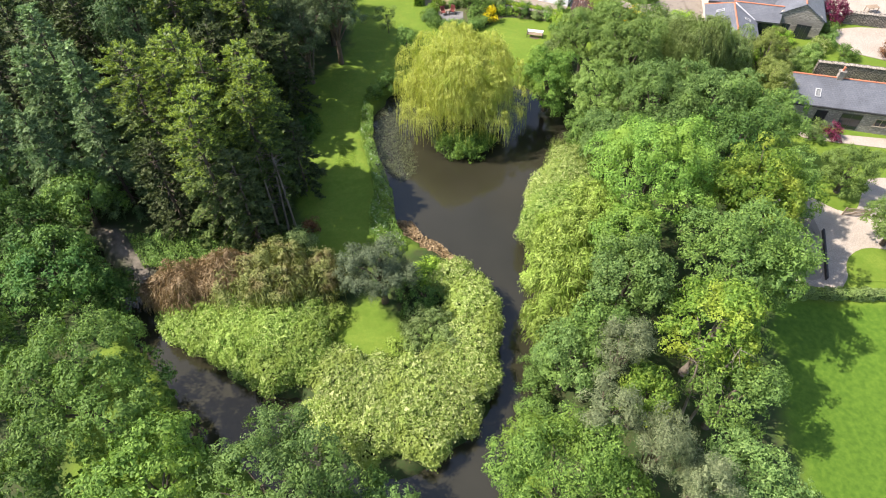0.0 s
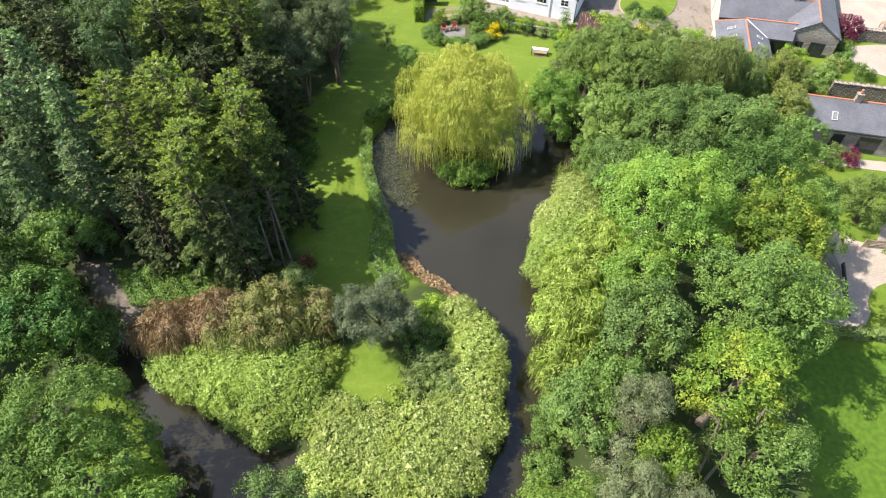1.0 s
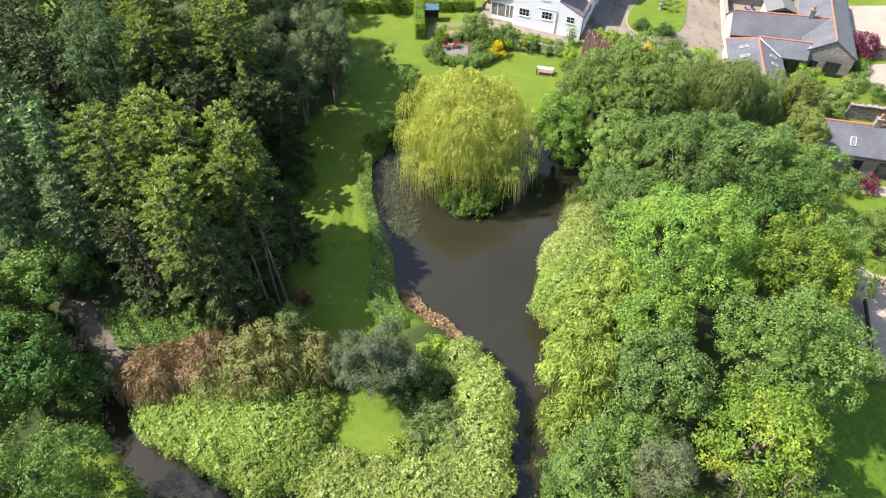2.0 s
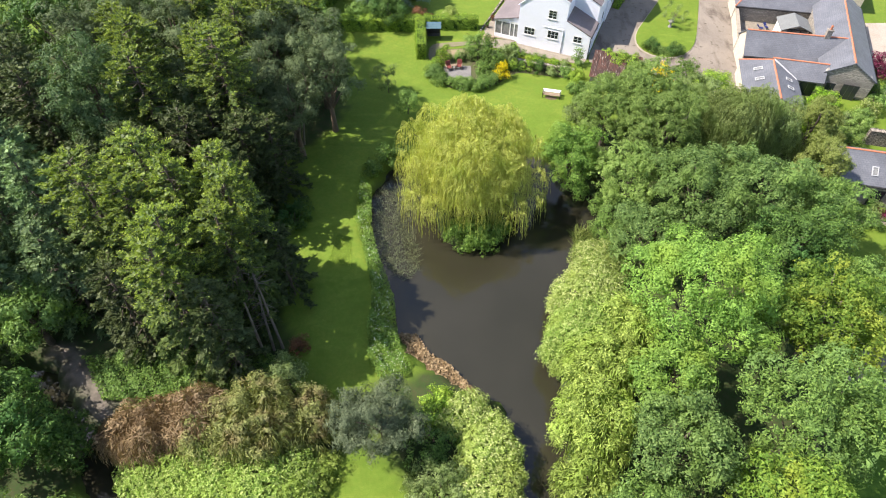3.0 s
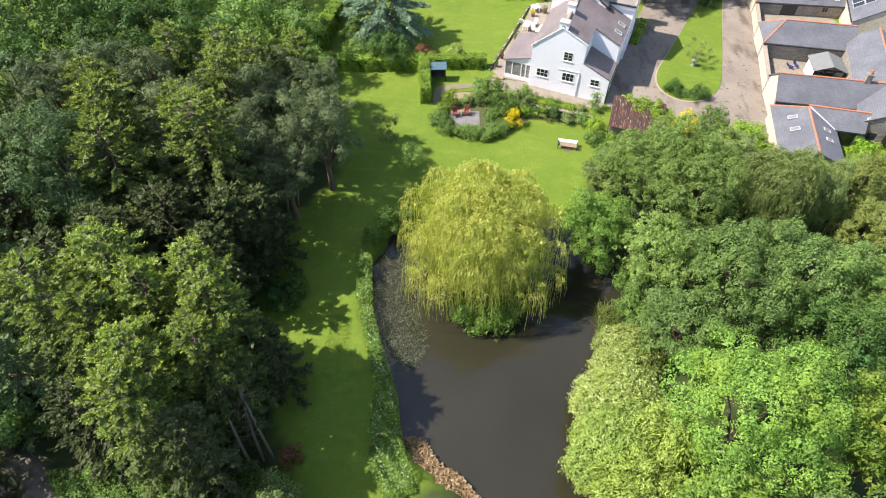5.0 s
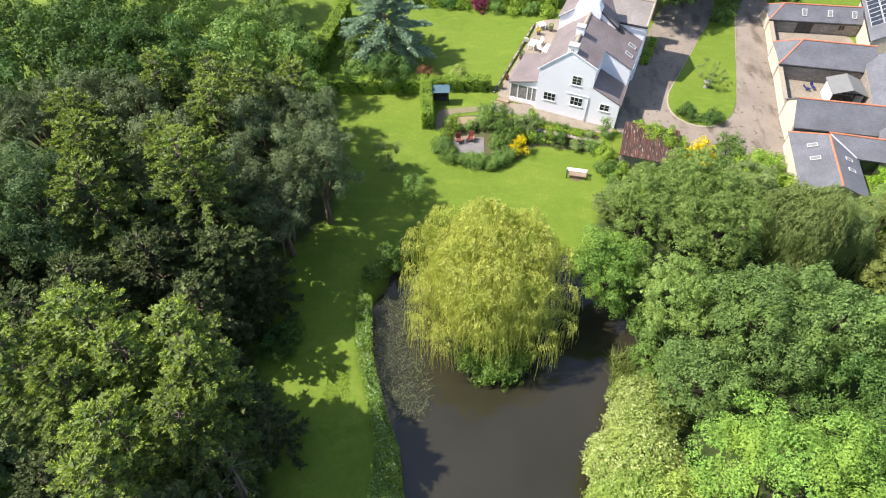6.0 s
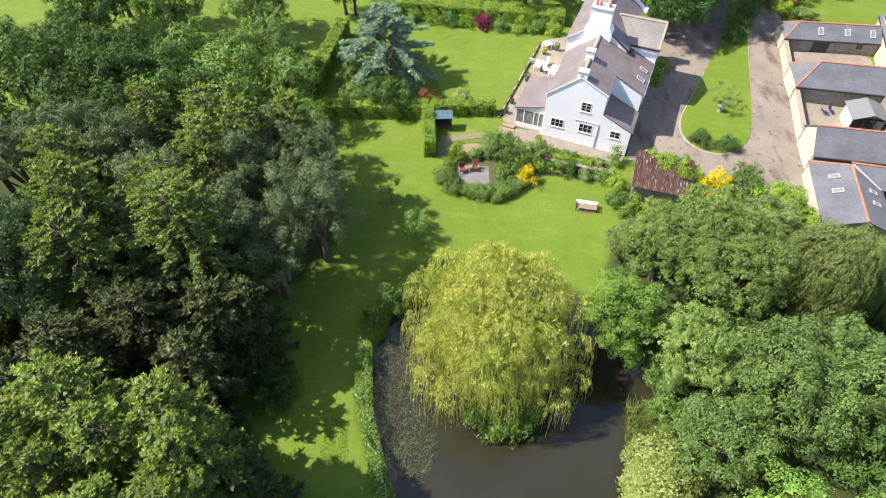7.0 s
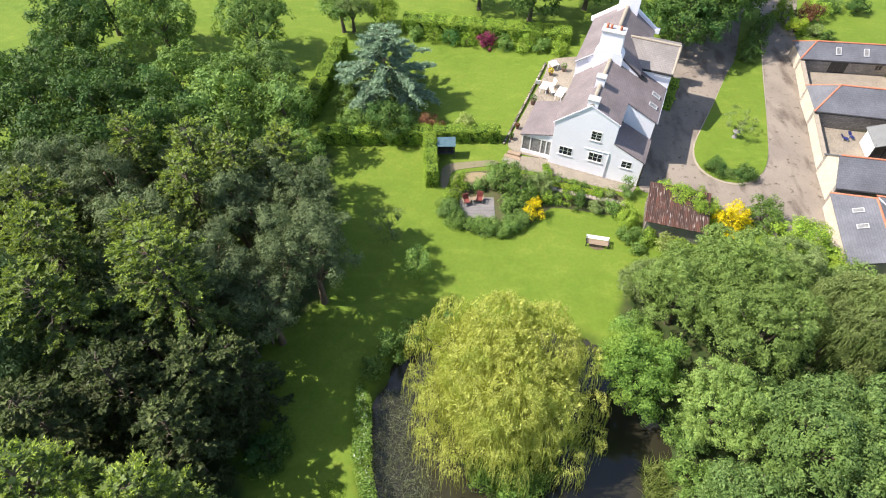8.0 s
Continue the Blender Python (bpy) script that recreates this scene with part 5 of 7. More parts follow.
broadleaf(-7.8, 87.6, 3.9, 2.6, "dark", "rounded rhododendron by the hedge", "rhododendron", size=0.13, low=0.1)
shrub(-11.8, 88.6, 2.6, 1.8, "ash", "green shrub behind the hedge", size=0.12)
shrub(-3.6, 88.6, 1.5, 1.3, "russet", "russet shrub behind the hedge", size=0.1)
shrub(0.2, 88.2, 1.9, 1.5, "cream", "pale flowering shrub behind the hedge", size=0.1)
broadleaf(-9.8, 109.8, 4.4, 2.1, "hedge", "dark clipped conifer by the far hedge", "clipped_conifer", size=0.12, low=0.1)
broadleaf(-36.6, 104.6, 8.6, 4.4, "ash", "field tree behind the wood", "field_tree", size=0.2, cover=1.1, clump=0.5, low=0.2)
broadleaf(-44.0, 108.0, 9.0, 3.8, "shade", "dark field tree behind the wood", "field_tree", size=0.22, cover=1.0, clump=0.5, low=0.3)
broadleaf(-46.0, 102.5, 9.0, 4.6, "shade", "field tree behind the wood", "field_tree", size=0.24, cover=1.0, clump=0.5, low=0.6)
broadleaf(-24.8, 103.2, 8.2, 4.4, "ash", "mid-green willow in the far field", "willow_tree", size=0.16, low=0.5)
broadleaf(-20.6, 92.4, 8.0, 3.6, "alder", "airy olive-green ash at the corner of the wood", "ash_tree", size=0.13, low=0.5, cover=0.85)
broadleaf(-13.6, 108.2, 5.5, 2.6, "olive", "thin spreading tree by the far hedge", "field_tree", size=0.14, cover=0.7)
broadleaf(-15.0, 108.5, 6.0, 2.8, "ash", "young tree by the far field", "field_tree", size=0.18)
for x, y, h, r in [(9.6, 111.0, 8.5, 4.6), (32.0, 106.6, 12.5, 5.4), (36.5, 113.0, 10.0, 5.0), (26.5, 108.0, 12.0, 5.4), (17.5, 114.0, 9.0, 4.5), (33.0, 112.0, 8.0, 4.0), (3.0, 114.0, 7.0, 3.2)]:
    broadleaf(x, y, h, r, "dark", "dark broad tree behind the house", "chestnut_tree", size=0.27, cover=1.0, clump=0.55, low=0.5, count=32, group="trees behind the house")

for x, y, h, r, k in [(44.2, 108.0, 2.4, 1.5, "lime"), (46.2, 110.4, 2.6, 1.7, "russet"), (46.2, 107.0, 1.6, 1.2, "olive"), (47.4, 106.2, 1.1, 1.0, "fern"), (43.4, 110.8, 3.0, 1.8, "hedge"), (50.7, 113.6, 2.0, 1.6, "fern"), (54.5, 113.0, 2.2, 1.8, "dark"), (48.6, 112.4, 1.8, 1.5, "hedge")]:
    shrub(x, y, h, r, k, "garden shrub at the corner of the barn's lawn", "garden_shrub", size=0.13, count=12)
for x, y, h, r in ((19.4, 77.6, 2.9, 0.9), (20.8, 77.2, 3.0, 1.0), (22.2, 76.2, 2.9, 1.1), (15.3, 75.6, 1.9, 0.7), (15.1, 74.2, 1.7, 0.7)):
    shrub(x, y, h, r, "hedge", "ivy climbing over the edge of the shed's roof", "ivy", size=0.1, count=12)
for x, y, r in ((20.2, 76.0, 1.1), (21.4, 75.4, 1.1), (19.0, 76.9, 0.8), (21.8, 74.0, 0.9)):
    shrub(x, y, 0.55, r, "hedge", "ivy spreading over the rusty roof", "ivy", size=0.1, count=12, base=2.2)
for x, y, h, r in ((6.8, 19.6, 1.8, 1.3), (7.2, 21.4, 2.2, 1.4), (7.4, 23.4, 2.2, 1.3), (6.2, 17.4, 1.6, 1.2)):
    shrub(x, y, h, r, "ash", "leafy bank shrub hanging over the moat", "bank_shrub", size=0.12, base=-0.5)
broadleaf(26.8, 102.6, 10.5, 4.8, "dark", "dark broad tree behind the house", "chestnut_tree", size=0.22, clump=0.55, low=0.3, count=32, group="trees behind the house")
broadleaf(35.0, 111.0, 11.0, 4.6, "dark", "dark broad tree behind the house", "chestnut_tree", size=0.25, clump=0.55, low=0.3, count=32, group="trees behind the house")
for x, y, h, r in ((-7.9, 59.0, 1.3, 1.1), (-6.8, 61.0, 1.4, 1.2), (-5.0, 62.2, 1.2, 1.1), (-3.0, 63.0, 1.3, 1.1)):
    shrub(x, y, h, r, "fern", "leafy growth at the pond's far bank", "bank_shrub", size=0.12, count=12)
for x, y, h, r, k in ((-11.6, 90.6, 1.8, 1.4, "ash"), (-5.4, 89.6, 1.3, 1.1, "fern"), (-13.0, 92.0, 2.2, 1.5, "ash"), (-12.6, 95.0, 2.0, 1.4, "fern"), (-9.6, 89.6, 1.6, 1.2, "hedge")):
    shrub(x, y, h, r, k, "leafy shrub round the foot of the cedar", "garden_shrub", size=0.12, count=12)

# ---- drive, paths, paving ----
DRIVE = [(17.2, 79.0), (17.6, 80.0), (21.0, 88.6), (24.9, 98.0), (29.5, 107), (33, 122), (50, 122), (43.6, 106), (41.3, 99.2), (39.0, 91), (37.1, 83.5), (35.5, 77), (34.2, 71.4), (33.0, 67), (30.5, 70), (28, 74.5), (23, 77.6)]
sheet("road", DRIVE, TRACK, "worn pale tarmac drive between the house and the barns", 0.03, category="drive")
ISLAND = [(24.2, 84.3), (24.1, 82.2), (25.3, 80.4), (27.2, 79.5), (28.8, 79.6), (30.1, 80.4), (31.5, 82.1), (32.4, 84.3), (33.8, 88.6), (35.2, 93.1), (37.7, 101.3), (39.9, 108.0), (42.2, 114.8), (39.2, 113.5), (37.0, 108.0), (34.6, 102.0), (32.6, 99.2), (29.1, 93.1), (24.8, 86.0)]
sheet("kerb", ISLAND, STONERIDGE, "low stone kerb round the grass island", 0.07, category="kerb")
sheet("grass_island", [(x + (31.2 - x) * 0.03, y + (91 - y) * 0.012) for x, y in ISLAND], GROUND, "grass island in the middle of the drive", 0.12, category="lawn")
sheet("terrace", [(4.4, 85.4), (6.0, 84.4), (9.2, 83.4), (14.5, 99.6), (15.5, 102.5), (11.0, 102.0), (10.5, 99.4)], PAVING, "buff stone terrace beside the white house", 0.10, 0.25, "terrace")
sheet("path", [(4.0, 84.4), (9.6, 83.6), (17.8, 80.6), (17.0, 78.4), (8.6, 81.4), (3.6, 82.6)], PAVING, "stone path below the gable wall", 0.04)
sheet("path", [(-2.6, 79.0), (-1.7, 79.2), (-1.6, 82.0), (4.0, 82.8), (3.9, 83.6), (-2.4, 83.0)], surface("trodden_path", (0.19, 0.165, 0.11), (0.15, 0.15, 0.075), (0.24, 0.21, 0.15), 0.9, 8, 0.95, 0.4), "worn earth path round the kitchen garden", 0.04)
sheet("courtyard", [(31.5, 33), (36.7, 32.2), (37.6, 34.4), (40.3, 36.9), (60, 38), (60, 46.6), (45.0, 47.0), (41.6, 41.6), (39.8, 42.0), (37.4, 44.6), (33, 46)], GRAVEL, "pale gravel court in front of the low barn", 0.04, category="courtyard")
sheet("road", [(32.6, 33.4), (35.0, 33.2), (37.05, 39.2), (36.9, 44.2), (33, 45.6)], TRACK, "grey tarmac strip beside the gravel court", 0.06, category="drive")
sheet("path", [(40, 54.6), (40, 53.4), (60, 49.6), (60, 51.8)], GRAVEL, "gravel strip along the low barn", 0.05)
sheet("patio", [(50.6, 71.4), (51.6, 68.4), (55.6, 66.8), (63, 66), (63, 73.5), (55, 74.2), (51.6, 73.6)], GRAVEL, "round pale gravel patio behind the low barn", 0.05, category="patio")
sheet("patio", [(50.5, 78), (66, 74.5), (68, 88), (53, 88)], GRAVEL, "pale paved yard behind the barns", 0.05, category="patio")
sheet("patio", [(36.9, 81.8), (46.5, 80.0), (48.0, 87.0), (38.6, 89.0)], PAVING, "pale paved yard between two barns", 0.05, category="patio")
sheet("patio", [(39.6, 93.6), (50.6, 91.6), (51.8, 98.0), (41.1, 99.4)], PAVING, "pale paved yard between two barns", 0.05, category="patio")
sheet("flower_bed", [(-2.1, 76.2), (-1.2, 74.4), (0.8, 73.3), (3.6, 73.0), (5.4, 74.0), (6.6, 75.0), (8.2, 76.9), (15.4, 75.4), (16.2, 78.2), (9, 80.9), (3, 82), (-1.4, 81.6)], surface("bed_soil", (0.08, 0.07, 0.04), (0.06, 0.09, 0.03), (0.11, 0.10, 0.05), 0.7, 9, 0.95, 0.5), "planted flower bed with dark soil", 0.02, category="flower bed")
sheet("path", [(-1.5, 81.4), (2.6, 81.8), (2.5, 80.0), (-1.3, 79.6)], surface("dug_earth", (0.26, 0.20, 0.13), (0.20, 0.17, 0.09), (0.30, 0.26, 0.15), 0.9, 8, 0.95, 0.4), "bare dug earth in the kitchen garden", 0.035, category="soil")
sheet("lawn_patch", [(10.9, 72.6), (13.2, 72.0), (12.95, 70.9), (10.7, 71.4)], surface("brown_ground", (0.13, 0.095, 0.065), (0.10, 0.085, 0.045), (0.17, 0.13, 0.09), 0.9, 8, 0.95, 0.4), "brown rectangular patch before the garden bench", 0.015, category="soil")


for k in (0.0, 1.6):
    sheet("wheel_track", [(33.6 + k, 8.0), (34.4 + k, 14.0), (36.0 + k, 19.0), (39.0 + k * 0.8, 23.6 - 0.4 * k), (39.5 + k * 0.8, 23.2 - 0.4 * k), (36.5 + k, 18.8), (34.9 + k, 14.0), (34.1 + k, 8.0)], surface("worn_grass", (0.17, 0.25, 0.035), (0.13, 0.20, 0.03), (0.20, 0.26, 0.05), 0.8, 9, 0.9, 0.2), "pale wheel track pressed into the field", 0.012, category="track")


# ---- buildings ----
# pane glass with a pale grey sky reflection painted into its colour
SKYGLASS = surface("sky_toned_glass", (0.20, 0.21, 0.21), (0.12, 0.13, 0.13), (0.28, 0.28, 0.27), 1.5, 5, 0.08, 0.0, 0.01, 0.0, 0.6)


def slab(bm, ring, thick):
    """A roof plane with thickness downwards."""
    n = (Vector(ring[1]) - Vector(ring[0])).cross(Vector(ring[2]) - Vector(ring[0])).normalized()
    if n.z < 0:
        n = -n
    return prism(bm, ring, -n * thick)


def roof(parent, ring, material, name="roof", thick=0.12, label=""):
    """A roof plane as a part; its own axes run along the eave and up the slope, so that courses lie true."""
    a, b, c = Vector(ring[0]), Vector(ring[1]), Vector(ring[2])
    u = (b - a).normalized()
    n = u.cross(c - a).normalized()
    if n.z < 0:
        n = -n
    m = Matrix((u, n.cross(u), n)).transposed().to_4x4()
    m.translation = a
    inv = m.inverted()
    ob = part(name, slab(bmesh.new(), [inv @ Vector(p) for p in ring], thick), material, parent, label)
    ob.matrix_basis = m
    return ob


def capping(parent, a, b, material, name="ridge", size=0.13, label=""):
    """Half-round ridge or hip tiles along a line."""
    a, b = Vector(a), Vector(b)
    d = (b - a).normalized()
    w = d.cross(Vector((0, 0, 1))).normalized()
    up = w.cross(d)
    bm = bmesh.new()
    ring = [a + w * size * math.cos(t) * 1.2 + up * (size * math.sin(t) - 0.02) for t in [math.pi * i / 6 for i in range(7)]]
    prism(bm, ring, b - a)
    return part(name, bm, material, parent, label)


def window(parent, x, y, z, w, h, cols, rows, name="window", frame_mat=None, sill=True, face=0):
    """A window in a wall: its frame, panes, sill. The wall's outside looks along -y when face is 0 (degrees about z)."""
    base = pose(x, y, z, 0, 0, face)
    bm = bmesh.new()
    t, dp = 0.06, 0.025
    for x0, z0, x1, z1 in ((-w / 2, 0, -w / 2 + t, h), (w / 2 - t, 0, w / 2, h), (-w / 2 + t, 0, w / 2 - t, t), (-w / 2 + t, h - t, w / 2 - t, h)):
        box(bm, x0, -dp, z0, x1, 0.03, z1)
    for i in range(1, cols):
        q = -w / 2 + w * i / cols
        box(bm, q - 0.025, -dp + 0.01, t, q + 0.025, 0.03, h - t)
    for i in range(1, rows):
        q = h * i / rows
        for j in range(cols):
            box(bm, -w / 2 + w * j / cols + (t if j == 0 else 0.025), -dp + 0.012, q - 0.02, -w / 2 + w * (j + 1) / cols - (t if j == cols - 1 else 0.025), 0.03, q + 0.02)
    fr = part(name, bm, frame_mat or WHITE, parent, "white-painted small-paned window" if not frame_mat else "")
    fr.matrix_basis = base
    for i in range(cols):
        for j in range(rows):
            g = part("pane", boxed(-w / 2 + w * i / cols + 0.03, -0.022, h * j / rows + 0.03, -w / 2 + w * (i + 1) / cols - 0.03, -0.012, h * (j + 1) / rows - 0.03), GLASS, fr)
    if sill:
        part("sill", boxed(-w / 2 - 0.08, -0.07, -0.12, w / 2 + 0.08, 0.0, -0.004, bev=0.015), WHITE if not frame_mat else STONERIDGE, fr)
    return fr


def rooflight(parent, p, u, up, w=0.7, h=0.9, rim=None):
    """A roof window lying on a slope: centre, way along the eave, way up the slope."""
    u, up = Vector(u).normalized(), Vector(up).normalized()
    n = u.cross(up)
    if n.z < 0:
        n = -n
    m = Matrix((u, up, u.cross(up))).transposed().to_4x4()
    m.translation = p
    bm = bmesh.new()
    s = 1 if u.cross(up).z > 0 else -1
    for x0, y0, x1, y1 in ((-w / 2, -h / 2, -w / 2 + 0.08, h / 2), (w / 2 - 0.08, -h / 2, w / 2, h / 2), (-w / 2 + 0.08, -h / 2, w / 2 - 0.08, -h / 2 + 0.08), (-w / 2 + 0.08, h / 2 - 0.08, w / 2 - 0.08, h / 2)):
        box(bm, x0, y0, 0, x1, y1, 0.09 * s)
    fr = part("roof_window", bm, rim or LEAD, parent, "roof window with a pale metal rim")
    fr.matrix_basis = m
    part("pane", boxed(-w / 2 + 0.08, -h / 2 + 0.08, 0, w / 2 - 0.08, h / 2 - 0.08, 0.05 * s), SKYGLASS if rim is None else GLASS, fr)
    return fr


def chimney(parent, x, y, z0, z1, w, d, pots=0, material=None, taper=1.0, cap=0.1):
    bm = bmesh.new()
    k = [(-w / 2, -d / 2), (w / 2, -d / 2), (w / 2, d / 2), (-w / 2, d / 2)]
    lo = [bm.verts.new((x + a * taper, y + b * taper, z0)) for a, b in k]
    hi = [bm.verts.new((x + a, y + b, z1)) for a, b in k]
    bm.faces.new(hi)
    bm.faces.new(lo[::-1])
    for i in range(4):
        bm.faces.new((lo[i], lo[(i + 1) % 4], hi[(i + 1) % 4], hi[i]))
    bmesh.ops.recalc_face_normals(bm, faces=bm.faces[:])
    ob = part("chimney", bm, material or RENDERED, parent, "white-rendered chimney stack" if material is None else "")
    part("coping", boxed(x - w / 2 - cap, y - d / 2 - cap, z1, x + w / 2 + cap, y + d / 2 + cap, z1 + 0.16, bev=0.02), LEAD if material is None else material, ob)
    for i in range(pots):
        parts = ([], [])
        px = x + (i - (pots - 1) / 2) * 0.42
        tube(parts, [(px, y, z1 + 0.15), (px, y, z1 + 0.5), (px, y, z1 + 0.62)], [0.14, 0.12, 0.15], 10)
        part("chimney_pot", stem_mesh("chimney_pot", parts), TERRACOTTA, ob, "orange clay chimney pot")
    return ob


def pipe(parent, pts, radius, material, name="downpipe"):
    parts = ([], [])
    tube(parts, pts, [radius] * len(pts), 6)
    return part(name, stem_mesh(name, parts), material, parent)


def white_house():
    ob = thing("house", 8.9, 83.2, 0.0, "long white-rendered farmhouse with purple-grey slate roofs", "house", rz=-22.5)
    # front block with its gable; its east slope runs down over the side of the house behind the lean-to
    down = lambda x: 8.25 - 0.479 * (x - 3.0)
    part("wall", prism(bmesh.new(), [(-0.1, 0, -0.6), (-0.1, 0, 5.4), (3.0, 0, 8.12), (5.9, 0, 6.72), (5.9, 0, -0.6)], (0, 3.7, 0)), RENDERED, ob, "white gable wall")
    part("wall", prism(bmesh.new(), [(5.9, 0.003, -0.6), (5.9, 0.003, 4.42), (9.1, 0.003, 3.02), (9.1, 0.003, -0.6)], (0, 3.697, 0)), RENDERED, ob, "white wall of the lean-to")
    part("wall", prism(bmesh.new(), [(-0.1, 3.7, -0.6), (-0.1, 3.7, 5.4), (3.0, 3.7, 8.12), (9.05, 3.7, 5.2), (9.05, 3.7, -0.6)], (0, 6.0, 0)), RENDERED, ob, "white side wall")
    # tall rear block and its east wing
    part("wall", prism(bmesh.new(), [(-0.35, 8.3, -0.6), (-0.35, 8.3, 7.0), (2.8, 8.3, 9.36), (6.1, 8.3, 7.0), (6.1, 8.3, -0.6)], (0, 9.1, 0)), RENDERED, ob, "white wall of the tall rear block")
    part("wall", prism(bmesh.new(), [(6.1, 9.7, -0.6), (6.1, 9.7, 7.1), (9.25, 9.7, 7.1), (9.25, 9.7, -0.6)], (0, 6.0, 0)), RENDERED, ob, "white wall of the east wing")
    part("wall", prism(bmesh.new(), [(9.25, 9.75, 7.1), (9.25, 12.7, 8.4), (9.25, 15.65, 7.1)], (-0.3, 0, 0)), RENDERED, ob, "white gable of the east wing")
    roof(ob, [(-0.28, -0.03, 5.38), (-0.28, 8.3, 5.38), (3.0, 8.3, 8.26), (3.0, -0.03, 8.26)], HOUSESLATE)
    roof(ob, [(6.02, -0.03, down(6.02)), (6.02, 3.72, down(6.02)), (3.0, 3.72, 8.25), (3.0, -0.03, 8.25)], HOUSESLATE)
    roof(ob, [(9.2, 3.62, down(9.2)), (9.2, 9.7, down(9.2)), (3.0, 9.7, 8.252), (3.0, 3.62, 8.252)], HOUSESLATE)
    roof(ob, [(9.25, -0.03, 3.06), (9.25, 3.7, 3.06), (5.9, 3.7, 4.55), (5.9, -0.03, 4.55)], HOUSESLATE)
    roof(ob, [(-0.55, 8.22, 6.97), (-0.55, 17.5, 6.97), (2.8, 17.5, 9.5), (2.8, 8.22, 9.5)], HOUSESLATE)
    roof(ob, [(6.3, 8.22, 6.97), (6.3, 17.5, 6.97), (2.8, 17.5, 9.5), (2.8, 8.22, 9.5)], HOUSESLATE)
    roof(ob, [(5.4, 9.55, 7.08), (9.35, 9.55, 7.08), (9.35, 12.7, 8.5), (4.1, 12.7, 8.5)], GREYSLATE)
    roof(ob, [(4.1, 12.7, 8.5), (9.35, 12.7, 8.5), (9.35, 15.85, 7.08), (5.4, 15.85, 7.08)], GREYSLATE)
    capping(ob, (3.0, -0.03, 8.26), (3.0, 8.3, 8.26), STONERIDGE, size=0.16)
    capping(ob, (2.8, 8.22, 9.52), (2.8, 17.5, 9.52), STONERIDGE, size=0.16)
    capping(ob, (4.1, 12.7, 8.52), (9.35, 12.7, 8.52), STONERIDGE)
    capping(ob, (9.3, 9.6, 7.1), (9.3, 12.7, 8.5), STONERIDGE, "verge_stones", 0.11)
    capping(ob, (5.5, 9.7, 7.1), (4.1, 12.6, 8.5), LEAD, "valley", 0.09, "pale lead valley")
    part("flashing", prism(bmesh.new(), [(-0.5, 8.16, 6.92), (2.8, 8.16, 9.42), (2.8, 8.16, 9.56), (-0.5, 8.16, 7.06)], (0, 0.12, 0)), LEAD, ob)
    # east twin of the pale flashing; its shade is painted as black
    part("flashing", prism(bmesh.new(), [(6.3, 8.16, 6.86), (2.8, 8.16, 9.42), (2.8, 8.16, 9.56), (6.3, 8.16, 7.02)], (0, 0.12, 0)), BLACKWOOD, ob, "flashing coloured black for the shade on this side of the gable")
    # raised coping on the far gable
    for a, b in ((-0.7, 6.85), (6.45, 6.85)):
        part("gable_coping", prism(bmesh.new(), [(a, 17.3, b), (2.8, 17.3, 9.5), (2.8, 17.3, 9.85), (a, 17.3, b + 0.35)], (0, 0.35, 0)), RENDERED, ob)
    part("kneeler", boxed(6.25, 17.25, 6.7, 6.75, 17.7, 7.25, bev=0.03), RENDERED, ob)
    part("kneeler", boxed(-0.9, 17.25, 6.7, -0.5, 17.7, 7.15, bev=0.03), RENDERED, ob)
    part("verge", prism(bmesh.new(), [(-0.3, -0.09, 5.24), (3.0, -0.09, 8.14), (3.0, -0.09, 8.27), (-0.3, -0.09, 5.37)], (0, 0.05, 0)), RENDERED, ob)
    part("verge", prism(bmesh.new(), [(6.04, -0.09, 6.66), (3.0, -0.09, 8.12), (3.0, -0.09, 8.26), (6.04, -0.09, 6.79)], (0, 0.05, 0)), RENDERED, ob)
    chimney(ob, 3.05, 0.4, 7.3, 8.62, 1.0, 0.7, cap=0.07)
    chimney(ob, 2.95, 3.65, 7.5, 8.95, 0.85, 0.65, cap=0.07)
    part("chimney_breast", prism(bmesh.new(), [(1.25, 8.0, 6.9), (1.25, 8.0, 8.5), (1.5, 8.0, 9.0), (3.95, 8.0, 9.0), (4.2, 8.0, 8.5), (4.2, 8.0, 6.9)], (0, 1.4, 0)), RENDERED, ob, "broad white chimney breast")
    stack = chimney(ob, 2.68, 8.72, 8.9, 11.0, 2.15, 1.2, 0, taper=1.08)
    for px in (1.95, 2.35, 3.3):
        parts = ([], [])
        tube(parts, [(px, 8.72, 11.14), (px, 8.72, 11.45), (px, 8.72, 11.55)], [0.15, 0.12, 0.15], 10)
        part("chimney_pot", stem_mesh("chimney_pot", parts), TERRACOTTA, stack, "orange clay chimney pot")
    chimney(ob, 2.9, 17.0, 8.6, 11.4, 2.2, 0.95, 2)
    # windows of the gable
    window(ob, 4.08, -0.004, 4.33, 1.05, 1.1, 2, 3)
    window(ob, 1.42, -0.004, 1.62, 1.38, 1.0, 3, 2)
    window(ob, 4.45, -0.004, 1.75, 1.4, 1.05, 3, 2)
    window(ob, 7.58, -0.004, 1.9, 1.05, 0.85, 2, 2)
    part("string_course", boxed(3.2, -0.07, 3.12, 5.7, -0.004, 3.2, bev=0.01), RENDERED, ob)
    pipe(ob, [(5.7, -0.05, 3.1), (5.7, -0.05, 0.0)], 0.04, RENDERED)
    pipe(ob, [(9.2, -0.1, 2.9), (9.2, -0.08, 0.0)], 0.05, BLACKWOOD)
    part("gutter", boxed(9.2, -0.1, 2.88, 9.33, 3.68, 3.0), BLACKWOOD, ob)
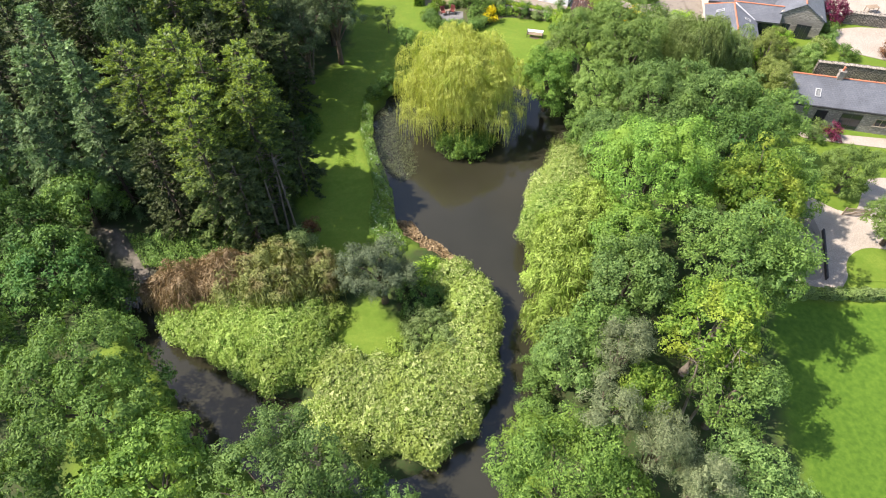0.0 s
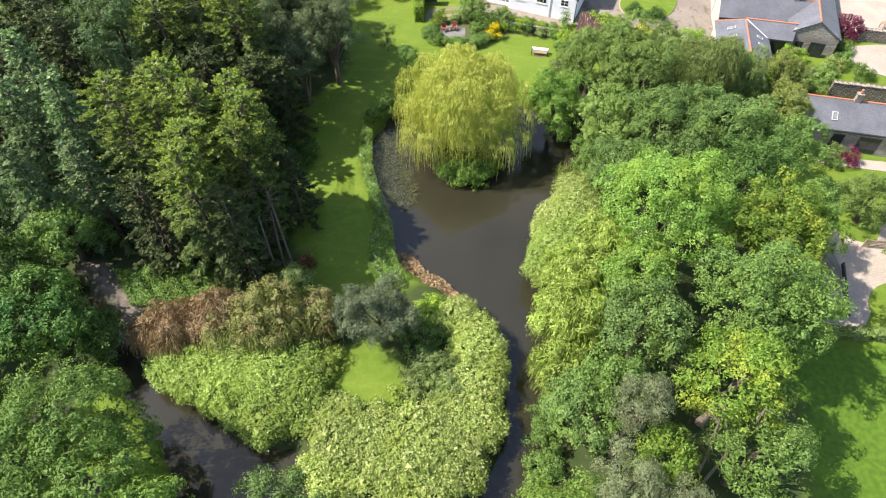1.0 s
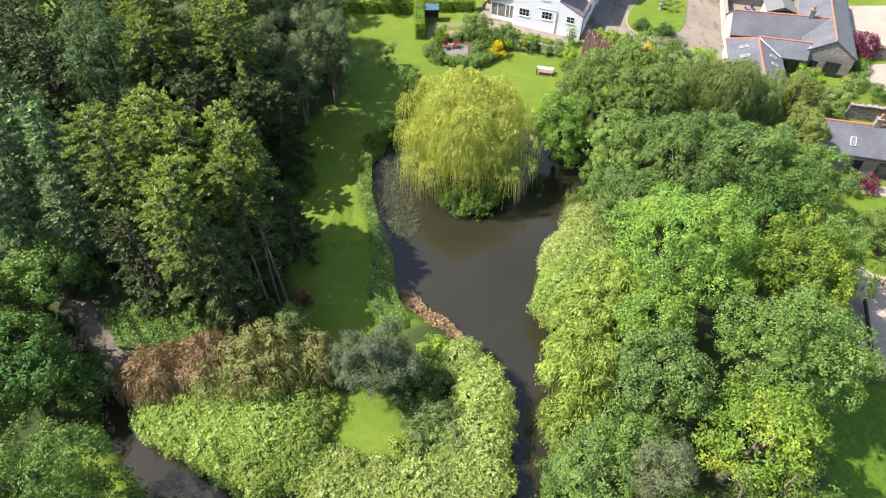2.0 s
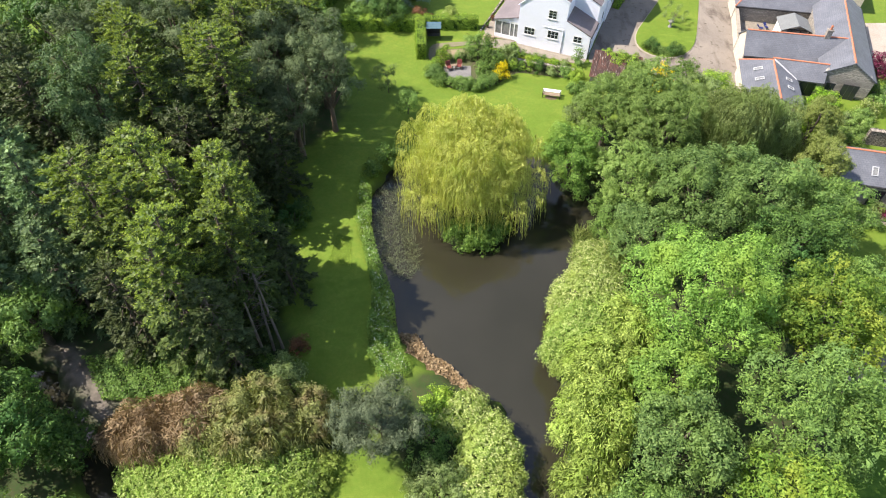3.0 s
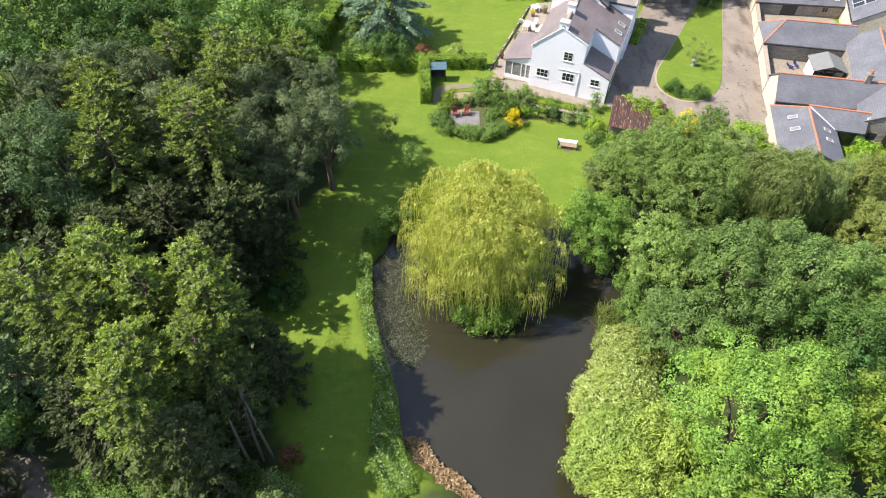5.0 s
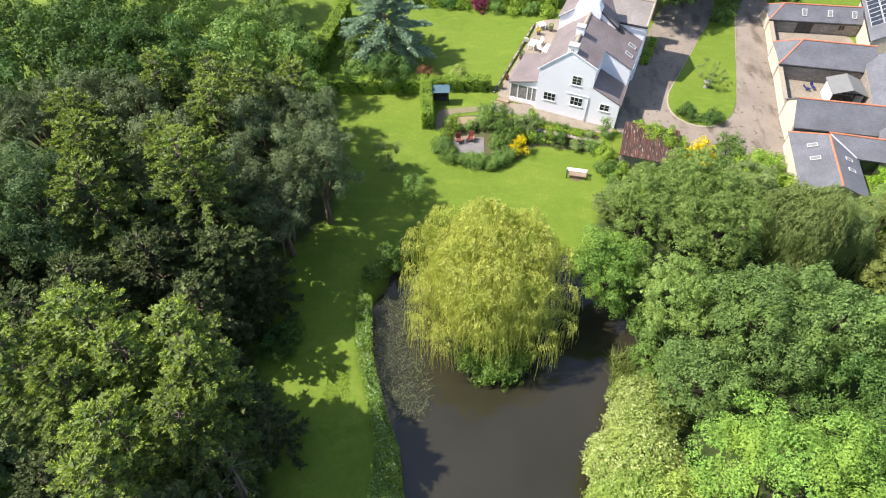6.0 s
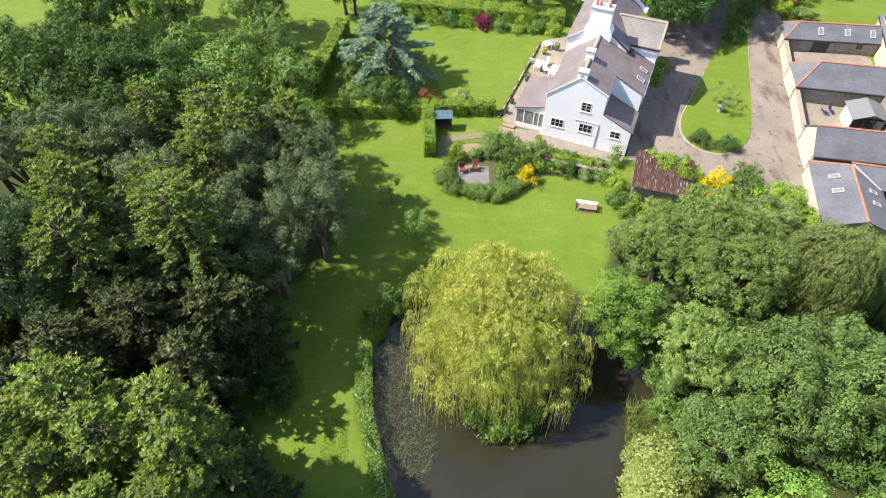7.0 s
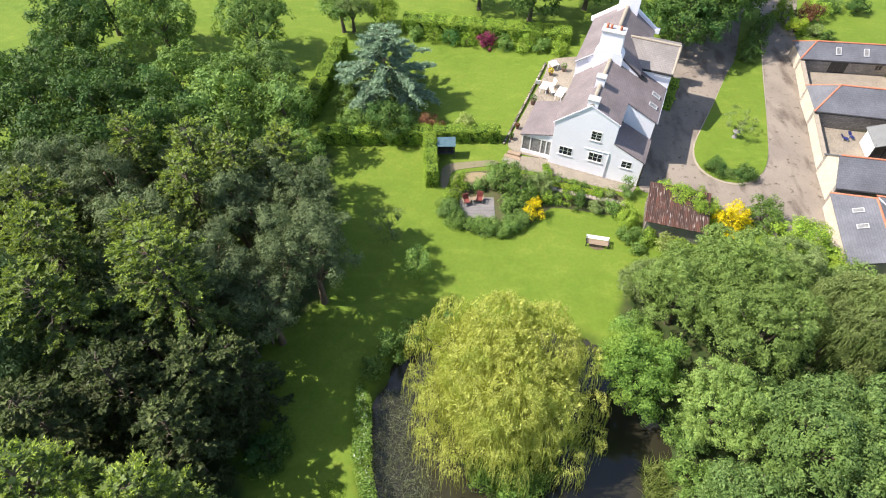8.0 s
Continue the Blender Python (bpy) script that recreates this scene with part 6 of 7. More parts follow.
    part("gutter", boxed(9.15, 3.7, 5.08, 9.28, 9.69, 5.2), WHITE, ob)
    part("gutter", boxed(5.6, 9.42, 6.9, 9.4, 9.54, 7.02), BLACKWOOD, ob)
    for y, z in ((5.0, 1.2), (8.0, 1.2), (12.6, 1.2), (12.6, 4.6)):
        window(ob, 9.05 if y < 9 else 9.25, y, z, 0.95, 1.1, 2, 2, face=90)
    for y in (5.6, 7.4):
        rooflight(ob, (8.35, y, down(8.35) + 0.03), (0, 1, 0), (-1, 0, 0.479), 0.6, 0.95)
    rooflight(ob, (6.6, 8.6, down(6.6) + 0.03), (0, 1, 0), (-1, 0, 0.479), 0.6, 0.8, BLACKWOOD)
    # garden room on the west side
    part("garden_room_wall", boxed(-3.3, 0.4, -0.3, -0.103, 6.0, 0.62), RENDERED, ob)
    bm = bmesh.new()
    for q in (-3.3, -2.42, -1.3, -0.75, -0.22):
        box(bm, q, 0.4, 0.62, q + 0.12, 0.52, 2.42)
    box(bm, -3.3, 0.39, 2.36, -0.11, 0.53, 2.6)
    for q in (1.4, 2.3, 3.2, 4.1, 5.88):
        box(bm, -3.3, q, 0.62, -3.18, q + 0.12, 2.36)
    box(bm, -3.32, 0.54, 2.36, -3.18, 6.0, 2.56)
    g = part("garden_room_frame", bm, WHITE, ob, "white timber glazing of the garden room")
    for a, b in ((-3.18, -2.42), (-2.3, -1.3), (-1.18, -0.75), (-0.63, -0.22)):
        part("pane", boxed(a, 0.45, 0.63, b, 0.47, 2.36), SKYGLASS, g)
    for a, b in ((0.52, 1.4), (1.52, 2.3), (2.42, 3.2), (3.32, 4.1), (4.22, 5.88)):
        part("pane", boxed(-3.25, a, 0.63, -3.23, b, 2.36), GLASS, g)
    part("garden_room_gable", prism(bmesh.new(), [(-3.3, 0.4, 2.605), (-0.104, 0.4, 2.605), (-0.104, 0.4, 3.3)], (0, 0.12, 0)), RENDERED, ob)
    roof(ob, [(-3.5, 0.25, 2.6), (-3.5, 6.2, 2.6), (-0.104, 6.2, 3.5), (-0.104, 0.25, 3.5)], HOUSESLATE)
    part("step", boxed(-4.7, -1.0, -0.2, -2.9, -0.5, 0.18, bev=0.02), WOOD, ob)
    part("step", boxed(-4.5, -0.5, -0.2, -3.1, 0.0, 0.36, bev=0.02), WOOD, ob)
    return ob


white_house()


def barn(x, y, z, rz, length, depth, eave, ridge, label, hip=False, wall=None, end=None, openings=(), lights=(), name="barn", tile=None, stack=None, cap=True, hip_far=False):
    """A low stone barn: its front eave runs along x from the origin, its roof rises to the middle of its depth."""
    ob = thing(name, x, y, z, label, "barn", "stone barns", rz=rz)
    wall, tile = wall or STONE, tile or SLATE
    h, m, o = eave, depth / 2, 0.12
    part("wall", boxed(0, 0, -0.6, length, 0.45, h), wall, ob)
    part("wall", boxed(0, depth - 0.45, -0.6, length, depth, h), wall, ob)
    for q, hh in ((0, hip), (length - 0.45, hip_far)):
        ring = [(q, 0.45, -0.6), (q, 0.45, h), (q, depth - 0.45, h), (q, depth - 0.45, -0.6)] if hh else [(q, 0.453, -0.6), (q, 0.453, h + 0.3), (q, m, ridge - 0.14), (q, depth - 0.453, h + 0.3), (q, depth - 0.453, -0.6)]
        part("end_wall", prism(bmesh.new(), ring, (0.45, 0, 0)), end or wall, ob)
    k = m * 0.95 if hip else 0
    k2 = m * 0.95 if hip_far else 0
    drop = (ridge - h) / m * o
    roof(ob, [(-o if hip else -0.12, -o, h - drop), (length + 0.12, -o, h - drop), (length - k2 + 0.12, m, ridge), (k - (0 if hip else 0.12), m, ridge)], tile)
    roof(ob, [(-o if hip else -0.12, depth + o, h - drop), (length + 0.12, depth + o, h - drop), (length - k2 + 0.12, m, ridge), (k - (0 if hip else 0.12), m, ridge)], tile)
    if hip:
        roof(ob, [(-o, -o, h - drop), (-o, depth + o, h - drop), (k, m, ridge)], tile)
        capping(ob, (-o, -o, h - drop), (k, m, ridge), TERRACOTTA, "hip_tiles", 0.075, "orange clay hip tiles")
        capping(ob, (-o, depth + o, h - drop), (k, m, ridge), TERRACOTTA, "hip_tiles", 0.075, "orange clay hip tiles")
    if cap:
        capping(ob, (k, m, ridge), (length - k2 + 0.12, m, ridge), TERRACOTTA, "ridge_tiles", 0.09, "orange clay ridge tiles")
    part("gutter", boxed(-0.1, -o - 0.12, h - drop - 0.16, length + 0.1, -o, h - drop - 0.05), BLACKWOOD, ob)
    for q, zz, w, hh, cols, rows in openings:
        window(ob, q, -0.003, zz, w, hh, cols, rows, "door" if zz < 0.3 else "window", BLACKWOOD if zz < 0.3 else WOOD, zz > 0.3)
    for q, f in lights:
        rooflight(ob, (q, -o + (m + o) * f, h - drop + (ridge - h + drop) * f + 0.02), (1, 0, 0), (0, m + o, ridge - h + drop), 0.6, 0.95)
    if stack:
        chimney(ob, stack, m, ridge - 0.3, ridge + 0.75, 0.6, 0.5, 1, STONE, cap=0.05)
    return ob


barn(35.5, 77.0, 0.0, -10.3, 11.8, 4.8, 2.4, 4.3, "long low barn with a blue-grey slate roof and orange ridge", end=CREAM, stack=9.0)
barn(38.4, 89.05, 0.0, -10.9, 10.3, 4.6, 2.15, 4.05, "stone barn with a hipped slate roof", hip=True, end=CREAM)
barn(40.95, 99.35, 0.0, -6.9, 11.4, 3.6, 1.9, 3.15, "stone barn with a hipped slate roof and three roof windows", hip=True, end=CREAM, lights=((4.2, 0.5), (7.4, 0.5), (10.4, 0.5)), openings=((4.6, 0.05, 2.0, 1.6, 3, 1), (9.2, 0.8, 0.8, 0.7, 2, 1)))
barn(38.85, 56.4, -1.25, -13.0, 16.0, 5.6, 2.7, 4.6, "low barn dwelling with a slate roof beside the gravel court", stack=5.0, lights=((3.0, 0.42),), openings=((7.2, 0.05, 2.2, 2.0, 2, 1), (10.4, 0.9, 1.3, 0.9, 2, 1), (4.0, 0.05, 1.2, 2.0, 1, 1)))
# cross wing with a stone gable towards the pond
barn(48.35, 71.05, 0.0, 71.5, 17.0, 5.8, 2.7, 4.5, "tall stone cross wing with a gable window", name="barn", end=STONE, tile=SLATE)
w = thing("gable_window", 45.9, 71.6, 0.0, "wide dark glazed opening in the stone gable", "window", kind="structure", rz=-18.5)
window(w, 0.35, -0.12, 0.05, 1.75, 1.9, 3, 1, "door", BLACKWOOD, False)
window(w, -1.75, -0.12, 0.9, 0.95, 0.9, 2, 1, "window", BLACKWOOD, True)


def solar_range():
    """A further range along the yard, with a field of dark panels on its slope."""
    ob = barn(53.9, 102.6, 0.0, -108.5, 10.6, 6.0, 2.9, 5.0, "stone range with rows of solar panels on its slate roof", end=CREAM, wall=CREAM)
    u, up = Vector((1, 0, 0)), Vector((0, 3.12, 2.1 + 0.084)).normalized()
    for i in range(7):
        for j in range(2):
            c = Vector((0.9 + 1.05 * i, 0, 2.86)) + up * (0.9 + 1.35 * j)
            m = Matrix((u, up, u.cross(up))).transposed().to_4x4()
            m.translation = c
            fr = part("solar_panel", boxed(-0.5, -0.65, 0.04, 0.5, 0.65, 0.08), LEAD, ob, "dark solar panel with a pale rim")
            fr.matrix_basis = m
            part("pane", boxed(-0.45, -0.6, 0.08, 0.45, 0.6, 0.09), GLASS, fr)


solar_range()


def lean_wing():
    """A low wing along the lane, and a second roof that joins it to the cross wing."""
    ob = thing("barn_wing", 33.5, 70.15, 0.0, "low slate-roofed wing with two roof windows", "barn", "stone barns", rz=-13.2)
    part("wall", prism(bmesh.new(), [(0, -2.2, -0.6), (0, -2.2, 1.95), (3.1, -2.2, 3.2), (5.9, -2.2, 2.1), (5.9, -2.2, -0.6)], (0, 7.0, 0)), CREAM, ob)
    part("wall", prism(bmesh.new(), [(0, 4.8, -0.6), (0, 6.5, -0.6), (2.9, 5.4, -0.6), (2.9, 4.8, -0.6)], (0, 0, 2.5)), CREAM, ob)
    roof(ob, [(-0.2, -2.4, 1.96), (-0.2, 6.7, 1.96), (3.1, 5.3, 3.3), (3.1, -2.4, 3.3)], SLATE)
    roof(ob, [(6.1, -2.4, 2.08), (6.1, 3.3, 2.08), (3.1, 5.3, 3.3), (3.1, -2.4, 3.3)], SLATE)
    capping(ob, (3.1, -2.4, 3.31), (3.1, 5.3, 3.31), TERRACOTTA, "ridge_tiles", 0.09, "orange clay ridge tiles")
    capping(ob, (-0.2, 6.65, 1.98), (3.1, 5.25, 3.31), TERRACOTTA, "ridge_tiles", 0.08, "orange clay ridge tiles")
    for y in (1.9, 3.9):
        rooflight(ob, (1.5, y, 1.96 + 1.7 * 0.406 + 0.03), (0, 1, 0), (1, 0, 0.406), 0.55, 0.95)
    for y in (0.8, 2.4):
        rooflight(ob, (4.7, y, 3.3 - 1.6 * 0.4067 + 0.03), (0, 1, 0), (-1, 0, 0.4067), 0.5, 0.8)
    part("wall", boxed(5.9, 3.75, -0.6, 9.0, 5.6, 2.0), STONE, ob)
    roof(ob, [(5.8, 3.45, 2.12), (8.9, 3.45, 2.12), (9.3, 5.6, 3.3), (3.1, 5.6, 3.3)], SLATE)
    capping(ob, (3.1, 5.6, 3.32), (9.3, 5.6, 3.32), TERRACOTTA, "ridge_tiles", 0.09, "orange clay ridge tiles")
    capping(ob, (3.2, 5.4, 3.3), (5.9, 3.5, 2.15), LEAD, "valley", 0.09, "pale lead valley")
    window(ob, 7.4, 3.74, 0.1, 1.8, 1.7, 2, 1, "door", BLACKWOOD, False)
    return ob


lean_wing()


def lane_wall():
    ob = thing("lane_wall", 0, 0, 0, "cream-rendered wall along the lane by the barns", "wall", kind="structure")
    for (ax, ay), (bx, by), top in (((38.4, 89.0), (36.5, 81.9), 0.8), ((40.95, 99.3), (39.4, 93.5), 0.7)):
        z = gz(ax, ay)
        d = Vector((bx - ax, by - ay, 0))
        n = Vector((-d.y, d.x, 0)).normalized() * 0.35
        part("wall", prism(bmesh.new(), [(ax, ay, z - 0.4), (bx, by, z - 0.4), (bx, by, z + top + 0.8), (ax, ay, z + top + 0.8)], n), CREAM, ob)
        part("coping", prism(bmesh.new(), [(ax - 0.05, ay, z + top + 0.8), (bx - 0.05, by, z + top + 0.8), (bx - 0.05, by, z + top + 0.92), (ax - 0.05, ay, z + top + 0.92)], n * 1.3), STONERIDGE, ob)


lane_wall()


def dry_wall(a, b, h, label, half=0.25):
    (ax, ay), (bx, by) = a, b
    L = math.hypot(bx - ax, by - ay)
    ob = thing("garden_wall", ax, ay, gz(ax, ay), label, "wall", kind="structure", rz=math.degrees(math.atan2(by - ay, bx - ax)))
    part("wall", boxed(0, -half, -0.5, L, half, h), GARDENSTONE, ob)
    rng = random.Random(int(ax * 10))
    q = 0.0
    base = boxed(-0.5, -half - 0.05, 0, 0.5, half + 0.05, 0.14 if half > 0.2 else 0.05, bev=0.02)
    me = meshed(base, "coping_stone")
    me.materials.append(GARDENSTONE)
    while q < L - 0.2 and half > 0.2:
        w = min(rng.uniform(0.35, 0.7), L - q)
        s = new("coping_stone", me)
        s.parent = ob
        s.matrix_basis = pose(q + w / 2, rng.uniform(-0.02, 0.02), h, 0, 0, rng.uniform(-3, 3)) @ Matrix.Diagonal((w * 0.95, 1, rng.uniform(0.8, 1.3), 1))
        q += w
    return ob


dry_wall((45.4, 64.2), (62, 60.4), 1.7, "dry stone garden wall behind the low barn")
dry_wall((53.6, 75.4), (66, 72.4), 1.5, "dry stone wall above the gravel patio")
dry_wall((8.2, 79.0), (15.5, 76.6), 0.4, "low stone retaining wall of the flower border")
dry_wall((4.3, 86.0), (10.6, 101.0), 0.16, "low dark wall between lawn and terrace", 0.1)


def rusty_shed():
    ob = thing("shed", 16.5, 73.3, 0.0, "old shed with a rusty corrugated iron roof", "shed", rz=-17)
    L, D = 5.2, 4.2
    part("wall", boxed(0, 0, -0.3, L, 0.25, 1.9), GREYPAVE, ob)
    part("wall", boxed(0, D - 0.25, -0.3, L, D, 2.6), GARDENSTONE, ob)
    part("wall", prism(bmesh.new(), [(0, 0.253, -0.3), (0, 0.253, 1.9), (0, D - 0.253, 2.6), (0, D - 0.253, -0.3)], (0.25, 0, 0)), GARDENSTONE, ob)
    part("wall", prism(bmesh.new(), [(L - 0.25, 0.253, -0.3), (L - 0.25, 0.253, 1.9), (L - 0.25, D - 0.253, 2.6), (L - 0.25, D - 0.253, -0.3)], (0.25, 0, 0)), GARDENSTONE, ob)
    # each corrugated sheet on its own, a little uneven
    rng = random.Random(5)
    n = 9
    w = (L + 0.4) / n
    for i in range(n):
        verts, faces = [], []
        k = 17
        for r in range(2):
            for j in range(k):
                xx = -0.2 + i * w + (w * 1.04) * j / (k - 1)
                yy = -0.25 if r == 0 else D + 0.2
                verts.append((xx, yy, 1.98 + (yy + 0.25) * 0.155 + 0.018 * math.sin(j / (k - 1) * 6.283 * 4) + 0.012 * (i % 2)))
        faces = [(j, j + 1, k + j + 1, k + j) for j in range(k - 1)]
        me = bpy.data.meshes.new("roof_sheet")
        me.from_pydata(verts, [], faces)
        me.materials.append(RUST)
        s = new("roof_sheet", me)
        s.parent = ob
        s.modifiers.new("thickness", "SOLIDIFY").thickness = 0.015
    return ob


rusty_shed()


# ---- garden things ----
def summer_house():
    ob = thing("garden_cabin", 42.5, 83.2, gz(43.5, 84) + 0.05, "small grey-roofed garden cabin with an open front", "cabin", rz=-9.7)
    part("wall", boxed(0, 0.3, 0, 0.12, 3.0, 1.9), WHITE, ob)
    part("wall", boxed(3.3, 0.3, 0, 3.42, 3.0, 1.9), WHITE, ob)
    part("wall", boxed(0.12, 2.88, 0, 3.3, 3.0, 1.9), WHITE, ob)
    for x in (0.0, 1.1, 2.2, 3.3):
        part("post", boxed(x, 0.15, 0, x + 0.12, 0.28, 1.9), BLACKWOOD, ob)
    part("beam", boxed(-0.1, 0.1, 1.9, 3.52, 0.3, 2.02), BLACKWOOD, ob)
    roof(ob, [(-0.25, -0.1, 1.95), (-0.25, 3.2, 1.95), (1.71, 3.2, 2.7), (1.71, -0.1, 2.7)], GREYFELT, thick=0.07)
    roof(ob, [(3.67, -0.1, 1.95), (3.67, 3.2, 1.95), (1.71, 3.2, 2.7), (1.71, -0.1, 2.7)], GREYFELT, thick=0.07)
    return ob


summer_house()


def armchair(x, y, rz, group, fabric, label):
    z = gz(x, y) + 0.06
    ob = thing("garden_chair", x, y, z, label, "chair", group, rz=rz)
    part("seat", boxed(-0.3, -0.28, 0.36, 0.3, 0.28, 0.46, bev=0.02), fabric, ob)
    b = part("backrest", boxed(-0.3, -0.05, 0, 0.3, 0.03, 0.62, bev=0.02), fabric, ob)
    b.matrix_basis = pose(0, 0.28, 0.44, -14)
    for sx in (-0.33, 0.33):
        part("armrest", boxed(sx - 0.05, -0.3, 0.6, sx + 0.05, 0.3, 0.64, bev=0.01), WOOD, ob)
        for sy in (-0.27, 0.27):
            part("leg", boxed(sx - 0.03, sy - 0.03, 0, sx + 0.03, sy + 0.03, 0.6), WOOD, ob)
    return ob


def garden_table(x, y, rz, w, d, label, material, h=0.72, z=None):
    ob = thing("garden_table", x, y, gz(x, y) + 0.1 if z is None else z, label, "table", rz=rz)
    n = max(4, int(d / 0.16))
    for i in range(n):
        part("slat", boxed(-w / 2, -d / 2 + d * i / n + 0.01, h - 0.04, w / 2, -d / 2 + d * (i + 1) / n - 0.01, h), material, ob)
    for sx in (-1, 1):
        part("cross_bar", boxed(sx * (w / 2 - 0.16) - 0.03, -d / 2 + 0.06, h - 0.1, sx * (w / 2 - 0.16) + 0.03, d / 2 - 0.06, h - 0.04), material, ob)
        for sy in (-1, 1):
            part("leg", boxed(sx * (w / 2 - 0.1) - 0.04, sy * (d / 2 - 0.1) - 0.04, 0, sx * (w / 2 - 0.1) + 0.04, sy * (d / 2 - 0.1) + 0.04, h - 0.04), material, ob)
    return ob


armchair(0.0, 77.2, 15, "red chairs on the patio", REDWOOD, "red wooden garden armchair beside a small table")
armchair(1.3, 77.5, -10, "red chairs on the patio", REDWOOD, "red wooden garden armchair beside a small table")
garden_table(0.65, 77.45, 5, 0.55, 0.45, "small low wooden table between red chairs", WOOD, 0.5)
garden_table(9.8, 95.6, 65, 1.5, 0.9, "white garden table on the terrace", WHITE)
for x, y, rz in ((9.2, 96.6, 160), (10.6, 94.8, 10), (10.8, 96.2, -60)):
    armchair(x, y, rz, "white chairs on the terrace", WHITE, "white garden chair beside the terrace table")
garden_table(11.5, 94.3, 62, 1.9, 0.9, "long white garden table close to the house wall", WHITE)
garden_table(11.4, 100.0, 20, 1.0, 1.0, "small round white table by the flower pots", WHITE)


def bench_seat():
    ob = thing("garden_bench", 12.0, 72.0, gz(12.0, 72.0), "wooden garden bench with a broad white-topped backrest", "bench", rz=-12)
    for i in range(4):
        part("slat", boxed(-1.0, -0.42 + 0.15 * i, 0.40, 1.0, -0.30 + 0.15 * i, 0.44), WOOD, ob)
    back = part("backrest", boxed(-1.05, -0.03, 0, 1.05, 0.03, 0.34, bev=0.01), WHITE, ob, "white-painted sloping backrest")
    back.matrix_basis = pose(0, 0.2, 0.46, -50)
    for sx in (-1.0, 1.0):
        part("armrest", boxed(sx - 0.04, -0.42, 0.58, sx + 0.04, 0.3, 0.62), BLACKWOOD, ob)
        part("leg", boxed(sx - 0.04, -0.42, 0, sx + 0.04, -0.34, 0.58), BLACKWOOD, ob)
        part("leg", boxed(sx - 0.04, 0.24, 0, sx + 0.04, 0.32, 0.58), BLACKWOOD, ob)
    return ob


bench_seat()


def swing_seat():
    ob = thing("swing_seat", -1.9, 84.4, gz(-1.9, 84.4), "covered swing seat with a striped blue-green canopy", "seat", rz=0)
    for sx in (-0.85, 0.85):
        part("post", boxed(sx - 0.04, -0.5, 0, sx + 0.04, -0.42, 1.7), BLACKWOOD, ob)
        part("post", boxed(sx - 0.04, 0.42, 0, sx + 0.04, 0.5, 1.85), BLACKWOOD, ob)
    for i in range(7):
        part("canopy_stripe", prism(bmesh.new(), [(-0.98 + 0.28 * i, -0.65, 1.7), (-0.98 + 0.28 * (i + 1), -0.65, 1.7), (-0.98 + 0.28 * (i + 1), 0.6, 1.92), (-0.98 + 0.28 * i, 0.6, 1.92)], (0, 0, 0.04)), TEAL, ob)
    part("seat", boxed(-0.8, -0.3, 0.42, 0.8, 0.3, 0.52, bev=0.02), BLACKWOOD, ob)
    part("backrest", boxed(-0.8, 0.3, 0.5, 0.8, 0.38, 1.1, bev=0.02), BLACKWOOD, ob)
    return ob


swing_seat()


def pot(x, y, r, h, plant, label):
    ob = thing("flower_pot", x, y, gz(x, y) + 0.1, label, "plant pot", "pots on the terrace")
    parts = ([], [])
    tube(parts, [(0, 0, 0), (0, 0, h * 0.8), (0, 0, h)], [r * 0.7, r, r * 1.08], 12)
    part("pot", stem_mesh("pot", parts), POTTERY, ob)
    rng = seeded()
    C = balls(rng, 260) * r * 1.1 + np.array([0, 0, h + r * 0.7])
    U, V = leafy(rng, C, C - np.array([0, 0, h]), 0.09)
    part("plant", blades("plant", C, U, V), LEAF[plant], ob)
    return ob


pot(8.2, 93.0, 0.35, 0.6, "dark", "dark clipped bush in a glazed pot")
pot(6.0, 88.6, 0.22, 0.35, "russet", "small flower pot on the terrace")
pot(10.9, 98.6, 0.28, 0.45, "gold", "yellow-flowered pot on the terrace")
pot(12.6, 99.4, 0.3, 0.5, "fern", "green plant in a pot")
pot(5.2, 86.8, 0.22, 0.35, "dark", "small flower pot on the terrace")


def sundial():
    ob = thing("bird_bath", 29.5, 86.9, gz(29.5, 86.9) + 0.12, "round pale stone bird bath on the grass island", "bird bath")
    parts = ([], [])
    tube(parts, [(0, 0, -0.1), (0, 0, 0.12), (0, 0, 0.2), (0, 0, 0.6), (0, 0, 0.7), (0, 0, 0.82)], [0.27, 0.25, 0.15, 0.12, 0.32, 0.4], 16)
    part("bowl", stem_mesh("bowl", parts), GREYPAVE, ob)


sundial()
broadleaf(30.0, 87.9, 2.2, 2.0, "olive", "small airy fruit tree on the grass island", "fruit_tree", size=0.08, cover=0.3, low=1.0, girth=0.07)
for x, y in ((25.9, 81.7), (28.6, 80.7)):
    shrub(x, y, 1.1, 0.8, "dark", "clipped round bush on the grass island", "clipped_bush", size=0.08, count=16, rough=0.05, cover=1.5, group="clipped bushes", base=gz(x, y) + 0.1)
for x, y in ((26.6, 81.0), (27.4, 80.8), (26.1, 81.0)):
    shrub(x, y, 0.5, 0.7, "fern", "low planting on the grass island", "low_plant", size=0.09, count=8, base=gz(x, y) + 0.1)
hedge("clipped_hedge", (23.2, 91.8), (25.8, 97.6), 1.0, 0.5, "hedge", "low clipped hedge along the house wall")
for x, y in ((35.4, 101.6), (36.8, 103.2), (38.0, 105.0), (39.2, 107.2), (40.4, 109.4)):
    shrub(x, y, 1.6, 1.3, "fern", "overgrown shrub at the end of the grass island", "overgrown_shrub", size=0.13, count=10)
hedge("court_hedge", (30.5, 31.6), (48, 31.2), 0.9, 0.9, "olive", "low ragged hedge between court and field")


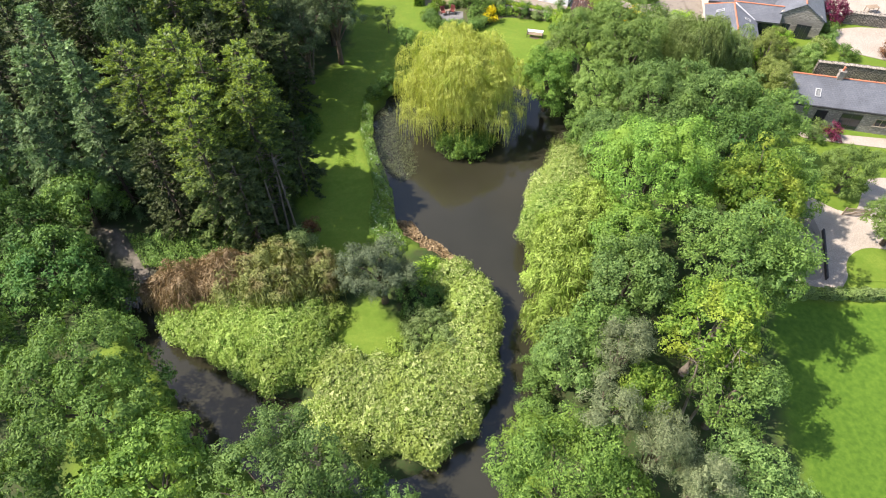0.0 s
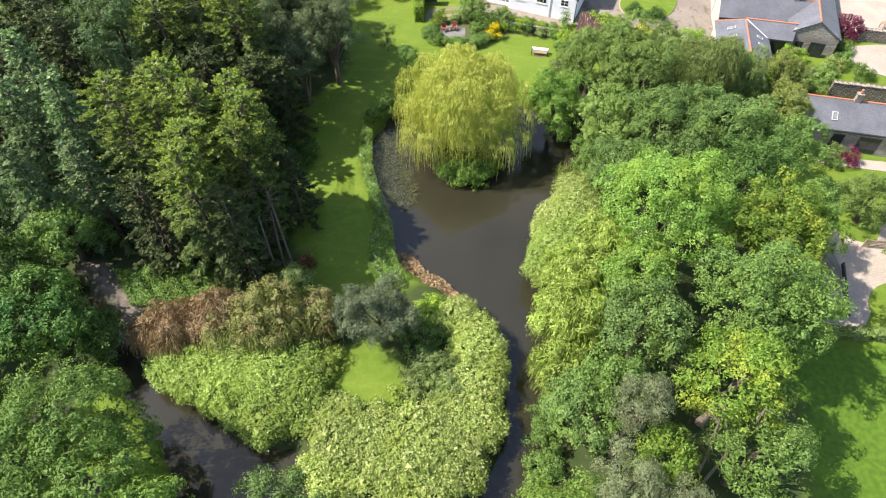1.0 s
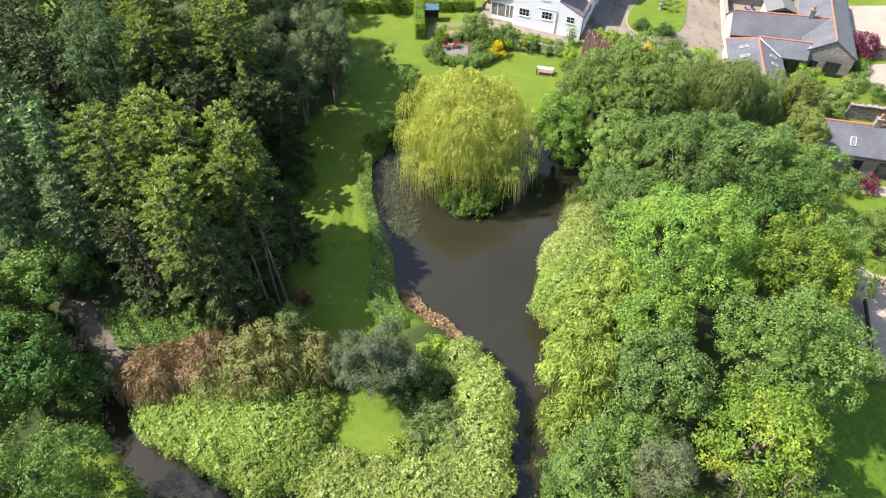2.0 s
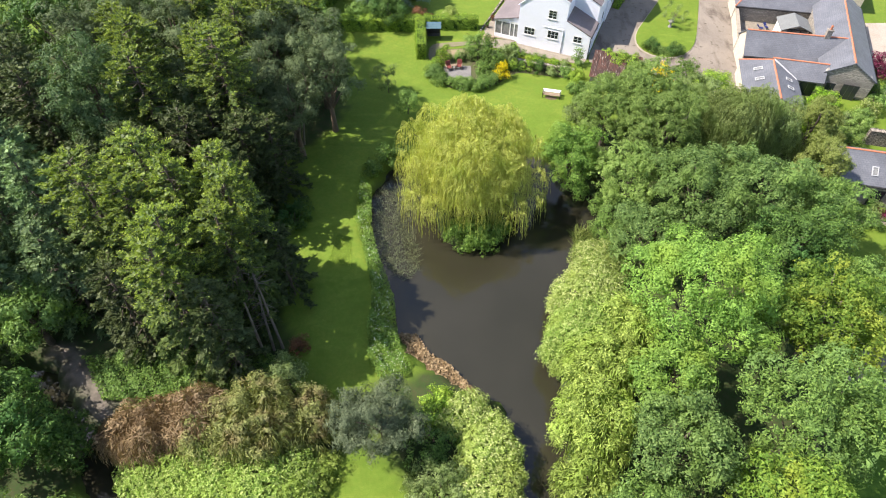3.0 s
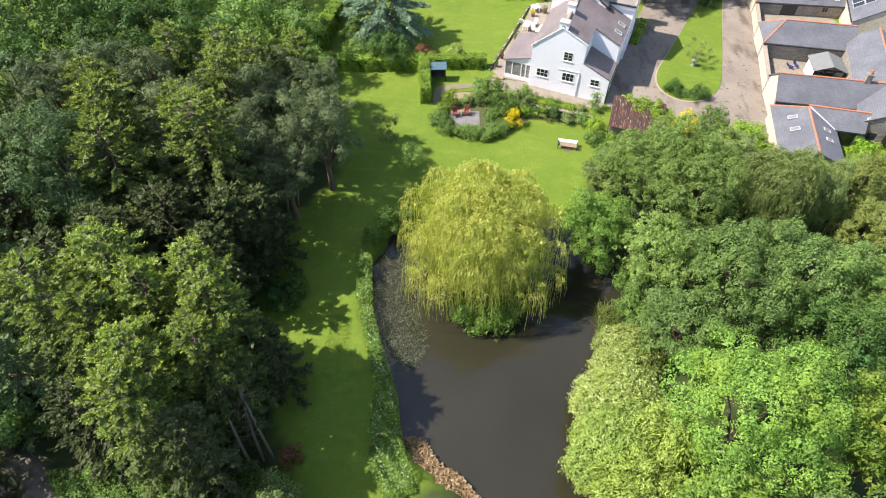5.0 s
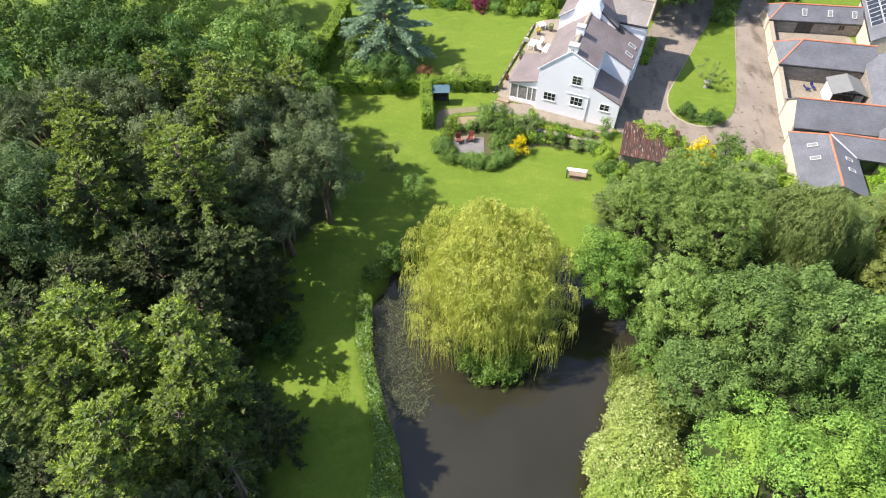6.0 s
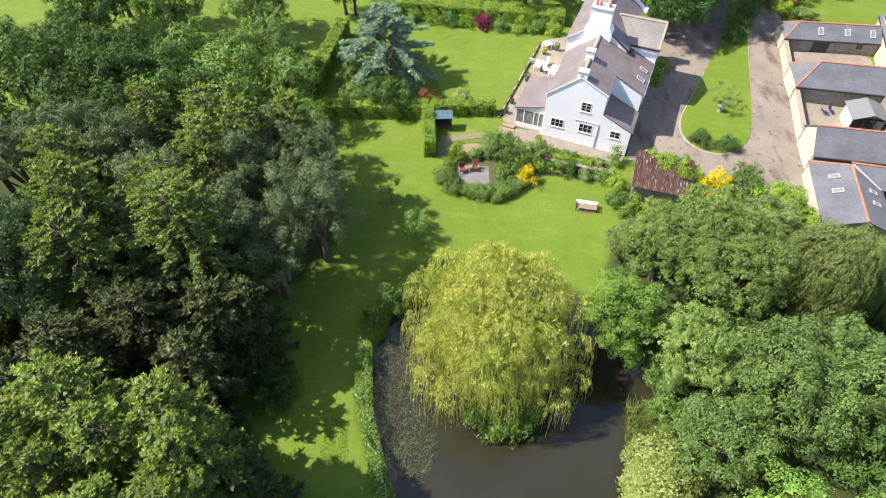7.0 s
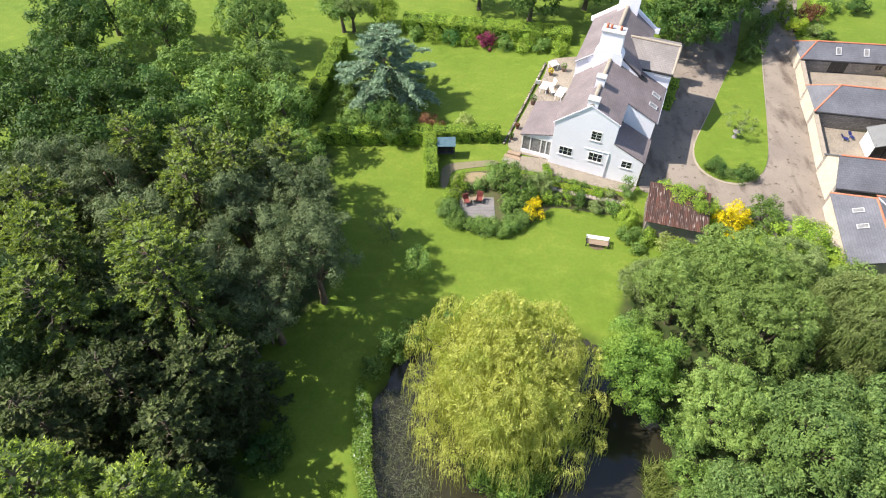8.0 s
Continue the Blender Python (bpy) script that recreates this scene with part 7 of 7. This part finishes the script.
def gate():
    ob = thing("field_gate", 41.2, 41.3, gz(41.2, 41.3) + 0.04, "five-barred pale timber gate at the court", "gate", rz=-8)
    for sx in (-1.2, 1.15):
        part("post", boxed(sx, -0.05, -0.3, sx + 0.08, 0.05, 1.15), WOOD, ob)
    for i in range(5):
        part("bar", boxed(-1.12, -0.03, 0.15 + 0.2 * i, 1.15, 0.03, 0.24 + 0.2 * i), WOOD, ob)
    part("brace", prism(bmesh.new(), [(-1.1, -0.035, 0.2), (-1.0, -0.035, 0.2), (1.1, -0.035, 0.95), (1.0, -0.035, 0.95)], (0, -0.03, 0)), WOOD, ob)


gate()
sheet("grass_island", [(37.2, 33.2), (37.7, 35.4), (39.2, 36.8), (41.0, 37.4), (44, 36.4), (44, 33)], GROUND, "round lawn in the gravel court", 0.07, category="lawn")
bm = bmesh.new()
prism(bm, [(35.15, 33.4, -1.8), (37.15, 39.3, -1.8), (37.30, 39.25, -1.8), (35.30, 33.35, -1.8)], (0, 0, 0.85))
tagged(new("kerb_wall", meshed(bm, "kerb_wall")), "low dark retaining wall in the gravel court", "wall", kind="structure").data.materials.append(BLACKWOOD)
shrub(52.4, 76.4, 3.0, 1.9, "purple", "purple-leaved maple behind the barns", size=0.12)
for x, y, k in ((47.6, 68.6, "cream"), (46.0, 67.2, "ash"), (49.2, 70.0, "fern"), (50.2, 72.6, "fern"), (44.2, 66.6, "olive"), (56.5, 68.0, "russet"), (58.6, 67.2, "hedge"), (50.4, 67.6, "ash")):
    shrub(x, y, 1.6, 1.4, k, "garden shrub by the stone gable", "garden_shrub", size=0.11, count=10)
shrub(42.2, 67.6, 1.6, 1.1, "purple", "purple-leaved shrub before the stone gable", size=0.11)
shrub(43.0, 70.0, 2.2, 1.5, "lime", "lime-green shrub before the stone gable", size=0.12)
for x, y, k in ((42.2, 54.0, "olive"), (43.6, 53.4, "purple"), (41.2, 53.0, "fern")):
    shrub(x, y, 1.5, 1.2, k, "shrub by the low barn's wall", "garden_shrub", size=0.11, count=10)
garden_table(58.5, 78.0, 10, 1.6, 0.9, "wooden picnic table in the paved yard", WOOD)


def lounger(x, y, rz):
    ob = thing("sun_lounger", x, y, gz(x, y) + 0.06, "blue folding lounger in the paved yard", "lounger", "blue loungers", rz=rz)
    part("seat", boxed(-0.2, -0.15, 0.28, 0.2, 0.35, 0.32, bev=0.01), BLUE, ob)
    b = part("backrest", boxed(-0.2, 0, 0, 0.2, 0.45, 0.04, bev=0.01), BLUE, ob)
    b.matrix_basis = pose(0, 0.4, 0.3, 40)
    for sx in (-0.18, 0.18):
        for sy in (-0.12, 0.32):
            part("leg", boxed(sx - 0.02, sy - 0.02, 0, sx + 0.02, sy + 0.02, 0.28), LEAD, ob)


lounger(41.6, 86.4, 60)
lounger(42.3, 86.6, 15)


def deck():
    """Grey weathered boards laid as a small seating deck."""
    ob = thing("patio_deck", 1.0, 76.7, gz(1.0, 76.7), "weathered grey timber deck with red chairs on it", "deck", kind="structure", rz=-1)
    me = meshed(boxed(-1.72, -0.095, -0.06, 1.72, 0.095, 0.07, bev=0.01), "board")
    me.materials.append(surface("grey_deck_timber", (0.20, 0.195, 0.195), (0.155, 0.15, 0.15), (0.25, 0.24, 0.235), 1.2, 12, 0.85, 0.3))
    for i in range(14):
        s = new("board", me)
        s.parent = ob
        s.matrix_basis = pose(0.02 * (i % 3), -1.3 + 0.2 * i, 0)


deck()
